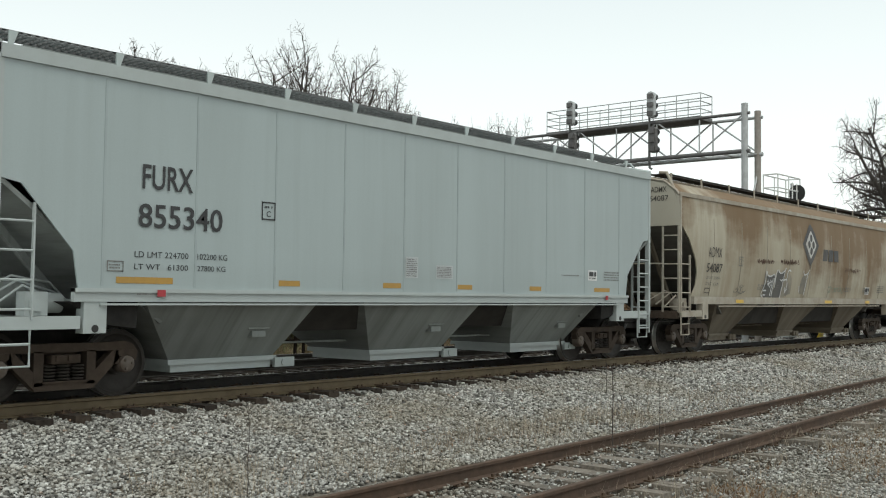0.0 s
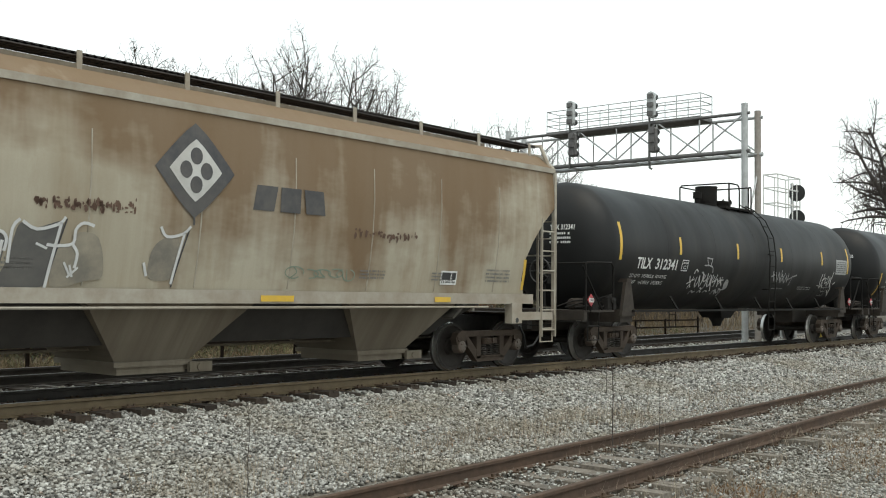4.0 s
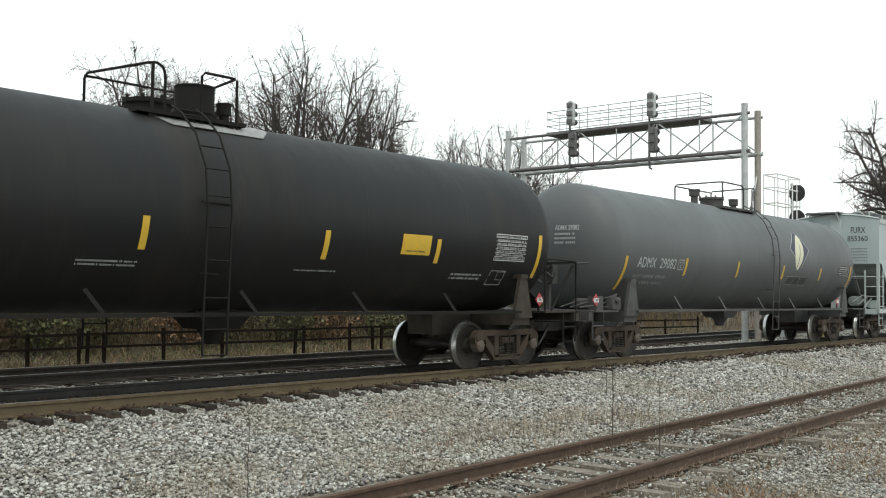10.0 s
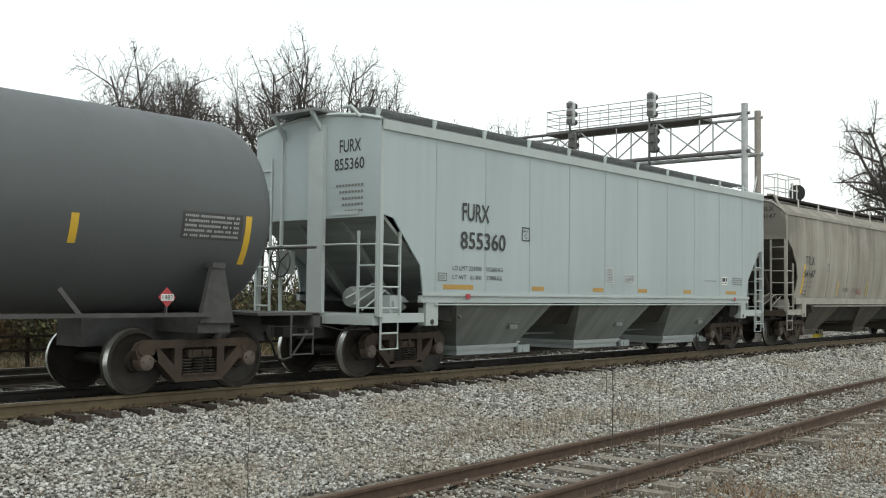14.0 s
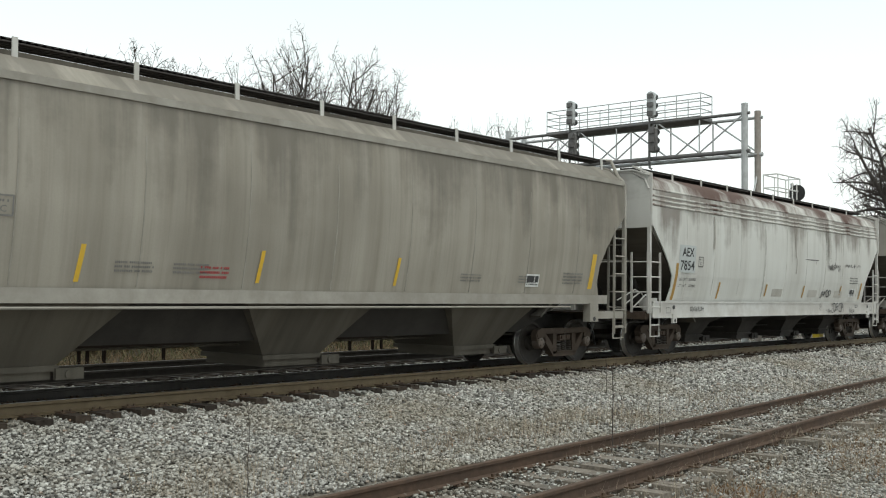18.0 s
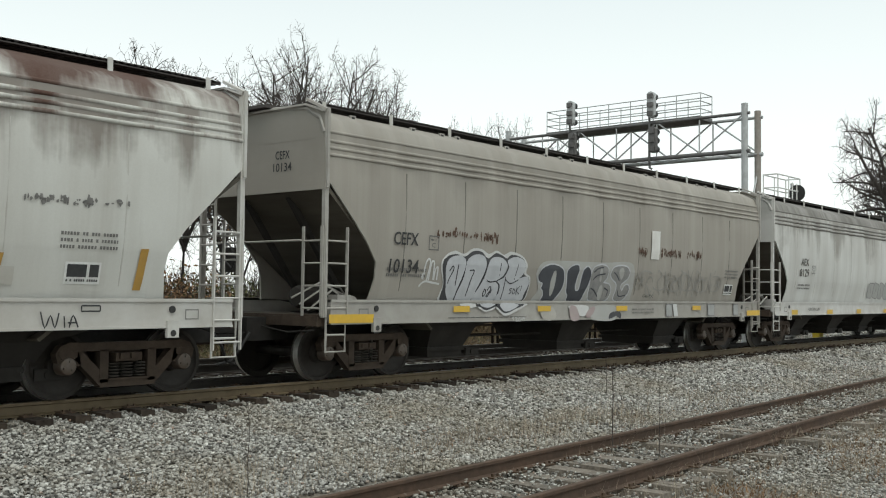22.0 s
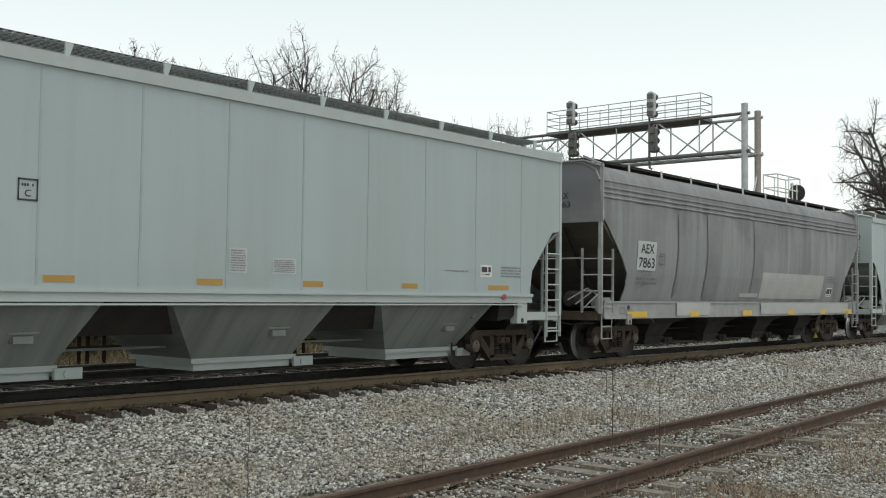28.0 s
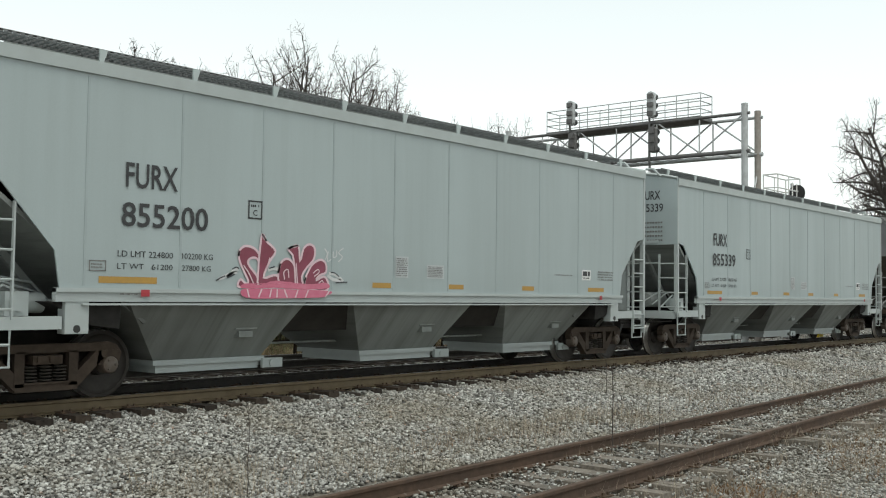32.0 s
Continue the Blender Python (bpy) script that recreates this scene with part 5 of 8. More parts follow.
def paint(car, line, material, surf, off=0.01, holes=(), name="graffiti", label=""):
    """A sprayed shape: a soft outline of (x, z), filled in narrow bands that follow the side."""
    def soft(pts):
        n, out = len(pts), []
        for i in range(n):
            a, b, c, d = (Vector(pts[(i + k) % n]) for k in (-1, 0, 1, 2))
            for u in (0.0, 0.25, 0.5, 0.75):
                out.append(0.5 * (2 * b + (c - a) * u + (2 * a - 5 * b + 4 * c - d) * u * u + (3 * b - a - 3 * c + d) * u ** 3))
        return out
    rings = [soft(line)] + [soft(q) for q in holes]

    def crossings(z):
        xs = []
        for ring in rings:
            for p, q in zip(ring, ring[1:] + ring[:1]):
                if (p.y <= z) != (q.y <= z):
                    xs.append(p.x + (q.x - p.x) * (z - p.y) / (q.y - p.y))
        return sorted(xs)
    z0, z1 = min(p.y for p in rings[0]), max(p.y for p in rings[0])
    n = max(6, int((z1 - z0) / 0.012))
    m = Mesh()
    for i in range(n):
        za, zb = z0 + (z1 - z0) * i / n, z0 + (z1 - z0) * (i + 1) / n
        mid = crossings((za + zb) / 2)
        lo, hi = crossings(za + 1e-4), crossings(zb - 1e-4)
        lo, hi = (c if len(c) == len(mid) else mid for c in (lo, hi))
        for k in range(0, len(mid) - 1, 2):
            m.grid([[(lo[k], surf(za) - off, za), (lo[k + 1], surf(za) - off, za)], [(hi[k], surf(zb) - off, zb), (hi[k + 1], surf(zb) - off, zb)]])
    me = bpy.data.meshes.new(name)
    me.from_pydata(m.v, [], m.f)
    bm = bmesh.new()
    bm.from_mesh(me)
    bmesh.ops.remove_doubles(bm, verts=bm.verts, dist=0.004)
    bm.to_mesh(me)
    bm.free()
    me.materials.append(material)
    return part(name, me, material, car, label)


def rim(car, line, material, surf, width, off):
    """A sprayed line round a shape."""
    scribble(car, [line + line[:2]], material, surf, width, off=off)


def smears(car, x0, x1, z0, z1, n, material, surf, seed):
    """Ragged flecks where old paint has lifted and rusted."""
    rnd, m = random.Random(seed), Mesh()
    for k in range(n):
        x, w = rnd.uniform(x0, x1), rnd.uniform(0.01, 0.045)
        z, hh = (z0 + z1) / 2 + rnd.gauss(0, 0.2) * (z1 - z0), (z1 - z0) * rnd.uniform(0.1, 0.55)
        poly = [(x + w * math.cos(a) * rnd.uniform(0.5, 1.2), z + hh * math.sin(a) * rnd.uniform(0.4, 1.0)) for a in [k2 * 1.0472 for k2 in range(6)]]
        m.add([(p, surf(q) - 0.007, q) for p, q in poly], [tuple(range(6))])
    return tagged(part("rust_smear", m, material, car), kind="stuff")


def tag_strokes(rnd, x0, x1, z0, z1, n):
    """Spiky hand-style letters, stroke by stroke, with a star at either end."""
    out, w = [], (x1 - x0) / n
    for k in range(n):
        a, hgt = x0 + w * k, z1 - z0
        lo, hi = z0 + rnd.uniform(-0.1, 0.12) * hgt, z1 + rnd.uniform(-0.25, 0.1) * hgt
        kind = rnd.randrange(4)
        if k in (0, n - 1):
            for t in (0.4, 1.45, 2.5):
                dx, dz = 0.42 * w * math.cos(t), 0.3 * hgt * math.sin(t)
                out.append([(a + w / 2 - dx, (z0 + z1) / 2 - dz), (a + w / 2 + dx, (z0 + z1) / 2 + dz)])
        elif kind == 0:
            out.append([(a + w * (0.1 + 0.75 * i / 10), lo + (hi - lo) * abs(math.cos(math.pi * i / 10)) ** 0.7) for i in range(11)])
        elif kind == 1:
            out.append([(a + 0.15 * w, lo), (a + 0.3 * w, hi)])
            out.append([(a + 0.3 * w, hi), (a + 0.6 * w, lo + 0.1 * hgt)])
            out.append([(a + 0.6 * w, lo), (a + 0.95 * w, hi + 0.1 * hgt)])
        elif kind == 2:
            out.append([(a + w * (0.5 + 0.4 * math.cos(0.5 + 5.2 * i / 10)), (lo + hi) / 2 + 0.42 * (hi - lo) * math.sin(0.5 + 5.2 * i / 10)) for i in range(11)])
            out.append([(a + 0.3 * w, (lo + hi) / 2), (a + 1.0 * w, lo - 0.12 * hgt)])
        else:
            out.append([(a + 0.2 * w, lo - 0.1 * hgt), (a + 0.35 * w, hi)])
            out.append([(a + 0.35 * w, hi), (a + 0.85 * w, hi - 0.2 * hgt), (a + 0.4 * w, (lo + hi) / 2), (a + 0.95 * w, lo)])
    return out


def loops(rnd, x0, x1, z0, z1, n):
    """Freehand looping strokes that fill a stretch of the side."""
    out = []
    for k in range(n):
        cx, cz = x0 + (x1 - x0) * (k + 0.5) / n, (z0 + z1) / 2 + rnd.uniform(-0.1, 0.1) * (z1 - z0)
        rx, rz = (x1 - x0) / n * rnd.uniform(0.35, 0.75), (z1 - z0) * rnd.uniform(0.25, 0.5)
        a0, turns = rnd.uniform(0, 6.28), rnd.uniform(3, 6.5)
        out.append([(cx + rx * math.cos(a0 + turns * i / 12), cz + rz * math.sin((a0 + turns * i / 12) * rnd.choice((1, 1, 1.02)))) for i in range(13)])
        if rnd.random() < 0.7:
            out.append([(cx + rnd.uniform(-rx, rx), cz - rz), (cx + rnd.uniform(-rx, rx) * 0.5, cz), (cx + rnd.uniform(-rx, rx), cz + rz)])
    return out

# ---- the train, from its front to its rear ----
P_PALE = coat("pale blue grey paint", (0.38, 0.435, 0.435), (0.24, 0.255, 0.245), 0.2, 0.5, 0.12, seed=1, streak_scale=1.2)
P_PALESEAM = plain("grimy seam", (0.30, 0.34, 0.34), (0.37, 0.42, 0.42), 0.6, 2, amount=1.0)
P_SEAMLINE = plain("dirty weld seam", (0.13, 0.12, 0.105), (0.24, 0.225, 0.2), 0.8, 2, amount=1.0)
P_PALETRIM = plain("pale grey trim", (0.41, 0.45, 0.44), (0.34, 0.35, 0.34), 0.55, 3, amount=0.4)
# pocket and end bay shade is mixed into this grimy pale grey
P_PALEUNDER = coat("grimy shaded pale grey hopper sheet", (0.28, 0.30, 0.285), (0.09, 0.088, 0.08), 0.55, 0.7, 0.6, seed=1.5)
P_TAN = coat("stained tan paint", (0.43, 0.39, 0.305), (0.25, 0.195, 0.125), 0.5, 0.75, 0.3, (0.24, 0.15, 0.075), 0.35, 2, 1.0, 0.0, runs=(4.05, 1.5, (0.16, 0.095, 0.045), 0.88, 0.62, 0.40))
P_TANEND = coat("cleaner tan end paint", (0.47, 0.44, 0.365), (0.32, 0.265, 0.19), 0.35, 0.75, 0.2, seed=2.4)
P_TANTRIM = plain("stained tan trim", (0.40, 0.37, 0.31), (0.22, 0.17, 0.12), 0.8, 3)
P_TANUNDER = coat("tan underside", (0.21, 0.18, 0.135), (0.09, 0.068, 0.045), 0.6, 0.8, 0.5, seed=3)
P_DRAB = coat("drab beige grey paint", (0.365, 0.335, 0.282), (0.145, 0.128, 0.10), 0.5, 0.75, 0.4, seed=4, streak_scale=1.9, runs=(4.1, 2.0, (0.13, 0.116, 0.095), 0.72, 1.5))
P_DRABTRIM = plain("drab grey trim", (0.35, 0.33, 0.29), (0.2, 0.18, 0.15), 0.8, 3)
# two darkened tones: pocket and bay shade in the colour, besides grime
P_DRABPOCKET = coat("grimy shaded drab hopper sheet", (0.125, 0.11, 0.086), (0.045, 0.039, 0.032), 0.5, 0.8, 0.5, seed=4.5)
P_BAY = coat("grimy shaded grey slope sheet", (0.15, 0.14, 0.12), (0.05, 0.045, 0.038), 0.5, 0.85, 0.5, seed=4.8)
# near-black tone that paints in the shade under the sills
P_DRABUNDER = plain("dark shaded hopper sheet", (0.038, 0.033, 0.028), (0.018, 0.016, 0.014), 0.9, 2)
P_WHITE = coat("dirty white paint", (0.62, 0.62, 0.585), (0.33, 0.30, 0.26), 0.4, 0.7, 0.2, seed=5, streak_scale=1.1, runs=(4.0, 2.5, (0.13, 0.10, 0.08), 0.75, 1.4))
P_WHITEROOF = coat("rust-stained white roof", (0.52, 0.515, 0.48), (0.25, 0.215, 0.18), 0.45, 0.8, 0.2, (0.10, 0.05, 0.035), 0.9, 5.5, 0.9, 0.0, runs=(4.5, 3.6, (0.075, 0.036, 0.026), 0.95, 0.9, 0.42))
P_GRIMEROOF = coat("grimy grey roof", (0.27, 0.26, 0.24), (0.10, 0.09, 0.08), 0.7, 0.8, 0.5, seed=5.7, shift=0.04)
P_WHITETRIM = plain("dirty white trim", (0.58, 0.575, 0.55), (0.36, 0.33, 0.29), 0.75, 2)
P_TAUPE = coat("warm grey paint", (0.365, 0.34, 0.30), (0.225, 0.20, 0.17), 0.3, 0.75, 0.25, seed=6, runs=(4.0, 2.9, (0.2, 0.185, 0.16), 0.45, 1.2))
P_TAUPETRIM = plain("warm grey trim", (0.40, 0.385, 0.355), (0.28, 0.26, 0.23), 0.75, 3)
P_LIGHT = coat("light grey paint", (0.64, 0.64, 0.615), (0.34, 0.315, 0.285), 0.4, 0.7, 0.3, seed=7, streak_scale=1.2, runs=(4.0, 2.4, (0.2, 0.18, 0.155), 0.68, 1.3))
P_LIGHTTRIM = plain("light grey trim", (0.60, 0.595, 0.575), (0.42, 0.39, 0.35), 0.7, 3)
P_STEEL = coat("streaked mid grey paint", (0.29, 0.295, 0.295), (0.13, 0.13, 0.135), 0.6, 0.65, 0.3, (0.24, 0.205, 0.175), 0.25, 8, 1.3, runs=(4.0, 2.2, (0.12, 0.12, 0.125), 0.6, 1.6))
P_STEELBAND = plain("dark run of grime on grey", (0.165, 0.168, 0.172), (0.235, 0.238, 0.24), 0.7, 1.2, amount=1.0)
P_STEELTRIM = plain("mid grey trim", (0.345, 0.345, 0.338), (0.19, 0.185, 0.18), 0.7, 3)
P_TANKBLACK = coat("black tank paint", (0.0095, 0.01, 0.0105), (0.017, 0.016, 0.015), 0.2, 0.5, 0.5, (0.026, 0.020, 0.014), 0.55, seed=9, gloss=0.28, streak_scale=0.5)
P_TANKGREY = coat("grey tank paint", (0.092, 0.097, 0.10), (0.066, 0.066, 0.066), 0.15, 0.5, 0.3, seed=10, gloss=0.4, streak_scale=0.5)
P_TANKTRIM = plain("grimy black steel", (0.010, 0.0095, 0.009), (0.022, 0.019, 0.016), 0.85, 5)
P_TANKTRIM.node_tree.nodes["Principled BSDF"].inputs["Specular IOR Level"].default_value = 0.2
P_TANKGREYTRIM = plain("grimy grey steel", (0.07, 0.068, 0.066), (0.036, 0.032, 0.028), 0.7, 5)
P_RUSTSADDLE = plain("brown dusty saddle", (0.045, 0.033, 0.024), (0.02, 0.017, 0.014), 0.85, 4)
P_CREAM = plain("cream emblem paint", (0.62, 0.60, 0.44), (0.5, 0.48, 0.36), 0.6, 6)
P_NAVY = plain("navy emblem paint", (0.032, 0.035, 0.062), (0.045, 0.045, 0.06), 0.6, 6)
P_SPRAYPINK = plain("pink spray paint", (0.52, 0.10, 0.18), (0.62, 0.25, 0.32), 0.6, 4)
P_SPRAYWHITE = plain("white spray paint", (0.62, 0.62, 0.61), (0.48, 0.48, 0.47), 0.6, 5)
P_SPRAYROSERED = plain("dark rose spray paint", (0.26, 0.055, 0.095), (0.16, 0.04, 0.05), 0.6, 4)
P_SPRAYBLUSH = plain("pale pink spray line", (0.72, 0.55, 0.58), (0.6, 0.4, 0.45), 0.6, 6)
P_SPRAYSILVER = plain("dull silver spray paint", (0.53, 0.54, 0.56), (0.40, 0.41, 0.43), 0.5, 5)
P_SPRAYHAZE = plain("thin overspray", (0.40, 0.40, 0.385), (0.35, 0.33, 0.30), 0.7, 3)
P_SPRAYBLUEBLACK = plain("blue black spray paint", (0.035, 0.037, 0.048), (0.08, 0.085, 0.095), 0.55, 4)
P_SPRAYFADED = plain("thin grey spray paint", (0.17, 0.17, 0.17), (0.30, 0.29, 0.275), 0.6, 6, amount=0.9)
P_SPRAYDARK = plain("worn charcoal spray paint", (0.075, 0.073, 0.072), (0.15, 0.14, 0.125), 0.65, 5)
P_SPRAYDUST = plain("rubbed grey spray paint", (0.17, 0.155, 0.13), (0.33, 0.29, 0.22), 0.7, 3, amount=0.9)
P_SPRAYTHIN = plain("thin white spray paint", (0.42, 0.42, 0.42), (0.22, 0.22, 0.22), 0.6, 5)
P_SPRAYBLACK = plain("black spray paint", (0.03, 0.03, 0.035), (0.08, 0.08, 0.085), 0.6, 4)
P_SPRAYGREY = plain("grey faded spray paint", (0.15, 0.145, 0.15), (0.22, 0.215, 0.22), 0.6, 3)
P_DARKEMBLEM = plain("dark emblem paint", (0.05, 0.05, 0.055), (0.13, 0.12, 0.11), 0.7, 6)
P_SPRAYROSE = plain("faded rose paint", (0.36, 0.27, 0.27), (0.42, 0.38, 0.36), 0.7, 5)
P_PAPER = plain("torn white sheet", (0.72, 0.71, 0.68), (0.55, 0.53, 0.5), 0.8, 3)
P_PATCHGREY = plain("repainted grey patch", (0.38, 0.385, 0.38), (0.30, 0.30, 0.29), 0.7, 4)
P_PATCHPALE = plain("pale repainted patch", (0.43, 0.43, 0.41), (0.34, 0.335, 0.32), 0.7, 2)
P_GRIMERUN = plain("dark grime run", (0.20, 0.18, 0.15), (0.42, 0.40, 0.36), 0.8, 3, amount=1.0)
P_PATCHDULL = plain("dull taupe patch", (0.36, 0.34, 0.30), (0.48, 0.46, 0.42), 0.75, 2.5, amount=0.9)
P_TAUPEDARK = plain("faint grey scrawl", (0.24, 0.225, 0.205), (0.32, 0.305, 0.28), 0.75, 2.5, amount=1.0)
P_SPRAYTEAL = plain("faded teal spray paint", (0.16, 0.22, 0.17), (0.25, 0.26, 0.2), 0.7, 4)
P_PATCHLIGHT = plain("light grey patch", (0.47, 0.50, 0.49), (0.42, 0.44, 0.43), 0.7, 4)
P_RUSTSTAIN = plain("dark rust stain", (0.09, 0.05, 0.035), (0.16, 0.10, 0.07), 0.85, 8)


def check_box(car, x0, x1, z0, z1, surf, ink):
    outline(car, x0, x1, z0, z1, 0.022, ink, surf, "stencil_box")
    lettering(car, "C", x0 + 0.09, z0 + 0.05, x1 - 0.09, z0 + (z1 - z0) * 0.5, ink, surf, 0.01)
    small_print(car, x0 + 0.05, x1 - 0.05, z0 + (z1 - z0) * 0.6, z1 - 0.04, 1, ink, surf, 3)


def test_square(car, x0, x1, z0, z1, surf):
    patch(car, x0, x1, z0, z1, M_INKWHITE, surf, "service_stencil")
    patch(car, x0 + 0.03, x0 + (x1 - x0) * 0.6, z0 + 0.09, z1 - 0.03, M_INK, surf, "service_stencil", 0.009)
    patch(car, x0 + (x1 - x0) * 0.68, x1 - 0.03, z0 + 0.09, z1 - 0.03, M_INK, surf, "service_stencil", 0.009)
    small_print(car, x0 + 0.03, x1 - 0.03, z0 + 0.02, z0 + 0.08, 1, M_INK, surf, 4, 0.01)


def pale_hopper(x, number, limit, light, extra="", dx=0.0):
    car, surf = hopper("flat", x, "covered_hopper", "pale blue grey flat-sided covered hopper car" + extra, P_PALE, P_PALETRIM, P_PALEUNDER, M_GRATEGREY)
    lettering(car, "FURX", -5.83 + dx, 2.79, -5.03 + dx, 3.12, M_INK, surf, 0.012, off=0.016)
    lettering(car, number, -5.88 + dx, 2.28, -4.52 + dx, 2.60, M_INK, surf, 0.012, off=0.016)
    lettering(car, "LD LMT " + limit, -5.92, 1.885, -5.08, 1.965, M_INK, surf)
    lettering(car, "102200 KG", -4.93, 1.885, -4.42, 1.965, M_INK, surf)
    lettering(car, "LT WT   " + light, -5.92, 1.725, -5.08, 1.80, M_INK, surf)
    lettering(car, "27800 KG", -4.93, 1.725, -4.45, 1.80, M_INK, surf)
    check_box(car, -3.81, -3.55, 2.51, 2.78, surf, M_INK)
    for a, b in ((-6.18, -5.32), (-3.46, -3.04), (-1.21, -0.77), (0.74, 1.16), (2.97, 3.37), (5.36, 6.0)):
        patch(car, a, b, 1.54, 1.625, M_MARKOLD, surf, "reflector")
    patch(car, -5.59, -5.46, 1.37, 1.46, M_RED, lambda z: -1.65, "red_mark")
    patch(car, 5.75, 5.86, 1.37, 1.46, M_RED, lambda z: -1.65, "red_mark")
    for a, b, c, d, n in ((-0.66, -0.34, 1.72, 2.08, 9), (0.14, 0.60, 1.72, 1.96, 7)):
        patch(car, a, b, c, d, M_PLACARD, surf, "data_panel")
        small_print(car, a + 0.02, b - 0.02, c + 0.02, d - 0.02, n, M_INKFADE, surf, 5, 0.009)
    outline(car, -6.32, -6.08, 1.69, 1.83, 0.015, M_INKFADE, surf, "data_panel")
    small_print(car, -6.29, -6.11, 1.72, 1.80, 2, M_INKFADE, surf, 6)
    small_print(car, 4.1, 4.75, 1.85, 1.9, 1, M_INKFADE, surf, 7)
    small_print(car, 5.75, 6.4, 1.78, 2.0, 4, M_INKFADE, surf, 8)
    small_print(car, -5.9, -5.62, 1.385, 1.42, 1, M_INKFADE, lambda z: -1.646, 9)
    test_square(car, 5.12, 5.46, 1.78, 2.0, surf)
    f = -7.8 - 0.012
    lettering(car, "FURX", 0.62, 3.86, 1.14, 4.08, M_INK, surf, 0.01, face=f)
    lettering(car, number, 0.5, 3.56, 1.22, 3.76, M_INK, surf, 0.01, face=f)
    m = Mesh()
    for r in range(5):
        xx = -1.2
        while xx < -0.6 - 0.05 * r:
            m.box(f - 0.008, f - 0.004, xx, xx + 0.05, 3.27 - 0.11 * r, 3.31 - 0.11 * r)
            xx += 0.075
    tagged(part("small_print", m, M_INKFADE, car), kind="stuff")
    part("brake_badge", Mesh().box(f - 0.01, f, -1.1, -0.4, 2.78, 2.85), P_PALETRIM, car)
    return car, surf


pale_hopper(14.01, "855340", "224700", "61300")


def curved_hopper(x, mark, number, lead, label, paint, trim, under, ink, extra_x, length=None):
    car, surf = hopper("curved", x, "covered_hopper", label, paint, trim, under, M_GRATEDARK, P_TANTRIM if paint is P_TAN else P_WHITETRIM, length=length)
    lettering(car, mark, -7.28 + extra_x, 2.50, -6.5 + extra_x, 2.76, ink, surf)
    lettering(car, number, -7.33 + extra_x, 2.10, -6.42 + extra_x, 2.34, ink, surf, 0.012)
    lettering(car, lead[0], -7.3 + extra_x, 1.93, -6.5 + extra_x, 2.0, M_INKFADE, surf)
    lettering(car, lead[1], -7.3 + extra_x, 1.77, -6.55 + extra_x, 1.84, M_INKFADE, surf)
    check_box(car, -5.43 + extra_x, -5.17 + extra_x, 2.31, 2.57, surf, M_INKFADE)
    test_square(car, 5.25, 5.7, 1.62, 1.87, surf)
    small_print(car, 6.55, 7.3, 1.68, 1.95, 4, M_INKFADE, surf, 11)
    outline(car, -7.3 + extra_x, -6.98 + extra_x, 1.56, 1.7, 0.02, ink, surf, "data_panel")
    for a in (-3.9, -3.0, 3.2, 5.0):
        small_print(car, a, a + 0.6, 1.68, 1.85, 3, M_INKFADE, surf, int(a * 10))
    f = -(length or 17.5) / 2 - 0.012
    lettering(car, mark, 0.78, 4.06, 1.22, 4.2, ink, surf, 0.01, face=f)
    lettering(car, number, 0.75, 3.84, 1.27, 3.98, ink, surf, 0.01, face=f)
    return car, surf


tan, surf = curved_hopper(32.11, "ADMX", "54087", ("LD LMT 223600", "LT WT   63200"), "rust-stained tan covered hopper car with a diamond emblem", P_TAN, P_TANTRIM, P_TANUNDER, M_INKBROWN, 0.1)
for a, b in ((-5.55, -5.08), (1.06, 1.7), (4.97, 5.4)):
    patch(tan, a, b, 1.31, 1.40, M_MARK, lambda z: -1.585, "reflector")
patch(tan, 7.72, 7.8, 1.55, 2.15, M_MARK, surf, "reflector")
# emblem: dark diamond, pale diamond, dark clover
em = Mesh()
for s, off in ((1.0, 0.010), (0.66, 0.014), (0.56, 0.018)):
    e = Mesh()
    cx, cz, hw, hh = -0.14, 3.12, 0.66 * s, 0.66 * s
    n = 10
    rows = []
    for i in range(n + 1):
        z = cz - hh + 2 * hh * i / n
        w = hw * max(0.0, 1 - abs(z - cz) / hh) ** 0.85 + 0.002
        rows.append([(cx - w, surf(z) - off, z), (cx + w, surf(z) - off, z)])
    e.grid(rows)
    part("emblem", e, P_DARKEMBLEM if s == 1.0 else P_WHITETRIM, tan, "grey diamond emblem")
for dx, dz in ((0, 0.2), (0, -0.2), (-0.17, 0), (0.17, 0)):
    lobe = Mesh()
    rows = []
    for i in range(9):
        z = 3.12 + dz + 0.12 * math.sin(-math.pi / 2 + math.pi * i / 8)
        w = 0.1 * math.cos(-math.pi / 2 + math.pi * i / 8) + 0.002
        rows.append([(-0.14 + dx - w, surf(z) - 0.022, z), (-0.14 + dx + w, surf(z) - 0.022, z)])
    part("emblem", lobe.grid(rows), P_DARKEMBLEM, tan, "grey lobe of the emblem")
patch(tan, -0.15, -0.12, 2.36, 2.52, P_DARKEMBLEM, surf, "emblem_stem", 0.008)
for k, a in enumerate((0.88, 1.4, 1.92)):
    patch(tan, a, a + 0.4, 2.65, 3.02, P_DARKEMBLEM, surf, "emblem_bar", 0.008, 0.06 * (1 - k))
paint(tan, [(-3.43, 1.72), (-3.31, 1.95), (-3.36, 2.08), (-3.09, 2.09), (-2.82, 2.13), (-2.79, 1.93), (-2.85, 1.51), (-2.85, 1.41), (-3.34, 1.4), (-3.43, 1.5)], P_SPRAYDARK, surf, 0.007)
paint(tan, [(-2.72, 1.84), (-2.62, 2.24), (-2.4, 2.2), (-2.07, 2.29), (-2.13, 1.99), (-2.2, 1.62), (-2.27, 1.48), (-2.81, 1.48)], P_SPRAYDARK, surf, 0.007)
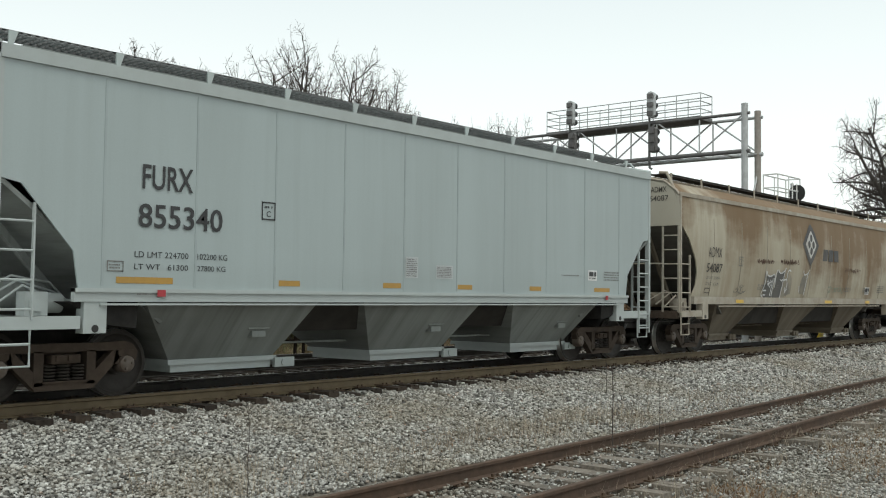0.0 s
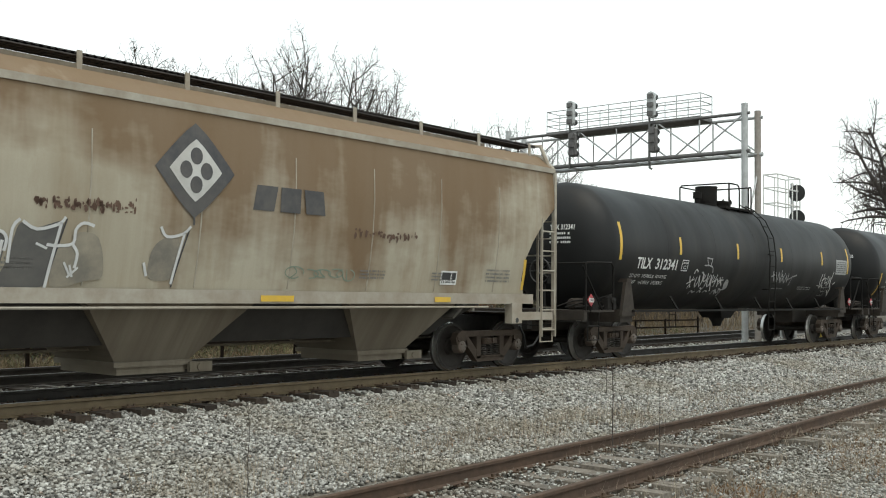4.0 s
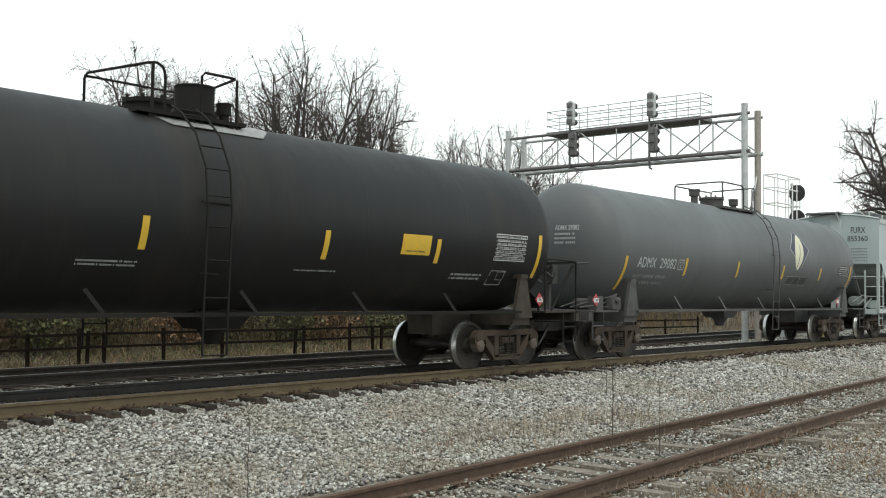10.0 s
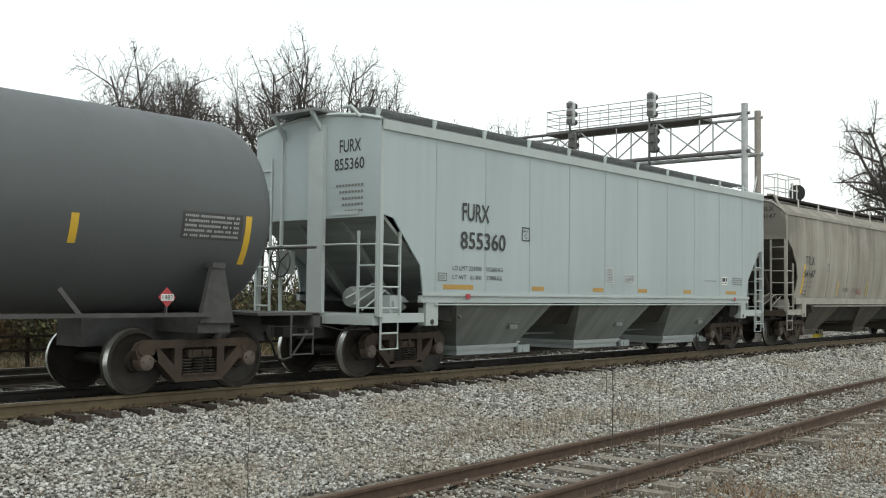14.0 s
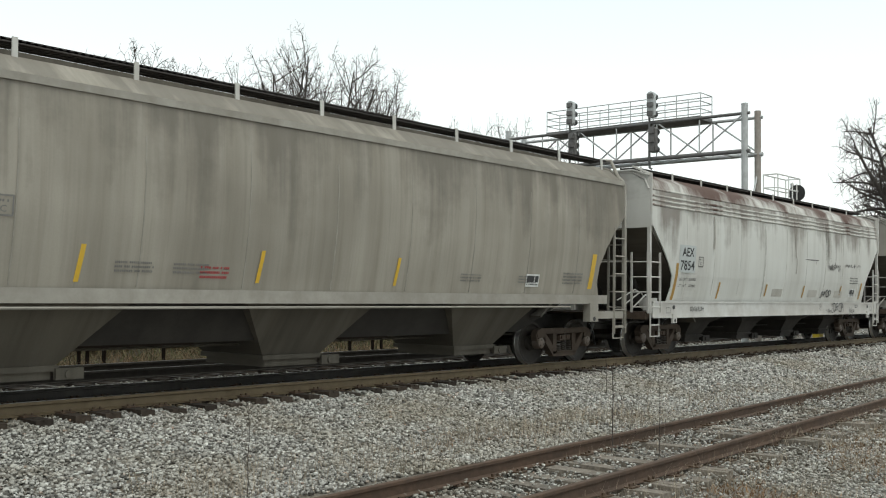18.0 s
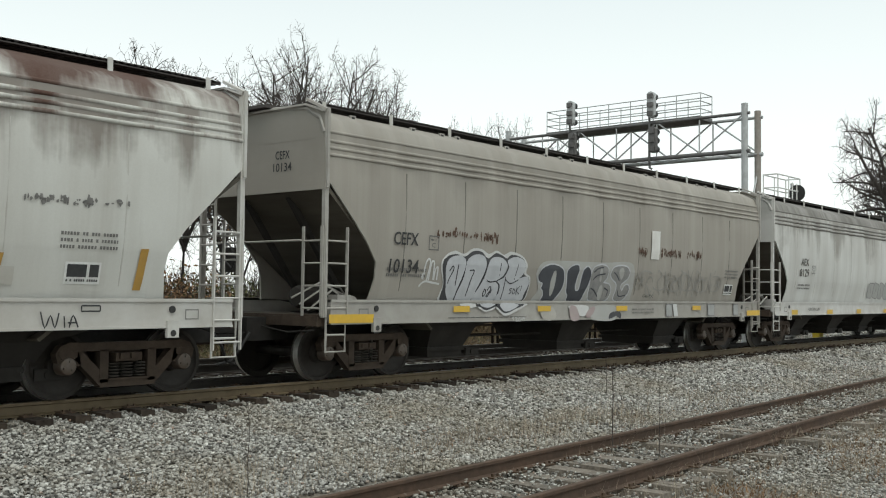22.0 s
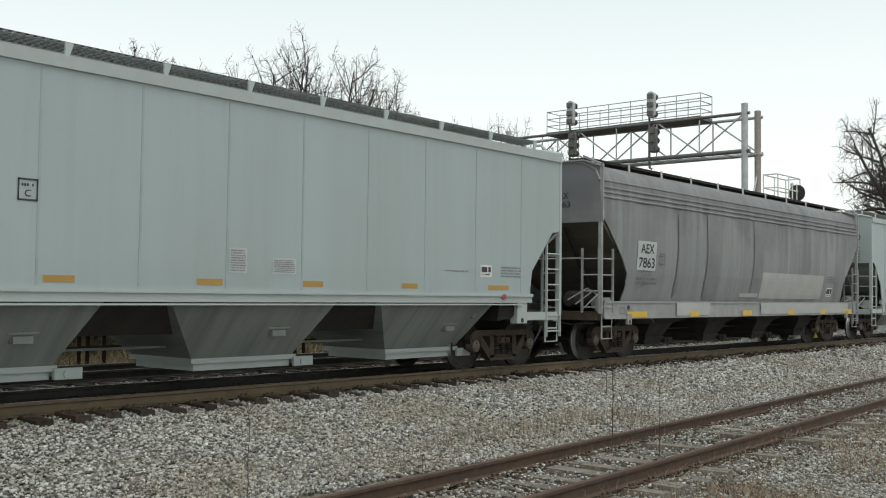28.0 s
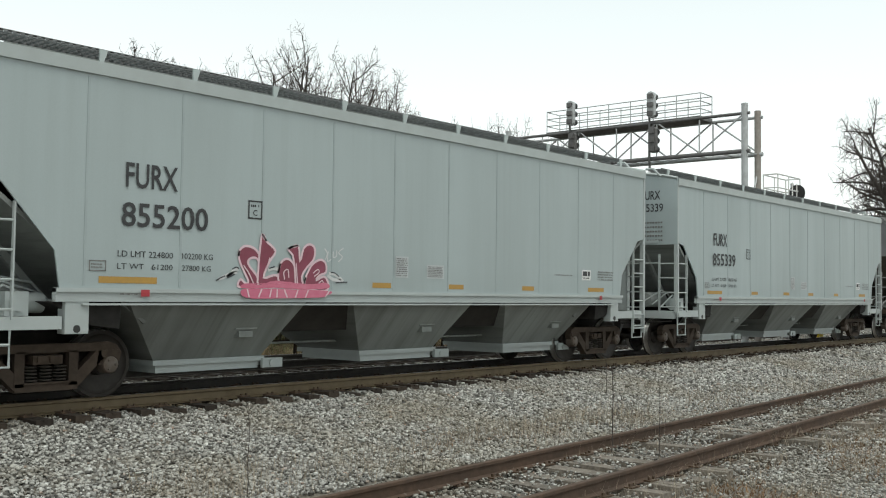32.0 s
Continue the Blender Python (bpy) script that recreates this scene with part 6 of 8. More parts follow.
paint(tan, [(-2.11, 1.99), (-1.91, 2), (-1.84, 2.17), (-1.56, 2.11), (-1.45, 1.63), (-1.7, 1.56), (-2.15, 1.48)], P_SPRAYDUST, surf, 0.007)
paint(tan, [(-0.77, 1.96), (-0.6, 2.15), (-0.35, 2.16), (-0.37, 1.65), (-0.76, 1.61)], P_SPRAYDUST, surf, 0.007)
scribble(tan, [[(-3.45, 2.23), (-3.42, 2.07), (-3.46, 1.82), (-3.56, 1.66), (-3.6, 1.55), (-3.47, 1.47), (-3.36, 1.4)], [(-3.38, 2.22), (-3.31, 2.11), (-3.09, 2.08), (-2.87, 2.14), (-2.77, 2.05), (-2.79, 1.9)], [(-2.91, 2.03), (-2.99, 1.51)], [(-2.82, 2.03), (-2.88, 1.51)], [(-2.62, 2.29), (-2.71, 2.17), (-2.73, 1.76)], [(-2.59, 2.27), (-2.4, 2.18), (-2.12, 2.26), (-2.04, 2.35)], [(-2.09, 2.28), (-2.17, 1.85), (-2.22, 1.52), (-2.24, 1.41)], [(-2.26, 2), (-2.11, 1.99), (-1.91, 2.03), (-1.89, 2.2), (-1.79, 2.29), (-1.64, 2.26)], [(-1.91, 2.01), (-1.84, 1.9), (-1.86, 1.72)], [(-3.52, 1.67), (-3.3, 1.67)], [(-3.49, 1.55), (-3.32, 1.54)]], P_SPRAYWHITE, surf, 0.04, off=0.014)
scribble(tan, [[(-0.66, 2.31), (-0.55, 2.18), (-0.3, 2.23), (-0.18, 2.34)], [(-0.27, 2.25), (-0.35, 1.9), (-0.41, 1.54)], [(-0.87, 1.82), (-0.81, 1.64)]], P_SPRAYWHITE, surf, 0.04, off=0.014)
scribble(tan, [[(-3.31, 1.95), (-3.08, 1.76)], [(-3.09, 1.99), (-3.17, 1.79)], [(-3.26, 1.86), (-2.98, 1.93)], [(-3.22, 1.98), (-3.26, 1.82)], [(-3.04, 1.96), (-3.02, 1.8)], [(-2.4, 2.01), (-2.25, 1.95)], [(-2.01, 1.79), (-1.91, 1.62)], [(-1.81, 1.73), (-1.95, 1.6)], [(-1.93, 1.76), (-1.88, 1.61)]], P_SPRAYWHITE, surf, 0.03, off=0.015)
scribble(tan, [[(-3.48, 2.18), (-3.5, 1.82), (-3.63, 1.53)], [(-0.19, 2.33), (-0.31, 1.9), (-0.4, 1.5)], [(-2.02, 2.33), (-2.11, 1.99), (-2.2, 1.62)]], P_SPRAYBLACK, surf, 0.02, off=0.012)
scribble(tan, [[(-5.44, 1.64), (-5.39, 1.58)], [(-5.25, 1.73), (-5.34, 1.65), (-5.32, 1.58), (-5.23, 1.63)], [(-5.25, 1.71), (-5.06, 1.57)], [(-5.07, 1.79), (-5.21, 1.57)], [(-5.01, 1.81), (-5.04, 1.57)], [(-5.01, 1.81), (-4.9, 1.77), (-5.01, 1.69), (-4.9, 1.57)], [(-4.83, 1.78), (-4.92, 1.75), (-4.88, 1.63), (-4.77, 1.62)], [(-5.02, 1.56), (-4.76, 1.61), (-4.65, 1.7)]], P_SPRAYDARK, surf, 0.016, off=0.01)
rnd = random.Random(5)
scribble(tan, loops(rnd, 1.65, 3.1, 1.65, 1.85, 5), P_SPRAYTEAL, surf, 0.02)
smears(tan, -4.11, -2.95, 2.43, 2.56, 60, P_RUSTSTAIN, surf, 21)
smears(tan, -2.5, -1.0, 2.44, 2.6, 70, P_RUSTSTAIN, surf, 22)
smears(tan, 3.0, 4.6, 2.35, 2.5, 40, P_RUSTSTAIN, surf, 23)


# ---- tank cars ----
TANK_R, TANK_Z = 1.5, 2.62


def tank_surf(z):
    d = max(-0.98, min(0.98, (z - TANK_Z) / TANK_R))
    return -TANK_R * math.sqrt(1 - d * d)


def tank_car(x, label, paint, trim, saddle, ladder_x, fit, group="tank cars", valves=False, rear_placard=7.5):
    car = thing("tank_car", label, "railway car", (x, TRACK_Y, 0), group)
    CARS.append((car, x))
    trucks(car, 14.1)
    prof = []
    hs, hd = 7.65, 0.74
    for i in range(9):
        a = math.pi / 2 * i / 8
        prof.append((TANK_R * math.sin(a), -hs - hd * math.cos(a)))
    body = Mesh().lathe(prof + [(TANK_R, -hs + 2 * hs * i / 12) for i in range(1, 12)] + [(r, -q) for r, q in reversed(prof)], 64, "x", (0.1, 0, TANK_Z))
    part("tank_shell", body, paint, car, smooth=40)
    for q in (-5.2, -2.6, 0.0, 2.6, 5.2):
        part("weld_seam", Mesh().lathe([(TANK_R - 0.002, q - 0.02), (TANK_R + 0.004, q), (TANK_R - 0.002, q + 0.02)], 64, "x", (0, 0, TANK_Z)), paint, car, smooth=40)
    for s in (-1, 1):
        y = s * 1.50
        part("side_rail", Mesh().beam((-6.9, y, 1.12), (6.9, y, 1.12), 0.07, 0.055), trim, car)
        for q in (-4.9, -2.4, 0.1, 2.4, 4.7):
            part("rail_strap", Mesh().beam((q + 0.2, y, 1.12), (q - 0.04, s * 1.4, 1.46), 0.06, 0.025, (0, 1, 0)), trim, car)
        e = s * 9.0
        part("stub_sill", Mesh().box(*sorted((s * 5.6, e)), -0.32, 0.32, 0.66, 1.06), saddle, car)
        part("end_sill", Mesh().box(*sorted((e - s * 0.18, e)), -1.5, 1.5, 0.92, 1.12), saddle, car)
        part("end_platform", Mesh().box(*sorted((e - s * 1.25, e - s * 0.02)), -1.5, 1.5, 1.10, 1.14), saddle, car)
        c = s * 7.05
        for y in (-1, 1):
            sd = Mesh().prism([(c - 0.3, 1.0), (c + 0.3, 1.0), (c + 0.1, 1.82), (c - 0.1, 1.82)], *sorted((y * 1.38, y * 1.46)))
            part("saddle_plate", sd, saddle, car)
            part("saddle_cap", Mesh().box(c - 0.11, c + 0.11, *sorted((y * 1.24, y * 1.48)), 1.78, 1.86), saddle, car)
        part("body_bolster", Mesh().box(c - 0.28, c + 0.28, -1.4, 1.4, 0.86, 1.14), saddle, car)
        # end railings
        for y in (-1.48, 1.48) if not valves else (1.48,):
            part("hand_rail", Mesh().tube([(e - s * 0.1, y, 1.12), (e - s * 0.1, y, 2.12), (e - s * 0.16, y, 2.18), (e - s * 1.15, y, 2.2), (e - s * 1.24, y, 2.1), (e - s * 1.24, y, 1.12)], 0.022, 7), trim, car, smooth=60)
        part("hand_rail", Mesh().tube([(e - s * 0.1, -1.48, 2.16), (e - s * 0.1, 1.48, 2.16)], 0.022, 7), trim, car)
        if not valves:
            part("platform_brace", Mesh().tube([(e - s * 0.1, -1.4, 2.1), (e - s * 0.9, -1.4, 1.14)], 0.025, 6), trim, car)
        stirrup(car, e - s * 0.15, e - s * 0.6, -1.5, 0.5, 1.1, trim)
        coupler(car, e - s * 0.15, s)
        part("cut_lever", Mesh().tube([(e + s * 0.02, -1.5, 0.9), (e + s * 0.06, -0.3, 0.88)], 0.014, 6), trim, car)
        # placard
        px = -8.75 if s < 0 else rear_placard
        k = 0.135
        part("placard", Mesh().prism([(px, 1.36 - k), (px + k, 1.36), (px, 1.36 + k), (px - k, 1.36)], -1.53, -1.51), M_RED, car, "red and white diamond placard")
        part("placard_post", Mesh().beam((px, -1.5, 1.1), (px, -1.5, 1.4), 0.05, 0.02, (1, 0, 0)), trim, car)
        patch(car, px - 0.1, px + 0.1, 1.315, 1.405, M_INKWHITE, lambda z: -1.53, "placard_panel")
        lettering(car, "1987", px - 0.085, 1.33, px + 0.085, 1.392, M_INK, lambda z: -1.538, 0.01)
    wheel = Mesh().lathe([(0.27, -0.015), (0.285, 0.0), (0.27, 0.015), (0.255, 0.0), (0.27, -0.015)], 24, "x", (-8.92, -0.3, 2.0))
    for k in range(5):
        a = 2 * math.pi * k / 5
        wheel.tube([(-8.92, -0.3, 2.0), (-8.92, -0.3 + 0.27 * math.cos(a), 2.0 + 0.27 * math.sin(a))], 0.014, 5)
    part("brake_wheel", wheel, M_BLACK, car)
    part("brake_stand", Mesh().box(-8.9, -8.7, -0.48, -0.12, 1.72, 2.2).beam((-8.8, -0.3, 1.1), (-8.8, -0.3, 1.75), 0.1, 0.1, (1, 0, 0)), trim, car)
    part("air_reservoir", Mesh().lathe([(0.0, -0.36), (0.11, -0.33), (0.13, -0.28), (0.13, 0.28), (0.11, 0.33), (0.0, 0.36)], 16, "x", (-7.95, -0.7, 1.27)), saddle, car, smooth=40)
    for k in range(3):
        part("air_pipe", Mesh().tube([(-8.9, -1.2 + 0.25 * k, 1.2), (-8.5, -1.3 + 0.2 * k, 1.24 + 0.05 * k), (-8.0, -1.35 + 0.1 * k, 1.2 + 0.08 * k), (-7.5, -1.3, 1.5), (-7.4, -1.35, 1.2)], 0.018, 6), trim, car, smooth=60)
    part("brake_valve", Mesh().box(-7.95, -7.6, -1.46, -1.3, 1.16, 1.42).lathe([(0.0, -1.52), (0.07, -1.5), (0.08, -1.3)], 12, "y", (-7.78, 0, 1.36)), trim, car)
    part("control_valve", Mesh().box(-8.5, -8.25, -1.4, -1.15, 1.14, 1.45), trim, car)
    part("bottom_outlet", Mesh().lathe([(0.0, 0.62), (0.12, 0.62), (0.16, 0.75), (0.3, 0.95), (0.45, 1.2)], 16, "z", (0.6, 0, 0)), trim, car, smooth=40)
    part("outlet_skid", Mesh().hull8([(0.3, -0.3, 0.86), (0.9, -0.3, 0.86), (0.9, 0.3, 0.86), (0.3, 0.3, 0.86)], [(0.0, -0.4, 1.16), (1.2, -0.4, 1.16), (1.2, 0.4, 1.16), (0.0, 0.4, 1.16)]), trim, car)
    # side ladder up the shell
    for s in (-1, 1):
        pts = [(s * 1.56, 0.55), (s * 1.57, 1.1), (s * 1.6, 1.9), (s * 1.62, 2.62), (s * 1.55, 3.2), (s * 1.3, 3.7), (s * 0.95, 4.02), (s * 0.7, 4.16)]
        l = Mesh()
        for q in (ladder_x - 0.21, ladder_x + 0.21):
            l.tube([(q, y, z) for y, z in pts], 0.017, 6)
        lad = part("ladder", l, trim, car, smooth=60)
        for k in range(11):
            u = k / 10 * (len(pts) - 1.4)
            i = int(u)
            y, z = (pts[i][j] + (pts[i + 1][j] - pts[i][j]) * (u - i) for j in (0, 1))
            part("rung", Mesh().tube([(ladder_x - 0.21, y, z), (ladder_x + 0.21, y, z)], 0.012, 6), trim, lad)
        for z in (1.7, 2.7):
            part("ladder_bracket", Mesh().beam((ladder_x - 0.3, s * 1.62, z), (ladder_x + 0.3, tank_surf(z) * -s, z), 0.05, 0.02), trim, car)
    # platform, rails and fittings on top: front and rear corners of the rails, near and far side, and what stands between
    F = fit
    top, rz = TANK_Z + TANK_R, 4.74
    base = Mesh().box(F["base"][0], F["base"][1], -0.74, -0.5, 4.0, 4.06).box(F["base"][0] + 0.1, F["base"][1] - 0.1, 0.5, 0.74, 4.0, 4.06)
    part("top_platform", base, trim, car)
    for q in (F["base"][0] + 0.25, sum(F["base"]) / 2, F["base"][1] - 0.25):
        for y in (-0.68, 0.68):
            part("platform_support", Mesh().box(q - 0.05, q + 0.05, y - 0.03, y + 0.03, 3.88, 4.01), trim, car)
    a0, a1, b0, b1, g0, g1 = F["rails"]
    part("top_rail", Mesh().tube([(b0, 0.7, 4.0), (b0, 0.7, rz - 0.1), (b0 + 0.02, 0.66, rz - 0.02), (a0 - 0.02, -0.6, rz), (a0 + 0.03, -0.7, rz), (a1 - 0.14, -0.7, rz), (a1 - 0.04, -0.7, rz - 0.05), (a1, -0.7, rz - 0.16), (a1, -0.7, 4.0)], 0.022, 7), trim, car, smooth=60)
    part("rail_post", Mesh().tube([(a0, -0.7, 4.0), (a0, -0.7, rz)], 0.026, 7), trim, car)
    part("top_rail", Mesh().tube([(b1, 0.7, 4.0), (b1, 0.7, rz - 0.1), (b1, 0.66, rz - 0.02), (g1, -0.62, rz), (g1, -0.7, rz - 0.02), (g1, -0.7, 3.9)], 0.022, 7), trim, car, smooth=60)
    part("ladder_grab", Mesh().tube([(g0, -0.7, 3.95), (g0, -0.7, rz - 0.06), (g0 + 0.06, -0.7, rz), (g1 - 0.04, -0.7, rz)], 0.022, 7), trim, car, smooth=60)
    for y in (0.7,):
        part("top_rail", Mesh().tube([(b0, y, rz - 0.06), (b1, y, rz - 0.06)], 0.02, 6), trim, car)
    for x0, r0, z1 in F["drum"]:
        dr = part("manway", Mesh().lathe([(r0 * 0.94, top - 0.12), (r0 * 0.94, top + 0.1), (r0, top + 0.1), (r0, z1 - 0.03), (r0 + 0.012, z1 - 0.03), (r0 + 0.012, z1), (0.0, z1 + 0.015)], 28, "z", (x0, 0, 0)), trim, car, smooth=35)
        part("hinge", Mesh().box(x0 + r0, x0 + r0 + 0.09, -0.06, 0.06, top + 0.08, top + 0.2), trim, dr)
    for x0, r0, z1 in F["low"]:
        lo = part("valve_plate", Mesh().lathe([(r0, top - 0.12), (r0, z1 - 0.1), (r0 + 0.04, z1 - 0.09), (r0 + 0.04, z1 - 0.03), (r0 * 0.6, z1), (0.0, z1 + 0.01)], 26, "z", (x0, 0, 0)), trim, car, smooth=35)
        for k in range(8):
            a = 2 * math.pi * k / 8
            part("bolt", Mesh().lathe([(0.0, z1 + 0.03), (0.028, z1 + 0.02), (0.028, z1 - 0.1)], 8, "z", (x0 + (r0 + 0.02) * math.cos(a), (r0 + 0.02) * math.sin(a), 0)), trim, lo)
    for x0, r0, z1 in F["valve"]:
        part("vent_valve", Mesh().lathe([(r0 * 0.66, top - 0.1), (r0 * 0.66, z1 - 0.2), (r0, z1 - 0.19), (r0, z1 - 0.03), (r0 * 1.1, z1 - 0.03), (r0 * 1.1, z1), (0.0, z1 + 0.02)], 18, "z", (x0, 0, 0)), trim, car, smooth=35)
    if F["pad"]:
        q0, q1 = F["pad"]
        rows = []
        for i in range(13):
            a = radians(-36 + 6 * i)
            c = 0.35 * max(0.0, (abs(a) - radians(22)) / radians(14))
            rows.append([(q0 + c, (TANK_R + 0.014) * math.sin(a), TANK_Z + (TANK_R + 0.014) * math.cos(a)), (q1 - c, (TANK_R + 0.014) * math.sin(a), TANK_Z + (TANK_R + 0.014) * math.cos(a))])
        part("saddle_pad", Mesh().grid(rows), M_GRATE, car, "pale dusty reinforcing pad")
    return car


tk = tank_car(51.07, "black tank car with white lettering and silver graffiti", P_TANKBLACK, P_TANKTRIM, P_RUSTSADDLE, 0.85,
              dict(base=(-0.35, 1.58), rails=(-0.07, 0.63, -0.35, 1.3, 1.26, 1.45), drum=((-0.08, 0.31, 4.67),), low=((0.78, 0.33, 4.32),), valve=((-0.65, 0.12, 4.47),), pad=None))
lettering(tk, "TILX", -6.65, 2.11, -5.95, 2.37, M_INKWHITE, tank_surf, 0.025)
lettering(tk, "312341", -5.75, 2.11, -4.68, 2.37, M_INKWHITE, tank_surf, 0.025)
lettering(tk, "LD LMT  193700LB  90100KG", -6.8, 1.90, -5.05, 1.98, M_INKWHITE, tank_surf)
lettering(tk, "LT WT    64300LB  29200KG", -6.85, 1.75, -5.1, 1.83, M_INKWHITE, tank_surf)
check_box(tk, -4.43, -4.1, 2.1, 2.38, tank_surf, M_INKWHITE)
for a, z0, z1 in ((-7.5, 2.28, 3.14), (-4.63, 2.5, 2.93), (-1.3, 2.5, 2.92), (1.72, 2.52, 2.92), (5.0, 2.52, 2.94), (7.4, 2.3, 3.14)):
    patch(tk, a, a + 0.11, z0, z1, M_MARK, tank_surf, "reflector", 0.006)
scribble(tk, [[(-3.82, 1.79), (-3.5, 1.92)], [(-3.81, 1.98), (-3.51, 1.7)], [(-3.59, 1.97), (-3.64, 1.68)], [(-2.13, 1.88), (-1.82, 1.93)], [(-2.1, 1.99), (-1.79, 1.78)], [(-1.93, 2), (-1.99, 1.78)], [(-3.65, 2.05), (-3.58, 2.16), (-3.45, 2.1)], [(-3.43, 1.98), (-3.38, 1.82), (-3.25, 1.72), (-3.24, 1.83), (-3.3, 2.02), (-3.17, 1.85), (-3.03, 1.73), (-3.05, 1.91), (-3.14, 2.07), (-3.22, 2.09)], [(-3.06, 2.07), (-3, 1.87)], [(-2.97, 2.04), (-2.96, 1.87), (-2.82, 1.92), (-2.86, 2.08), (-2.76, 1.8), (-2.79, 1.67), (-2.93, 1.71)], [(-2.72, 2.05), (-2.73, 1.88), (-2.59, 1.74), (-2.53, 1.8), (-2.64, 2.05), (-2.48, 1.76)]], P_SPRAYWHITE, tank_surf, 0.034, off=0.01)
scribble(tk, [[(-2.53, 2.05), (-2.5, 1.85), (-2.24, 1.62)], [(-2.41, 2.02), (-2.42, 1.85), (-2.28, 1.9), (-2.23, 1.73)], [(-2.29, 2.06), (-2.29, 1.87), (-2.19, 1.94), (-1.99, 1.73)]], P_SPRAYWHITE, tank_surf, 0.034, off=0.01)
scribble(tk, [[(-3.1, 2.49), (-2.99, 2.28)], [(-2.79, 2.47), (-2.83, 2.26)], [(-3.07, 2.47), (-2.79, 2.45)], [(-3.2, 2.27), (-2.94, 2.28), (-2.7, 2.23), (-2.63, 2.09)], [(-3.33, 1.54), (-3.29, 1.62), (-3.15, 1.58), (-3.08, 1.62)], [(-2.89, 1.57), (-2.84, 1.63), (-2.7, 1.58)], [(-2.58, 1.57), (-2.52, 1.63), (-2.36, 1.6)], [(-1.65, 1.78), (-1.64, 1.92), (-1.48, 1.88), (-1.4, 1.73), (-1.53, 1.66)], [(-2.06, 1.54), (-2.01, 1.65), (-1.81, 1.54)], [(-1.97, 1.67), (-1.74, 1.57), (-1.76, 1.7)], [(-1.82, 1.69), (-1.62, 1.65), (-1.6, 1.5)], [(-1.64, 1.65), (-1.37, 1.73)]], P_SPRAYTHIN, tank_surf, 0.034, off=0.01)
paint(tk, [(-1.64, 1.78), (-1.62, 1.89), (-1.49, 1.87), (-1.41, 1.73), (-1.53, 1.67)], P_SPRAYTHIN, tank_surf, 0.009)
scribble(tk, [[(1.24, 2.08), (1.51, 2.16)], [(1.29, 2.23), (1.53, 1.96)], [(1.49, 2.21), (1.75, 1.92), (1.72, 2.22), (1.98, 1.93), (1.9, 2.28)], [(2.04, 1.9), (2.21, 2.19)], [(1.97, 2.18), (2.32, 1.91), (2.32, 2.14), (2.51, 1.94), (2.46, 2.2)], [(2.58, 2.02), (2.76, 2.08), (2.75, 1.84)], [(2.75, 2.1), (3.12, 2.16)]], P_SPRAYTHIN, tank_surf, 0.04, off=0.01)
scribble(tk, [[(5.23, 2.25), (5.21, 1.98), (5.4, 1.81), (5.39, 1.99)], [(5.42, 2.26), (5.45, 1.95), (5.62, 1.81)], [(5.31, 2.03), (5.59, 2.13)], [(5.65, 2.13), (5.64, 1.95), (5.81, 2)], [(5.8, 2.19), (5.91, 1.87)], [(5.91, 2.24), (5.98, 1.92), (6.04, 2.15), (6.24, 1.83)], [(6.19, 2.34), (6.1, 2.01), (6.34, 1.83), (6.59, 1.55)], [(6.24, 1.74), (6.54, 1.6)], [(5.11, 1.87), (5.22, 1.89)], [(6.39, 1.93), (6.56, 2)]], P_SPRAYWHITE, tank_surf, 0.035, off=0.01)
scribble(tk, [[(5.68, 1.82), (6.11, 1.83)], [(6.11, 1.83), (6.16, 1.57)], [(6.16, 1.57), (5.7, 1.56)], [(5.7, 1.56), (5.68, 1.82)], [(5.71, 1.69), (6.11, 1.69)], [(5.88, 1.81), (5.92, 1.57)]], P_PATCHGREY, tank_surf, 0.014, off=0.009)
patch(tk, 6.35, 7.35, 2.26, 2.74, P_PATCHGREY, tank_surf, "data_panel")
small_print(tk, 6.4, 7.3, 2.3, 2.7, 6, M_INK, tank_surf, 31, 0.009)
small_print(tk, 3.6, 4.7, 1.72, 1.84, 2, P_PATCHGREY, tank_surf, 32)
small_print(tk, 1.6, 2.5, 1.72, 1.77, 1, P_PATCHGREY, tank_surf, 33)


def head_print(car, mark, ink):
    """Lettering on the front head, read from the far to the near side."""
    def place(me):
        co = np.empty(len(me.vertices) * 3, np.float32)
        me.vertices.foreach_get("co", co)
        co = co.reshape(-1, 3)
        for p in co:
            y, dz = -0.12 - (p[0] + 8.2), p[2] - TANK_Z
            rr = min(0.98, math.hypot(y, dz) / TANK_R)
            p[0], p[1] = -7.55 - 0.74 * math.sqrt(1 - rr * rr) - 0.012, y
        me.vertices.foreach_set("co", co.ravel())
        me.update()
    a = lettering(car, mark, -8.2, 2.95, -7.6, 3.07, ink, tank_surf, 0.02, split=0)
    b = small_print(car, -8.2, -7.68, 2.62, 2.92, 3, ink, tank_surf, 41)
    for o in (a, b):
        place(o.data)


head_print(tk, "TILX 312341", M_INKWHITE)

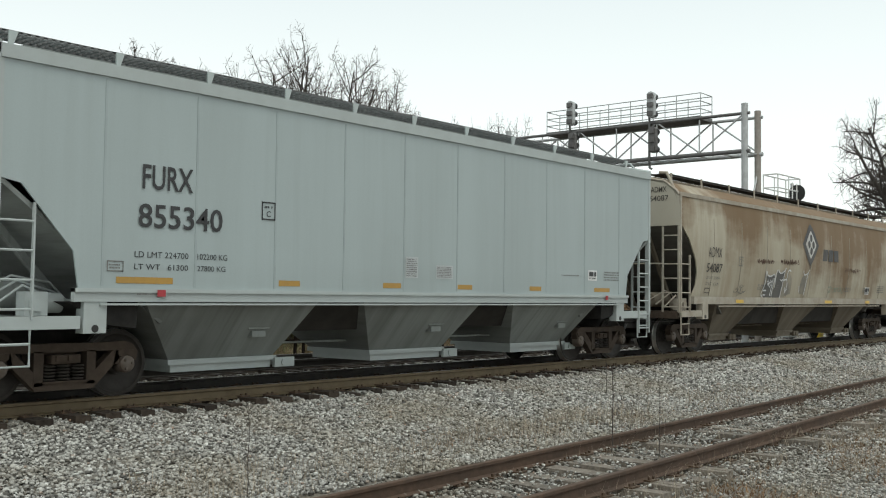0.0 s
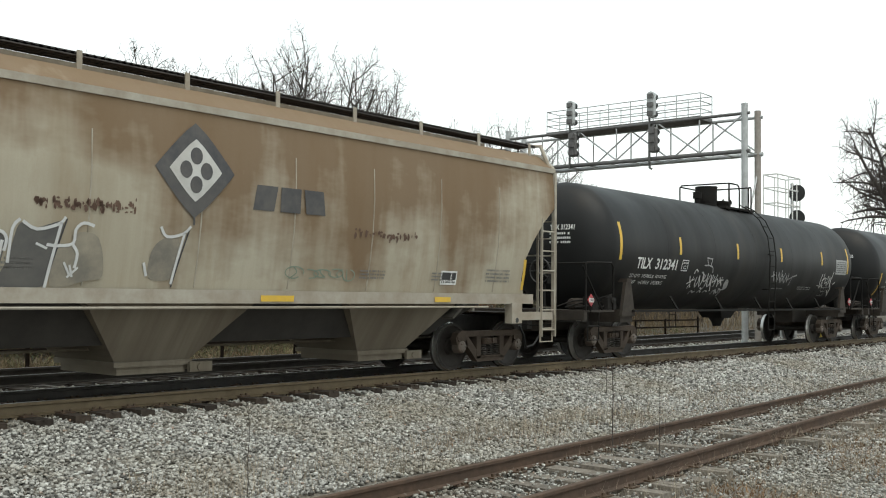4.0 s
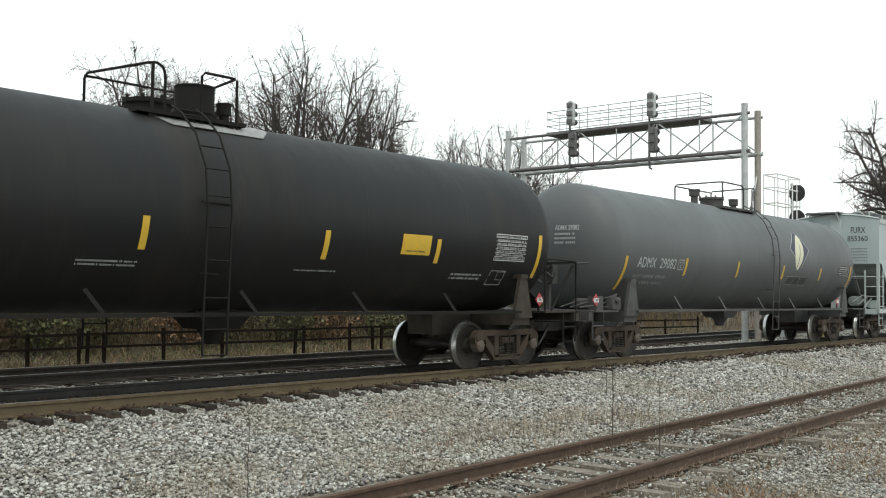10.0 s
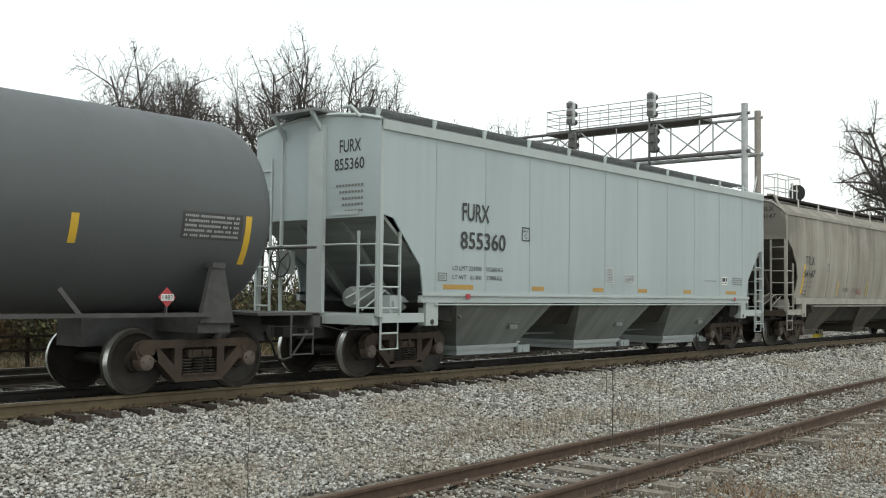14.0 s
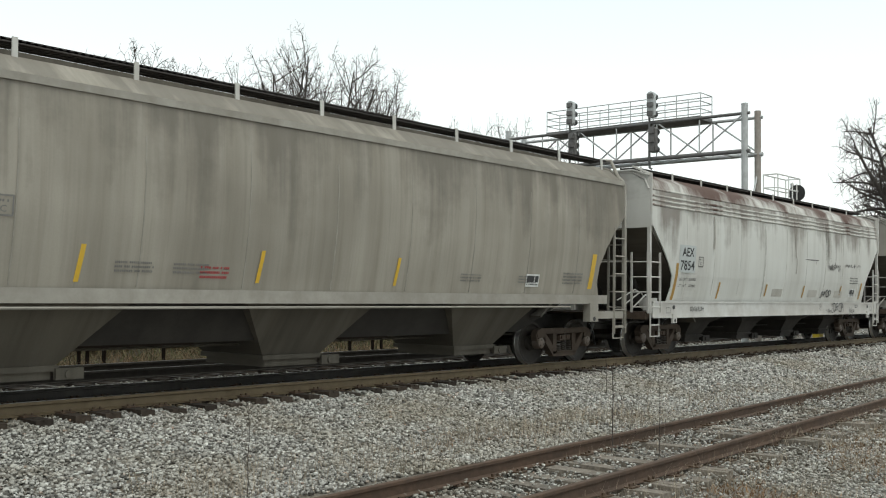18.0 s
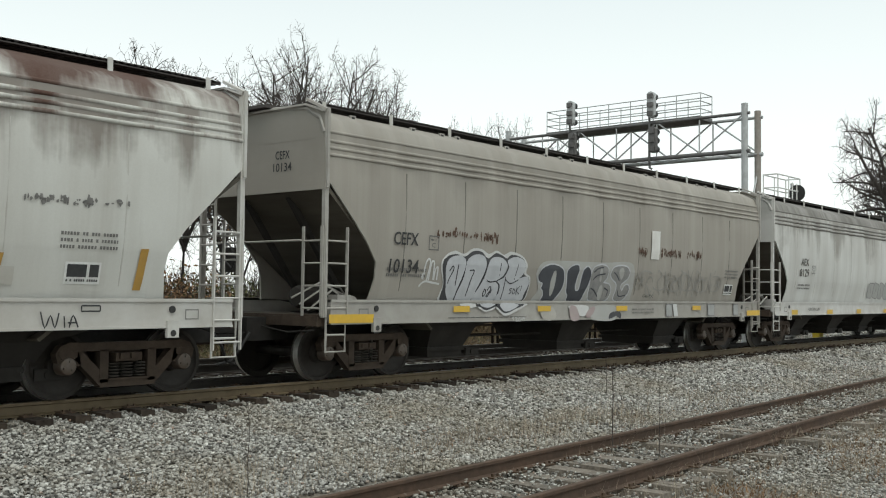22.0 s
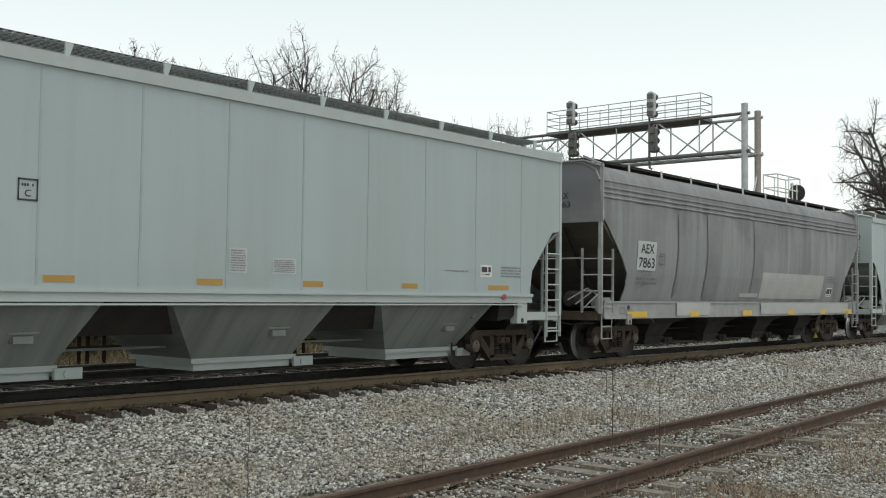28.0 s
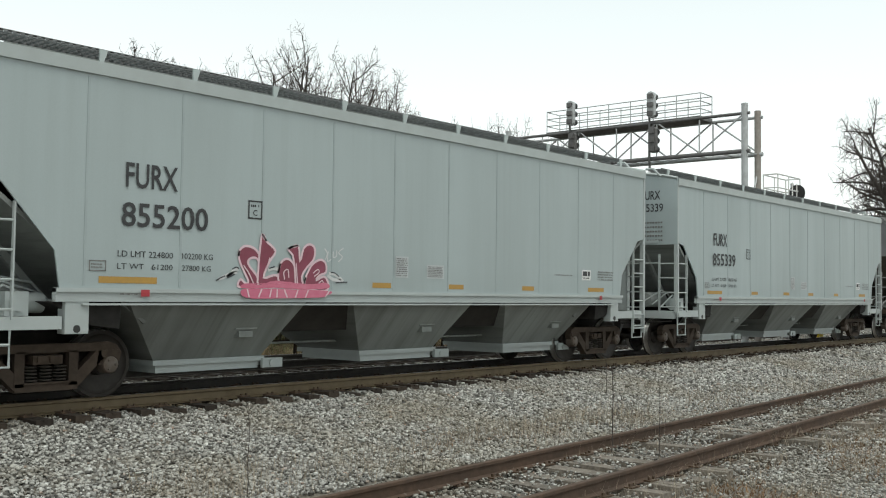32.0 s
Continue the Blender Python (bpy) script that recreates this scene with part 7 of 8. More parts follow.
tk = tank_car(69.59, "black tank car with yellow stripes and a small yellow panel", P_TANKBLACK, P_TANKTRIM, P_RUSTSADDLE, -0.5,
              dict(base=(-1.3, 0.62), rails=(-1.04, -0.83, -1.3, 0.75, -0.19, 0.47), drum=((0.19, 0.31, 4.66),), low=((-0.65, 0.34, 4.34),), valve=((0.76, 0.12, 4.48),), pad=(-1.15, 1.2)))
lettering(tk, "TILX", -6.84, 2.08, -6.1, 2.34, M_INKWHITE, tank_surf, 0.025)
lettering(tk, "197420", -5.87, 2.08, -4.8, 2.34, M_INKWHITE, tank_surf, 0.025)
lettering(tk, "LD. LMT   197800 LB   89710 KG", -6.97, 1.88, -5.2, 1.955, M_INKWHITE, tank_surf)
lettering(tk, "LT  WT    65200 LB   29550 KG", -7.0, 1.73, -5.25, 1.805, M_INKWHITE, tank_surf)
check_box(tk, -4.53, -4.2, 2.07, 2.35, tank_surf, M_INKWHITE)
for a, z0, z1 in ((-7.45, 1.6, 2.42), (-4.75, 1.98, 2.43), (-1.66, 2.0, 2.45), (1.66, 1.98, 2.44), (4.38, 2.0, 2.43), (7.5, 1.8, 2.66)):
    patch(tk, a, a + 0.11, z0, z1, M_MARK, tank_surf, "reflector", 0.006)
patch(tk, 3.47, 4.22, 2.13, 2.48, M_MARK, tank_surf, "yellow_panel")
small_print(tk, 3.6, 4.1, 2.17, 2.22, 1, M_INK, tank_surf, 34, 0.009)
outline(tk, 6.1, 7.1, 2.11, 2.62, 0.014, M_INKWHITE, tank_surf, "data_panel")
for k in range(1, 7):
    patch(tk, 6.1, 7.1, 2.11 + 0.073 * k, 2.118 + 0.073 * k, M_INKWHITE, tank_surf, "table_line")
small_print(tk, 6.14, 7.06, 2.12, 2.61, 7, P_PATCHGREY, tank_surf, 35, 0.009)
outline(tk, 6.15, 6.62, 1.64, 1.92, 0.014, P_PATCHGREY, tank_surf, "stencil_box")
outline(tk, 6.38, 6.62, 1.74, 1.9, 0.01, P_PATCHGREY, tank_surf, "stencil_box")
small_print(tk, -2.5, -1.6, 1.76, 1.86, 2, P_PATCHGREY, tank_surf, 36)
small_print(tk, 1.2, 2.1, 1.78, 1.82, 1, P_PATCHGREY, tank_surf, 37)
small_print(tk, 5.0, 5.9, 1.72, 1.86, 2, P_PATCHGREY, tank_surf, 38)
head_print(tk, "TILX 197420", M_INKWHITE)

tk = tank_car(87.98, "dark grey tank car with a leaf emblem", P_TANKGREY, P_TANKGREYTRIM, P_TANKGREYTRIM, 0.95,
              dict(base=(-0.75, 1.57), rails=(-0.7, 0.72, -0.86, 1.5, 1.32, 1.47), drum=(), low=((0.06, 0.33, 4.4),), valve=((-1.03, 0.15, 4.53), (1.56, 0.14, 4.45)), pad=None), valves=True, rear_placard=6.16)
lettering(tk, "ADMX", -6.81, 2.14, -5.95, 2.38, P_PATCHLIGHT, tank_surf)
lettering(tk, "29082", -5.75, 2.14, -4.94, 2.38, P_PATCHLIGHT, tank_surf)
lettering(tk, "LD LMT  195000 LB   88500 KG", -6.85, 1.90, -5.3, 1.97, P_PATCHGREY, tank_surf)
lettering(tk, "LT WT    67200 LB   30510 KG", -6.9, 1.75, -5.35, 1.82, P_PATCHGREY, tank_surf)
check_box(tk, -4.83, -4.52, 2.12, 2.38, tank_surf, P_PATCHGREY)
for a, z0, z1 in ((-7.4, 1.6, 2.38), (-4.45, 1.98, 2.42), (-1.4, 2.0, 2.44), (1.75, 2.02, 2.42), (4.75, 2.04, 2.42), (7.5, 1.85, 2.55)):
    patch(tk, a, a + 0.11, z0, z1, M_MARK, tank_surf, "reflector", 0.006)


def leaf(car, cx, cz, hw, hh, lean, material, off, label):
    rows = []
    for i in range(15):
        u = -1 + 2 * i / 14
        z = cz + hh * u
        w = hw * (1 - u * u) ** 0.8 + 0.004
        rows.append([(cx + lean * u - w, tank_surf(z) - off, z), (cx + lean * u + w, tank_surf(z) - off, z)])
    part("emblem", Mesh().grid(rows), material, car, label)


rows = []
for i in range(13):
    z = 2.42 + 1.08 * i / 12
    u = abs(z - 2.96) / 0.56
    rows.append([(3.05 - 0.72 * (1 - u) - 0.01, tank_surf(z) - 0.007, z), (3.05 + 0.72 * (1 - u) + 0.01, tank_surf(z) - 0.007, z)])
part("emblem", Mesh().grid([[(a[0] - 0.05, a[1] + 0.002, a[2]), (b[0] + 0.05, b[1] + 0.002, b[2])] for a, b in rows]), P_PATCHGREY, tk, "pale edge of the diamond emblem")
part("emblem", Mesh().grid(rows), P_NAVY, tk, "navy diamond emblem")
leaf(tk, 2.98, 2.86, 0.33, 0.56, 0.2, P_CREAM, 0.013, "cream leaf on the emblem")
scribble(tk, [[(2.72, 2.3), (2.85, 2.55), (3.0, 2.8), (3.12, 3.1)]], P_TANKGREY, tank_surf, 0.035, "emblem", 0.018)
for a, b in ((2.2, 0.44), (2.72, 0.4), (3.2, 0.5)):
    patch(tk, a, a + b, 1.86, 2.12, M_BLACK, tank_surf, "emblem_bar", 0.009, 0.08)
    outline(tk, a, a + b, 1.86, 2.12, 0.012, P_PATCHGREY, lambda z: tank_surf(z) - 0.004, "emblem_bar")
patch(tk, 6.4, 7.45, 2.18, 2.56, P_TANKGREYTRIM, tank_surf, "data_panel")
small_print(tk, 6.45, 7.4, 2.2, 2.54, 5, P_PATCHGREY, tank_surf, 39, 0.009)
head_print(tk, "ADMX 29082", P_PATCHGREY)

pale_hopper(106.0, "855360", "224700", "61300", dx=0.17)

drab, surf = curved_hopper(124.48, "TILX", "54147", ("LD LMT  222400", "LT WT   63600"), "drab beige grey covered hopper car streaked with grime", P_DRAB, P_DRABTRIM, P_DRABPOCKET, M_INK, -0.15, 17.9)
for a, z0, z1, w in ((-7.58, 1.6, 2.5, 0.13), (-4.46, 1.55, 2.03, 0.07), (-1.55, 1.58, 2.06, 0.07), (1.42, 1.58, 2.06, 0.07), (7.55, 1.6, 2.35, 0.16)):
    patch(drab, a, a + w, z0, z1, M_MARK, surf, "reflector", 0.006, 0.06)
small_print(drab, -2.55, -2.05, 1.62, 1.82, 3, M_RED, surf, 52)


def deep_hopper(x, label, paint, trim, mark, number, ink, text_x, marks, mark_material=M_MARK, block=None, bay=None, gap=0.0, square=5.6, text_dz=0.0, name="covered_hopper", roof_paint=None, pockets=0):
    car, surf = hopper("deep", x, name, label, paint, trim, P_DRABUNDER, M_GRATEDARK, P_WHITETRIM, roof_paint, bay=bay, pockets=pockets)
    if block:
        patch(car, text_x - 0.14, text_x + 0.74, 2.06 + text_dz, 2.74 + text_dz, block, surf, "repainted_panel", 0.005)
    lettering(car, mark, text_x, 2.46 + text_dz, text_x + 0.62, 2.68 + text_dz, ink, surf, 0.012, off=0.011)
    lettering(car, number, text_x - 0.06, 2.12 + text_dz - gap, text_x + 0.68, 2.36 + text_dz - gap, ink, surf, 0.012, off=0.011)
    small_print(car, text_x - 0.1, text_x + 0.9, 1.72, 1.92, 2, M_INKFADE, surf, int(x)) if number != "7854" else None
    check_box(car, text_x + 0.9, text_x + 1.17, 2.22, 2.48, surf, M_INKFADE)
    test_square(car, square, square + 0.5, 1.52, 1.8, surf)
    small_print(car, square - 0.1, square + 0.7, 1.95, 2.2, 3, M_INKFADE, surf, int(x) + 1)
    for a, b in marks:
        patch(car, a, b, *((1.13, 1.24) if abs(a) < 7 and name == "covered_hopper" and paint is P_TAUPE else (0.97, 1.11)), mark_material, lambda z: -1.611, "reflector")
    for a in (-7.12, 7.12):
        part("tow_loop", Mesh().box(a - 0.09, a + 0.09, -1.63, -1.57, 0.82, 1.05), trim, car)
        part("tow_hole", Mesh().lathe([(0.0, -1.634), (0.045, -1.634), (0.045, -1.62)], 12, "y", (a, 0, 0.88)), M_BLACK, car)
        outline(car, a - 0.42 if a < 0 else a + 0.2, a - 0.2 if a < 0 else a + 0.42, 1.06, 1.2, 0.015, M_INKFADE, lambda z: -1.6, "sill_stencil")
        part("sill_slot", Mesh().lathe([(0.0, -1.604), (0.05, -1.604), (0.05, -1.59)], 12, "y", (a, 0, 1.2)), M_BLACK, car)
    f = -8.3 - 0.012
    lettering(car, mark, 0.4, 3.62, 0.75, 3.76, ink, surf, 0.01, face=f)
    lettering(car, number, 0.35, 3.42, 0.8, 3.56, ink, surf, 0.01, face=f)
    return car, surf


c, surf = deep_hopper(142.83, "dirty white covered hopper car with rust runs below the roof", P_WHITE, P_WHITETRIM, "AEX", "7854", M_INK, -6.66, (), block=P_PATCHLIGHT, roof_paint=P_WHITEROOF)
for a, z0, z1, w in ((-6.98, 1.38, 2.28, 0.13), (-4.5, 1.42, 1.85, 0.09), (-1.42, 1.5, 1.85, 0.09), (1.42, 1.48, 1.84, 0.09), (4.66, 1.55, 1.88, 0.09), (6.6, 1.45, 2.0, 0.12)):
    patch(c, a, a + w, z0, z1, M_MARKOLD, surf, "reflector", 0.006, 0.05)
for a in (-0.9, 1.9, 4.2):
    patch(c, a, a + 0.75, 1.5, 1.72, P_PATCHDULL, surf, "repainted_panel", 0.006)
sill_face = lambda z: -1.605
lettering(c, "LD LMT 220000", -6.72, 1.86, -5.8, 1.93, M_INKFADE, surf)
lettering(c, "LT WT   62800", -6.72, 1.7, -5.8, 1.77, M_INKFADE, surf)
scribble(c, [[(-4.9, 3.55), (-4.88, 3.0), (-4.9, 2.7)], [(0.6, 3.5), (0.62, 2.95), (0.75, 2.5), (0.72, 2.2)], [(3.4, 3.5), (3.42, 2.8)]], P_GRIMERUN, surf, 0.07, "grime_run", 0.006)
scribble(c, [[(-1.6, 1.4), (-1.58, 2.9), (-1.6, 3.4)], [(2.3, 1.4), (2.32, 2.6)]], P_GRIMERUN, surf, 0.025, "grime_run", 0.006)
lettering(c, "CENTER FLOW", -6.3, 1.1, -5.55, 1.22, M_INK, sill_face, 0.01)
scribble(c, [[(3.71, 1.30), (3.78, 1.03)], [(3.66, 1.27), (3.84, 1.31), (3.95, 1.22), (3.91, 1.09), (3.75, 1.03)], [(4.01, 1.30), (3.99, 1.05)], [(3.98, 1.28), (4.12, 1.31), (4.17, 1.24), (4.03, 1.17)], [(4.06, 1.16), (4.20, 1.04)], [(4.32, 1.31), (4.23, 1.20), (4.27, 1.06), (4.39, 1.04), (4.45, 1.18), (4.40, 1.30), (4.32, 1.31)], [(4.48, 1.32), (4.50, 1.02)], [(4.48, 1.32), (4.59, 1.28), (4.57, 1.18), (4.50, 1.15)], [(4.64, 1.30), (4.64, 1.04)]], M_INK, sill_face, 0.03)
scribble(c, [[(3.29, 1.01), (3.32, 1.15), (3.41, 1.02), (3.42, 1.16)], [(3.46, 1.14), (3.46, 1.07), (3.55, 1.08)], [(3.53, 1.15), (3.53, 1.01)], [(3.68, 1.14), (3.59, 1.12), (3.58, 1.03), (3.69, 1.01)], [(3.08, 1.10), (3.18, 1.09)], [(5.23, 1.18), (5.29, 0.98), (5.36, 1.13), (5.42, 0.98), (5.47, 1.16)], [(5.54, 1.12), (5.55, 0.98)], [(5.61, 0.98), (5.66, 1.13), (5.73, 0.98)], [(5.59, 1.04), (5.72, 1.04)], [(5.77, 1.25), (6.03, 1.25)], [(6.03, 1.25), (6.03, 1.18)], [(6.03, 1.18), (5.77, 1.18)], [(5.77, 1.18), (5.77, 1.25)]], M_INK, sill_face, 0.02)
scribble(c, [[(2.66, 1.19), (2.66, 1.15), (2.63, 1.11), (2.60, 1.10), (2.56, 1.10), (2.52, 1.12), (2.50, 1.15), (2.49, 1.19), (2.49, 1.24), (2.52, 1.27), (2.55, 1.29), (2.59, 1.29), (2.63, 1.27), (2.65, 1.24), (2.66, 1.19)], [(2.53, 1.18), (2.56, 1.22), (2.58, 1.17), (2.62, 1.21)]], M_INKFADE, sill_face, 0.012)
scribble(c, [[(3.05, 1.65), (3.00, 1.50), (3.08, 1.50)], [(3.05, 1.65), (3.15, 1.68)], [(3.17, 1.67), (3.14, 1.51)], [(3.17, 1.58), (3.26, 1.59)], [(3.28, 1.68), (3.28, 1.51)], [(3.27, 1.67), (3.38, 1.66), (3.28, 1.58)], [(3.46, 1.72), (3.45, 1.50)], [(3.39, 1.70), (3.56, 1.74)], [(3.58, 1.68), (3.54, 1.53), (3.65, 1.53), (3.67, 1.68), (3.58, 1.68)], [(3.71, 1.74), (3.74, 1.49)], [(3.71, 1.72), (3.85, 1.70), (3.84, 1.59), (3.73, 1.58)]], M_INK, surf, 0.035, off=0.012)
scribble(c, [[(3.18, 3.69), (3.21, 3.07), (3.20, 2.69)], [(3.26, 3.68), (3.29, 3.01), (3.28, 2.59)], [(3.34, 3.66), (3.37, 2.94), (3.36, 2.49)], [(3.42, 3.64), (3.45, 3.10), (3.45, 2.39)], [(3.50, 3.62), (3.53, 3.03), (3.52, 2.72)], [(3.59, 3.59), (3.61, 2.96), (3.60, 2.62)]], P_GRIMERUN, surf, 0.022, "grime_run", 0.006)
smears(c, 3.37, 4.50, 2.37, 2.58, 45, M_INKFADE, surf, 61)
smears(c, 4.90, 6.42, 2.50, 2.63, 45, M_INKFADE, surf, 62)
paint(c, [(1.44, 2.66), (2.45, 2.67), (2.45, 2.63), (2.14, 2.63), (1.57, 2.64)], M_INKFADE, surf, 0.007, name="scrape")

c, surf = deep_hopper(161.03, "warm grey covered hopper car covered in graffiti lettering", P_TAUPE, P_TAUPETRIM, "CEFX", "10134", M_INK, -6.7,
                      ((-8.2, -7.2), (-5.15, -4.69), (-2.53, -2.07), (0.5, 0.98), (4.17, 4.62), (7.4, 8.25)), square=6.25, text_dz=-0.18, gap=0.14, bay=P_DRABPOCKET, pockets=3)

paint(c, [(-5.43, 1.97), (-5.31, 2.15), (-5.06, 2.24), (-4.81, 2.19), (-4.56, 2.3), (-4.29, 2.3), (-4.07, 2.22), (-3.83, 2.29), (-3.6, 2.22), (-3.37, 2.29), (-3, 2.22), (-2.8, 2.06), (-2.81, 1.89), (-2.65, 1.81), (-2.63, 1.6), (-2.8, 1.31), (-3.8, 1.29), (-4.93, 1.29), (-5.35, 1.31), (-5.3, 1.63)], P_SPRAYWHITE, surf, 0.010)
paint(c, [(-5.39, 1.98), (-5.28, 2.12), (-5.04, 2.18), (-4.78, 2.14), (-4.56, 2.25), (-4.29, 2.25), (-4.09, 2.13), (-3.86, 2.24), (-3.6, 2.19), (-3.5, 2.15), (-3.34, 2.23), (-3.01, 2.18), (-2.85, 2.03), (-2.88, 1.87), (-2.69, 1.78), (-2.66, 1.6), (-2.83, 1.31), (-3.8, 1.3), (-4.91, 1.3), (-5.29, 1.32), (-5.28, 1.63)], P_SPRAYBLACK, surf, 0.0135)
for line in ([(-5.29, 1.95), (-5.2, 2.1), (-4.98, 2.16), (-4.81, 2.13), (-4.73, 2.03), (-4.77, 1.82), (-4.88, 1.54), (-4.94, 1.33), (-5.06, 1.33), (-5.18, 1.48), (-5.24, 1.71)],
             [(-4.71, 2.06), (-4.55, 2.17), (-4.38, 2.2), (-4.2, 2.16), (-4.12, 2.03), (-4.16, 1.84), (-4.3, 1.57), (-4.41, 1.35), (-4.59, 1.31), (-4.87, 1.32), (-4.85, 1.51), (-4.74, 1.77)],
             [(-4.06, 2.03), (-3.95, 2.15), (-3.73, 2.17), (-3.53, 2.1), (-3.46, 1.98), (-3.56, 1.81), (-3.75, 1.71), (-3.67, 1.64), (-3.65, 1.5), (-3.74, 1.34), (-4.38, 1.34), (-4.27, 1.55), (-4.12, 1.79)],
             [(-3.47, 2.11), (-3.24, 2.19), (-3, 2.16), (-2.86, 2.03), (-2.92, 1.85), (-3.02, 1.78), (-2.78, 1.82), (-2.67, 1.69), (-2.77, 1.46), (-2.87, 1.34), (-3.69, 1.34), (-3.61, 1.48), (-3.62, 1.64), (-3.71, 1.71), (-3.52, 1.79), (-3.41, 1.98)]):
    paint(c, line, P_SPRAYSILVER, surf, 0.017)
scribble(c, [[(-5.18, 1.87), (-5.1, 1.96), (-5.07, 1.89), (-5.16, 1.73), (-5.18, 1.64)], [(-4.95, 1.99), (-4.96, 1.61)], [(-4.6, 1.89), (-4.47, 1.89), (-4.54, 1.7), (-4.6, 1.41)], [(-3.67, 2.06), (-3.68, 1.9)], [(-3.11, 2.05), (-3.17, 1.82)], [(-3.68, 1.84), (-3.68, 1.82)], [(-3.19, 1.78), (-3.18, 1.75)], [(-4.05, 1.72), (-3.94, 1.69), (-3.75, 1.71)], [(-3.47, 1.8), (-3.48, 1.56), (-3.5, 1.36)], [(-3.47, 1.75), (-3.29, 1.67), (-3.05, 1.75)], [(-4.1, 1.47), (-4.06, 1.56), (-4.01, 1.48), (-4.07, 1.42), (-4.1, 1.47)], [(-3.98, 1.53), (-3.92, 1.61), (-3.88, 1.54), (-3.98, 1.43), (-3.93, 1.42), (-3.88, 1.54)], [(-3.85, 1.55), (-3.87, 1.47)]], P_SPRAYBLACK, surf, 0.022, off=0.022)
scribble(c, [[(-3.2, 1.58), (-3.29, 1.56), (-3.2, 1.51), (-3.28, 1.47)], [(-3.15, 1.58), (-3.15, 1.47), (-3.08, 1.51), (-3.15, 1.58)], [(-3.05, 1.61), (-3.04, 1.46)], [(-2.96, 1.63), (-3.04, 1.54), (-2.94, 1.47)], [(-2.9, 1.64), (-2.91, 1.53)]], P_SPRAYBLACK, surf, 0.016, off=0.022)
scribble(c, [[(-5.85, 1.79), (-5.84, 1.98), (-5.77, 2.07), (-5.72, 1.99), (-5.76, 1.69)], [(-5.71, 1.69), (-5.69, 1.99), (-5.62, 2.01), (-5.59, 1.7)], [(-5.57, 1.7), (-5.56, 1.89), (-5.5, 1.92), (-5.49, 1.7)], [(-5.91, 1.76), (-5.86, 1.71), (-5.89, 1.81)], [(-5.94, 1.58), (-5.81, 1.67), (-5.58, 1.65), (-5.4, 1.63)]], P_SPRAYWHITE, surf, 0.035, off=0.011)
for lines, ink, lift in ((([(-4.97, 1.28), (-4.46, 1.28), (-4.16, 1.18), (-4.46, 1.23), (-4.75, 1.19)], [(-4.49, 1.28), (-3.85, 1.28), (-3.91, 1.2), (-4.19, 1.13), (-4.34, 1.17)], [(-3.9, 1.28), (-2.91, 1.29), (-3, 1.22), (-3.26, 1.13), (-3.59, 1.05), (-3.82, 1.16)]), P_SPRAYWHITE, 0.004),
                         (([(-4.45, 1.28), (-3.88, 1.28), (-3.94, 1.22), (-4.19, 1.16), (-4.34, 1.21)], [(-3.87, 1.28), (-3, 1.28), (-3.27, 1.18), (-3.59, 1.1), (-3.8, 1.19)]), P_SPRAYBLACK, 0.007),
                         (([(-4.37, 1.28), (-3.92, 1.28), (-4.1, 1.21), (-4.28, 1.22)], [(-3.76, 1.29), (-3.17, 1.27), (-3.4, 1.16), (-3.63, 1.14)]), P_SPRAYSILVER, 0.010)):
    for line in lines:
        paint(c, line, ink, lambda z: -1.603, lift)
scribble(c, [[(-3.38, 1), (-3.33, 1.02), (-3.34, 0.95)], [(-3.28, 1.01), (-3.21, 1.02), (-3.26, 0.95), (-3.19, 0.95)], [(-3.18, 0.95), (-3.14, 1.02), (-3.11, 0.95), (-3.18, 0.95)], [(-3.09, 0.95), (-3.06, 1.02), (-3.03, 0.95)], [(-3.02, 0.99), (-2.98, 1.02), (-2.99, 0.94)]], P_SPRAYWHITE, sill_face, 0.02, off=0.006)
paint(c, [(-2.46, 1.91), (-2.22, 2.13), (-1.61, 2.17), (-1.07, 2.18), (-0.42, 2.18), (0.28, 2.19), (1.11, 2.23), (1.4, 2.08), (1.44, 1.52), (1.18, 1.31), (-0.65, 1.29), (-2.37, 1.3), (-2.31, 1.56)], P_SPRAYHAZE, surf, 0.009)
line = [(-2.37, 1.83), (-2.3, 1.96), (-2.15, 2.04), (-1.9, 2.08), (-1.64, 2.04), (-1.49, 1.95), (-1.43, 1.75), (-1.48, 1.57), (-1.61, 1.43), (-1.75, 1.33), (-2.13, 1.33), (-2.09, 1.45), (-2.14, 1.55), (-2.21, 1.6), (-2.19, 1.7), (-2.32, 1.74)]
rim(c, line, P_SPRAYSILVER, surf, 0.06, 0.012)
paint(c, line, P_SPRAYBLUEBLACK, surf, 0.015, ([(-1.89, 1.85), (-1.84, 1.95), (-1.77, 1.95), (-1.74, 1.82), (-1.75, 1.63), (-1.79, 1.47), (-1.86, 1.45), (-1.91, 1.59), (-1.92, 1.73)], ))
line = [(-1.34, 1.98), (-1.18, 2.07), (-0.97, 2.1), (-0.91, 2), (-0.96, 1.82), (-0.98, 1.64), (-0.93, 1.56), (-0.83, 1.57), (-0.79, 1.7), (-0.76, 1.94), (-0.66, 2.05), (-0.52, 2.05), (-0.43, 1.92), (-0.47, 1.71), (-0.57, 1.53), (-0.71, 1.33), (-1.17, 1.33), (-1.19, 1.46), (-1.27, 1.53), (-1.31, 1.72), (-1.34, 1.86)]
rim(c, line, P_SPRAYSILVER, surf, 0.06, 0.012)
paint(c, line, P_SPRAYBLUEBLACK, surf, 0.015, ())
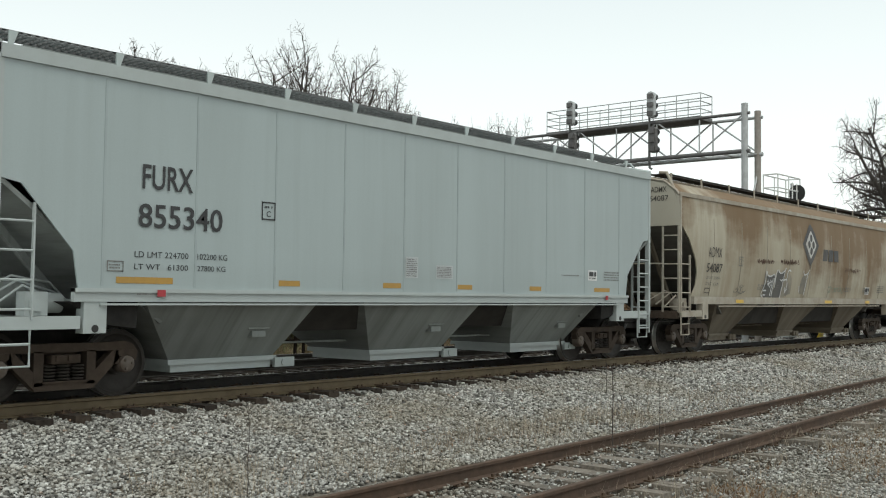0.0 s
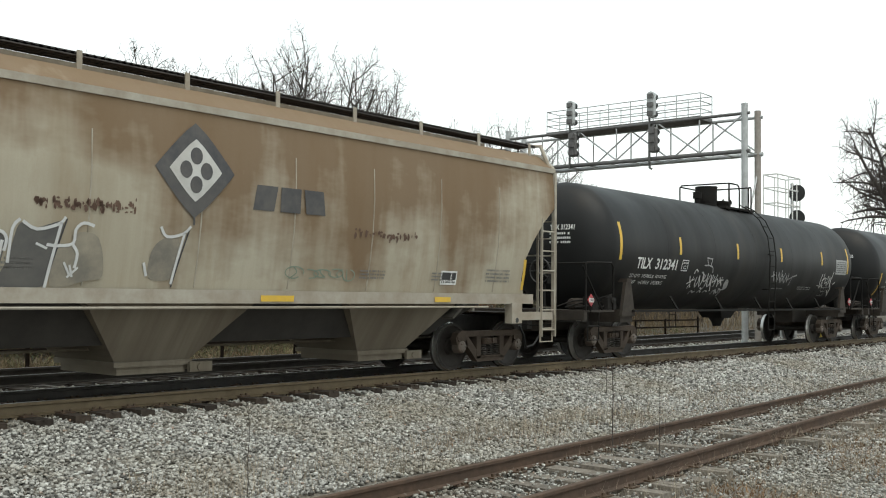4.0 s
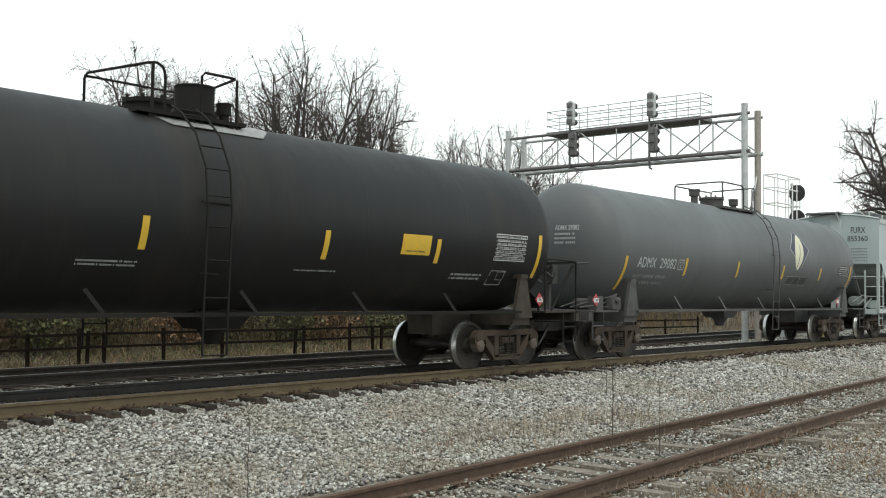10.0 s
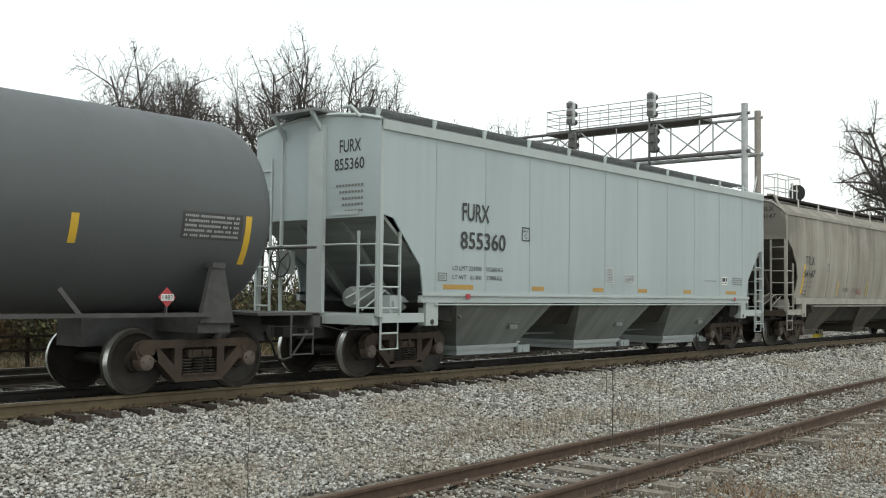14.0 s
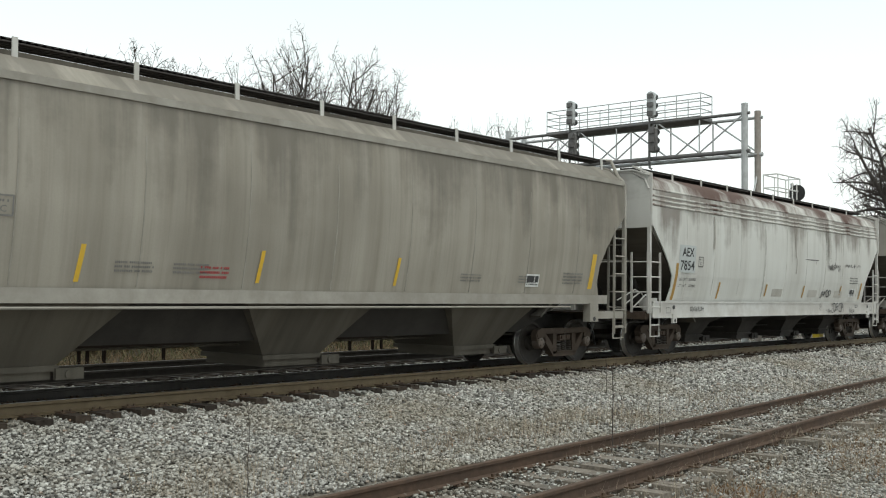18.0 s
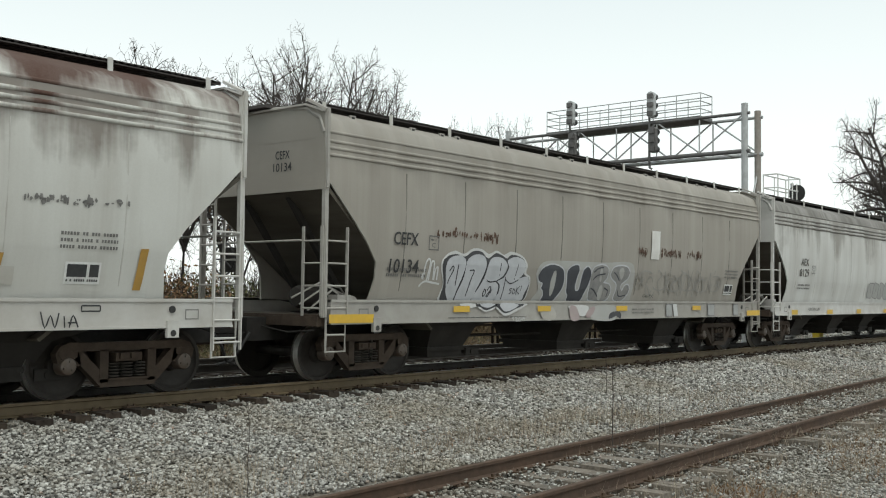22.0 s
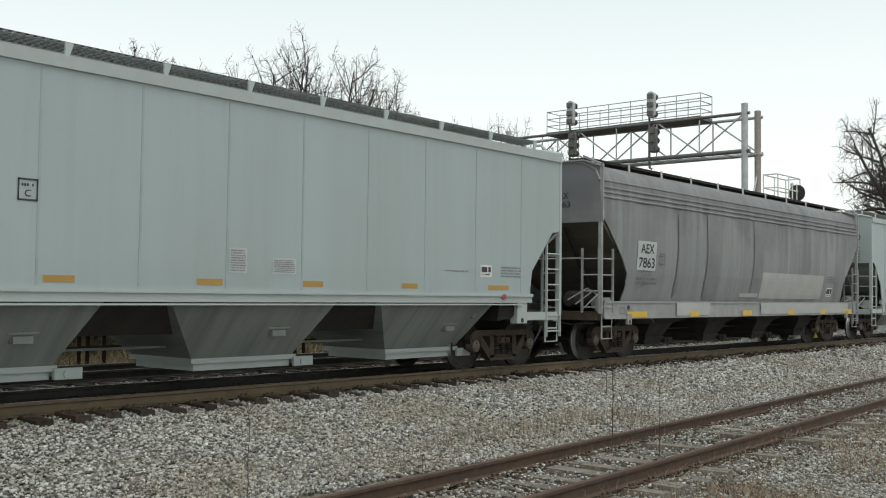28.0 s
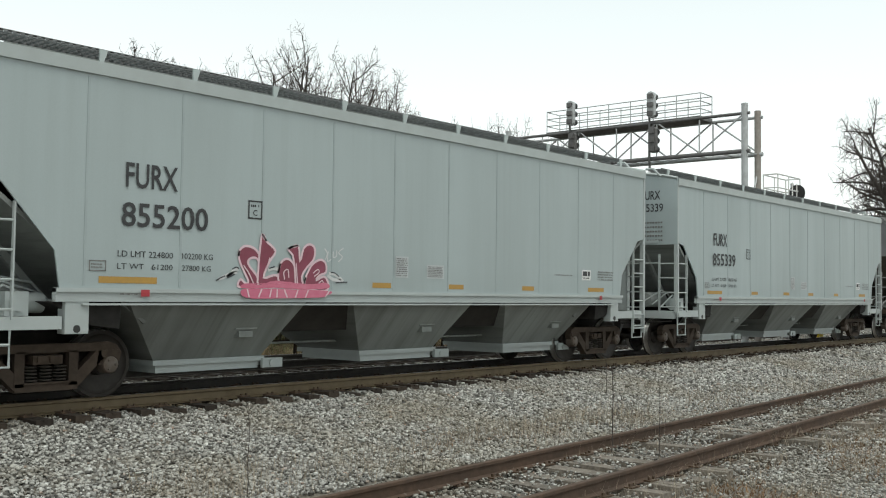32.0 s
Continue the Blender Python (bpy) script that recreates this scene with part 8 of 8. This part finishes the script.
line = [(-0.37, 2.01), (-0.16, 2.11), (0.1, 2.12), (0.26, 2.04), (0.24, 1.85), (0.13, 1.74), (0.37, 1.71), (0.49, 1.57), (0.43, 1.41), (0.25, 1.34), (-0.06, 1.35), (-0.36, 1.38), (-0.41, 1.65)]
rim(c, line, P_SPRAYSILVER, surf, 0.06, 0.012)
paint(c, line, P_SPRAYFADED, surf, 0.015, ([(-0.07, 2.02), (-0.01, 2.06), (0.04, 1.94), (0.02, 1.78), (-0.05, 1.8)], [(-0, 1.66), (0.09, 1.69), (0.16, 1.57), (0.14, 1.38), (0.03, 1.37), (-0.04, 1.5)], ))
line = [(0.39, 1.95), (0.5, 2.08), (0.78, 2.13), (1.06, 2.11), (1.19, 2), (1.14, 1.86), (0.93, 1.75), (0.88, 1.67), (0.98, 1.56), (1.05, 1.68), (1.19, 1.71), (1.28, 1.63), (1.24, 1.5), (1.08, 1.37), (0.79, 1.35), (0.68, 1.42), (0.72, 1.61), (0.67, 1.75), (0.46, 1.85)]
rim(c, line, P_SPRAYSILVER, surf, 0.06, 0.012)
paint(c, line, P_SPRAYFADED, surf, 0.015, ([(0.73, 2.01), (0.83, 2.09), (0.93, 2.06), (0.95, 1.93), (0.88, 1.83), (0.78, 1.9)], ))
scribble(c, [[(-0.33, 1.96), (-0.16, 2.05), (0.06, 2.08)], [(-0.32, 1.8), (-0.16, 1.9), (0.15, 1.94)], [(-0.36, 1.62), (-0.19, 1.56), (-0.02, 1.44)], [(0.2, 1.63), (0.36, 1.57), (0.34, 1.44)], [(0.79, 1.58), (0.89, 1.45), (1.17, 1.48)], [(0.51, 1.98), (0.64, 1.92), (0.79, 1.8)]], P_SPRAYBLUEBLACK, surf, 0.03, off=0.018)
for line, ink in (([(-1.39, 1.24), (-0.72, 1.25), (-0.64, 1.14), (-0.8, 1.02), (-1.04, 1.05), (-1.31, 1.14)], P_SPRAYWHITE), ([(-0.35, 1.24), (0.44, 1.24), (0.44, 0.93), (-0.47, 0.94), (-0.51, 1.08)], P_PATCHPALE), ([(-1.37, 1.22), (-1.14, 1.23), (-1, 1.03), (-1.03, 0.94), (-1.32, 0.95)], P_SPRAYROSE), ([(-0.76, 1.05), (-0.56, 1.2), (-0.37, 1.21), (-0.49, 1.05), (-0.67, 0.98)], P_SPRAYROSE), ([(-2.42, 1.15), (-2.05, 1.23), (-1.87, 1.09), (-1.94, 0.96), (-2.29, 0.96)], P_PATCHDULL), ([(0.2, 0.95), (0.22, 1.06), (0.44, 1.12), (0.69, 1.09), (0.69, 0.96), (0.49, 1.01)], P_SPRAYBLACK)):
    paint(c, line, ink, sill_face, 0.004 + (0.003 if ink in (P_SPRAYROSE, P_SPRAYBLACK) else 0.0))
scribble(c, tag_strokes(random.Random(12), 1.6, 6.0, 1.5, 2.1, 11) + loops(random.Random(12), 1.6, 6.0, 1.5, 2.1, 6), P_TAUPEDARK, surf, 0.035)
for q in (-7.4, -5.9, -5.1, -4.65, -3.1, -1.75, -1.2, -0.75, 1.0, 2.5, 2.95, 3.55, 5.2, 5.7, 6.3):
    latch = part("hatch_latch", Mesh().box(q, q + 0.13, -1.2, -1.16, 4.33, 4.41), P_TAUPETRIM, c)
    part("latch_slot", Mesh().box(q + 0.03, q + 0.1, -1.204, -1.2, 4.35, 4.39), M_BLACK, latch)
patch(c, 2.1, 2.5, 2.33, 3.0, P_PAPER, surf, "torn_sheet", 0.02, 0.02, "torn white sheet stuck to the side")
for a, b in ((1.5, 1.95), (2.6, 3.6), (3.95, 4.75)):
    smears(c, a, b, 2.4, 2.6, int(38 * (b - a)), P_RUSTSTAIN, surf, int(a * 7))
smears(c, -5.7, -3.8, 2.44, 2.62, 60, P_RUSTSTAIN, surf, 71)
for a, b, mt in ((3.22, 3.42, P_SPRAYWHITE), (2.81, 3.12, P_PATCHGREY), (5.02, 5.41, P_PATCHGREY), (6.55, 6.85, P_PATCHGREY)):
    patch(c, a, b, 0.98, 1.28, mt, sill_face, "sill_patch", 0.004, 0.0 if mt is P_PATCHGREY else -0.08)
    if mt is P_PATCHGREY:
        outline(c, a, b, 0.98, 1.28, 0.014, P_SPRAYGREY, lambda z: -1.603, "sill_patch")
small_print(c, -5.3, -2.9, 1.01, 1.05, 1, M_INK, sill_face, 72)
small_print(c, 1.2, 2.2, 1.05, 1.2, 2, M_INKFADE, sill_face, 73)
lettering(c, "CAUTION", 2.0, 1.43, 2.5, 1.5, M_INK, surf)

c, surf = deep_hopper(178.6, "light grey covered hopper car with faint graffiti", P_LIGHT, P_LIGHTTRIM, "AEX", "8129", M_INKBROWN, -6.14,
                      ((-7.0, -6.5), (-4.05, -3.55), (-1.25, -0.82), (1.62, 2.0), (4.6, 5.0), (6.6, 7.0)), roof_paint=P_GRIMEROOF)
for a, w, lean in ((0.24, 0.62, 0.05), (0.8, 0.6, -0.03), (1.36, 0.62, 0.04), (1.95, 0.66, 0.0)):
    blob = [(a + w / 2 + w / 2 * (abs(math.cos(k)) ** 0.7 * (1 if math.cos(k) > 0 else -1)) + lean * math.sin(k), 1.76 + 0.29 * (abs(math.sin(k)) ** 0.75 * (1 if math.sin(k) > 0 else -1)) + 0.03 * math.sin(3 * k + a)) for k in [2 * math.pi * q / 20 for q in range(20)]]
    paint(c, blob, P_PATCHPALE, surf, 0.006)
    scribble(c, [blob + blob[:1], [(a + w * 0.5 + lean, 1.66), (a + w * 0.5 - lean, 1.86)]], P_SPRAYFADED, surf, 0.03, off=0.011)
paint(c, [(2.8, 1.48), (2.86, 2.02), (3.1, 2.1), (3.3, 1.98), (3.62, 2.08), (3.95, 1.98), (3.9, 1.5), (3.4, 1.44)], P_PATCHDULL, surf, 0.006)
scribble(c, [[(2.9, 1.6), (3.05, 1.95), (3.2, 1.6)], [(3.3, 1.95), (3.32, 1.6)], [(3.3, 1.78), (3.5, 1.8)], [(3.52, 1.95), (3.5, 1.6)], [(3.65, 1.92), (3.82, 1.9), (3.7, 1.62), (3.88, 1.6)]], P_SPRAYFADED, surf, 0.03, off=0.011)
lettering(c, "CENTER FLOW", -5.65, 1.08, -4.67, 1.17, M_INK, sill_face)

pale_hopper(196.63, "855275", "224700", "61300")

c, surf = deep_hopper(214.31, "streaked mid grey covered hopper car with pale repainted patches", P_STEEL, P_STEELTRIM, "AEX", "7863", M_INK, -6.55,
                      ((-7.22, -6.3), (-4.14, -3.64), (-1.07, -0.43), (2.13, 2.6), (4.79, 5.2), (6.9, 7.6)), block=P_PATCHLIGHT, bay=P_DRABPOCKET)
for a, b, lo, hi in ((-3.14, -2.42, 1.42, 3.5), (-0.26, 0.43, 1.45, 3.55), (-4.76, -4.61, 1.5, 3.4), (3.72, 4.02, 2.3, 3.4)):
    paint(c, [(a, lo), (a + 0.05, (lo + hi) / 2), (a + 0.02, hi), ((a + b) / 2, hi + 0.06), (b, hi - 0.1), (b - 0.03, (lo + hi) / 2 + 0.2), (b + 0.02, lo + 0.1), ((a + b) / 2, lo - 0.03)], P_STEELBAND, surf, 0.006, name="grime_run")
patch(c, 0.38, 5.15, 1.44, 2.18, P_PATCHPALE, surf, "repainted_panel", 0.009, 0.06)
patch(c, -0.9, 0.3, 1.47, 1.58, P_PATCHPALE, surf, "repainted_panel", 0.0095)
for a, b in ((-4.85, -3.06), (0.15, 7.23)):
    patch(c, a, b, 1.0, 1.31, P_PATCHPALE, sill_face, "repainted_panel", 0.004, 0.02)

car, surf = pale_hopper(231.9, "855200", "224800", "61200", " with pink graffiti")
# rose and pink letters with pale edges
for k, line in enumerate(([(-3.97, 1.96), (-3.96, 2.04), (-3.86, 2.11), (-3.71, 2.09), (-3.61, 2.01), (-3.58, 1.87), (-3.65, 1.94), (-3.74, 1.94), (-3.8, 1.89), (-3.78, 1.83), (-3.7, 1.75), (-3.62, 1.66), (-3.58, 1.52), (-3.71, 1.5), (-3.84, 1.51), (-3.98, 1.53), (-3.93, 1.63), (-3.84, 1.57), (-3.79, 1.6), (-3.85, 1.71), (-3.94, 1.86)],
                         [(-3.55, 2.3), (-3.47, 2.2), (-3.29, 2.06), (-3.4, 1.9), (-3.51, 1.66), (-3.32, 1.7), (-3.19, 1.67), (-3.16, 1.52), (-3.58, 1.52), (-3.61, 1.78), (-3.59, 2.04)],
                         [(-3.23, 1.73), (-3.19, 1.88), (-3.09, 1.95), (-2.98, 1.92), (-2.9, 1.8), (-2.87, 1.53), (-2.99, 1.51), (-3.14, 1.52), (-3.22, 1.61)],
                         [(-3.05, 2.1), (-2.85, 2.16), (-2.81, 1.92), (-2.74, 2.12), (-2.62, 2.19), (-2.51, 2.13), (-2.53, 1.96), (-2.67, 1.83), (-2.77, 1.68), (-2.72, 1.51), (-2.87, 1.51), (-2.91, 1.8), (-2.96, 2.01)],
                         [(-2.72, 1.53), (-2.69, 1.68), (-2.57, 1.87), (-2.4, 1.96), (-2.28, 1.91), (-2.27, 1.77), (-2.4, 1.72), (-2.48, 1.64), (-2.31, 1.7), (-2.22, 1.61), (-2.24, 1.49), (-2.48, 1.48)])):
    paint(car, line, P_SPRAYROSERED, surf, 0.012 + 0.002 * k)
    rim(car, line, P_SPRAYBLUSH, surf, 0.035, 0.0135 + 0.002 * k)
paint(car, [(-3.84, 1.58), (-3.58, 1.56), (-3.28, 1.62), (-2.89, 1.59), (-2.56, 1.58), (-2.25, 1.6), (-2.22, 1.52), (-2.72, 1.49), (-3.28, 1.51), (-3.91, 1.5)], P_SPRAYPINK, surf, 0.025)
paint(car, [(-3.91, 1.49), (-3.28, 1.49), (-2.22, 1.48), (-2.28, 1.4), (-2.47, 1.37), (-3.16, 1.36), (-3.84, 1.36)], P_SPRAYPINK, lambda z: -1.65, 0.003)
scribble(car, [[(-3.84, 1.49), (-3.8, 1.37)], [(-3.57, 1.49), (-3.63, 1.37)], [(-3.39, 1.49), (-3.42, 1.37)], [(-3.28, 1.5), (-3.28, 1.37)], [(-3.14, 1.49), (-3.08, 1.37)], [(-2.87, 1.49), (-2.92, 1.37)], [(-2.66, 1.49), (-2.72, 1.37)], [(-2.22, 1.48), (-2.31, 1.38)]], P_SPRAYBLUSH, lambda z: -1.652, 0.025, off=0.004)
scribble(car, [[(-3.11, 1.64), (-3.13, 1.75), (-3.05, 1.79), (-3.03, 1.67)], [(-2.54, 1.75), (-2.44, 1.81), (-2.42, 1.76), (-2.52, 1.7)], [(-3.4, 1.96), (-3.46, 1.81)], [(-3.89, 1.83), (-3.79, 1.72), (-3.7, 1.57)], [(-2.42, 1.59), (-2.35, 1.64), (-2.31, 1.56)], [(-2.89, 1.89), (-2.85, 1.53)]], P_SPRAYBLUSH, surf, 0.02, off=0.024)
scribble(car, [[(-4.31, 1.62), (-4.17, 1.68), (-3.99, 1.73)], [(-4.17, 1.65), (-4.06, 1.74), (-3.97, 1.77)], [(-3.42, 1.77), (-3.32, 1.8), (-3.23, 1.79)], [(-2.23, 1.72), (-2.1, 1.66), (-1.94, 1.65)], [(-2.19, 1.75), (-2.06, 1.74), (-1.88, 1.63)]], P_SPRAYWHITE, surf, 0.05, off=0.009)
scribble(car, [[(-4.36, 1.6), (-4.29, 1.64), (-4.2, 1.67)], [(-4.08, 1.77), (-4.01, 1.8), (-3.96, 1.78)], [(-4.17, 1.64), (-4.03, 1.7)], [(-2.16, 1.77), (-2.06, 1.76), (-1.97, 1.7)], [(-2.05, 1.61), (-1.88, 1.62), (-1.79, 1.62)], [(-3.4, 1.8), (-3.29, 1.83)]], P_SPRAYBLACK, surf, 0.02, off=0.011)
scribble(car, [[(-2.3, 2.14), (-2.24, 2.07), (-2.28, 1.96)], [(-2.22, 2.1), (-2.23, 1.94), (-2.15, 1.98)], [(-2.11, 2.1), (-2.11, 2.01), (-2.04, 2.03), (-2.04, 2.12)], [(-1.89, 2.16), (-2, 2.09), (-1.91, 2.02), (-2, 1.94)]], P_SPRAYWHITE, surf, 0.018, off=0.012)

pale_hopper(249.12, "855339", "224700", "61300")
deep_hopper(266.84, "dirty dark grey covered hopper car", P_STEEL, P_STEELTRIM, "AEX", "7860", M_INKFADE, -6.5, ((-7.0, -6.4), (-3.5, -3.0), (0.0, 0.5)))


def motions():
    rows = [(float(i), s) for i, s in enumerate(RUN)]
    for car, x in CARS:
        walk(car, [(t, pose(x - s, TRACK_Y, 0)) for t, s in rows])
    # the wheels roll as far as the train runs
    def run(t):
        i = min(int(t), len(RUN) - 2)
        u = t - i
        p = [RUN[max(i - 1, 0)] - (RUN[1] - RUN[0] if i == 0 else 0), RUN[i], RUN[i + 1], RUN[min(i + 2, len(RUN) - 1)] + (RUN[-1] - RUN[-2] if i == len(RUN) - 2 else 0)]
        return 0.5 * (2 * p[1] + (p[2] - p[0]) * u + (2 * p[0] - 5 * p[1] + 4 * p[2] - p[3]) * u * u + (3 * p[1] - p[0] - 3 * p[2] + p[3]) * u ** 3)
    times = [i / 15 for i in range(481)]
    spins = [-math.degrees(run(t) / WHEEL_R) for t in times]
    for ws, x in WHEELS:
        walk(ws, [(t, pose(x, 0, WHEEL_R, 0, a, 0)) for t, a in zip(times, spins)])


motions()
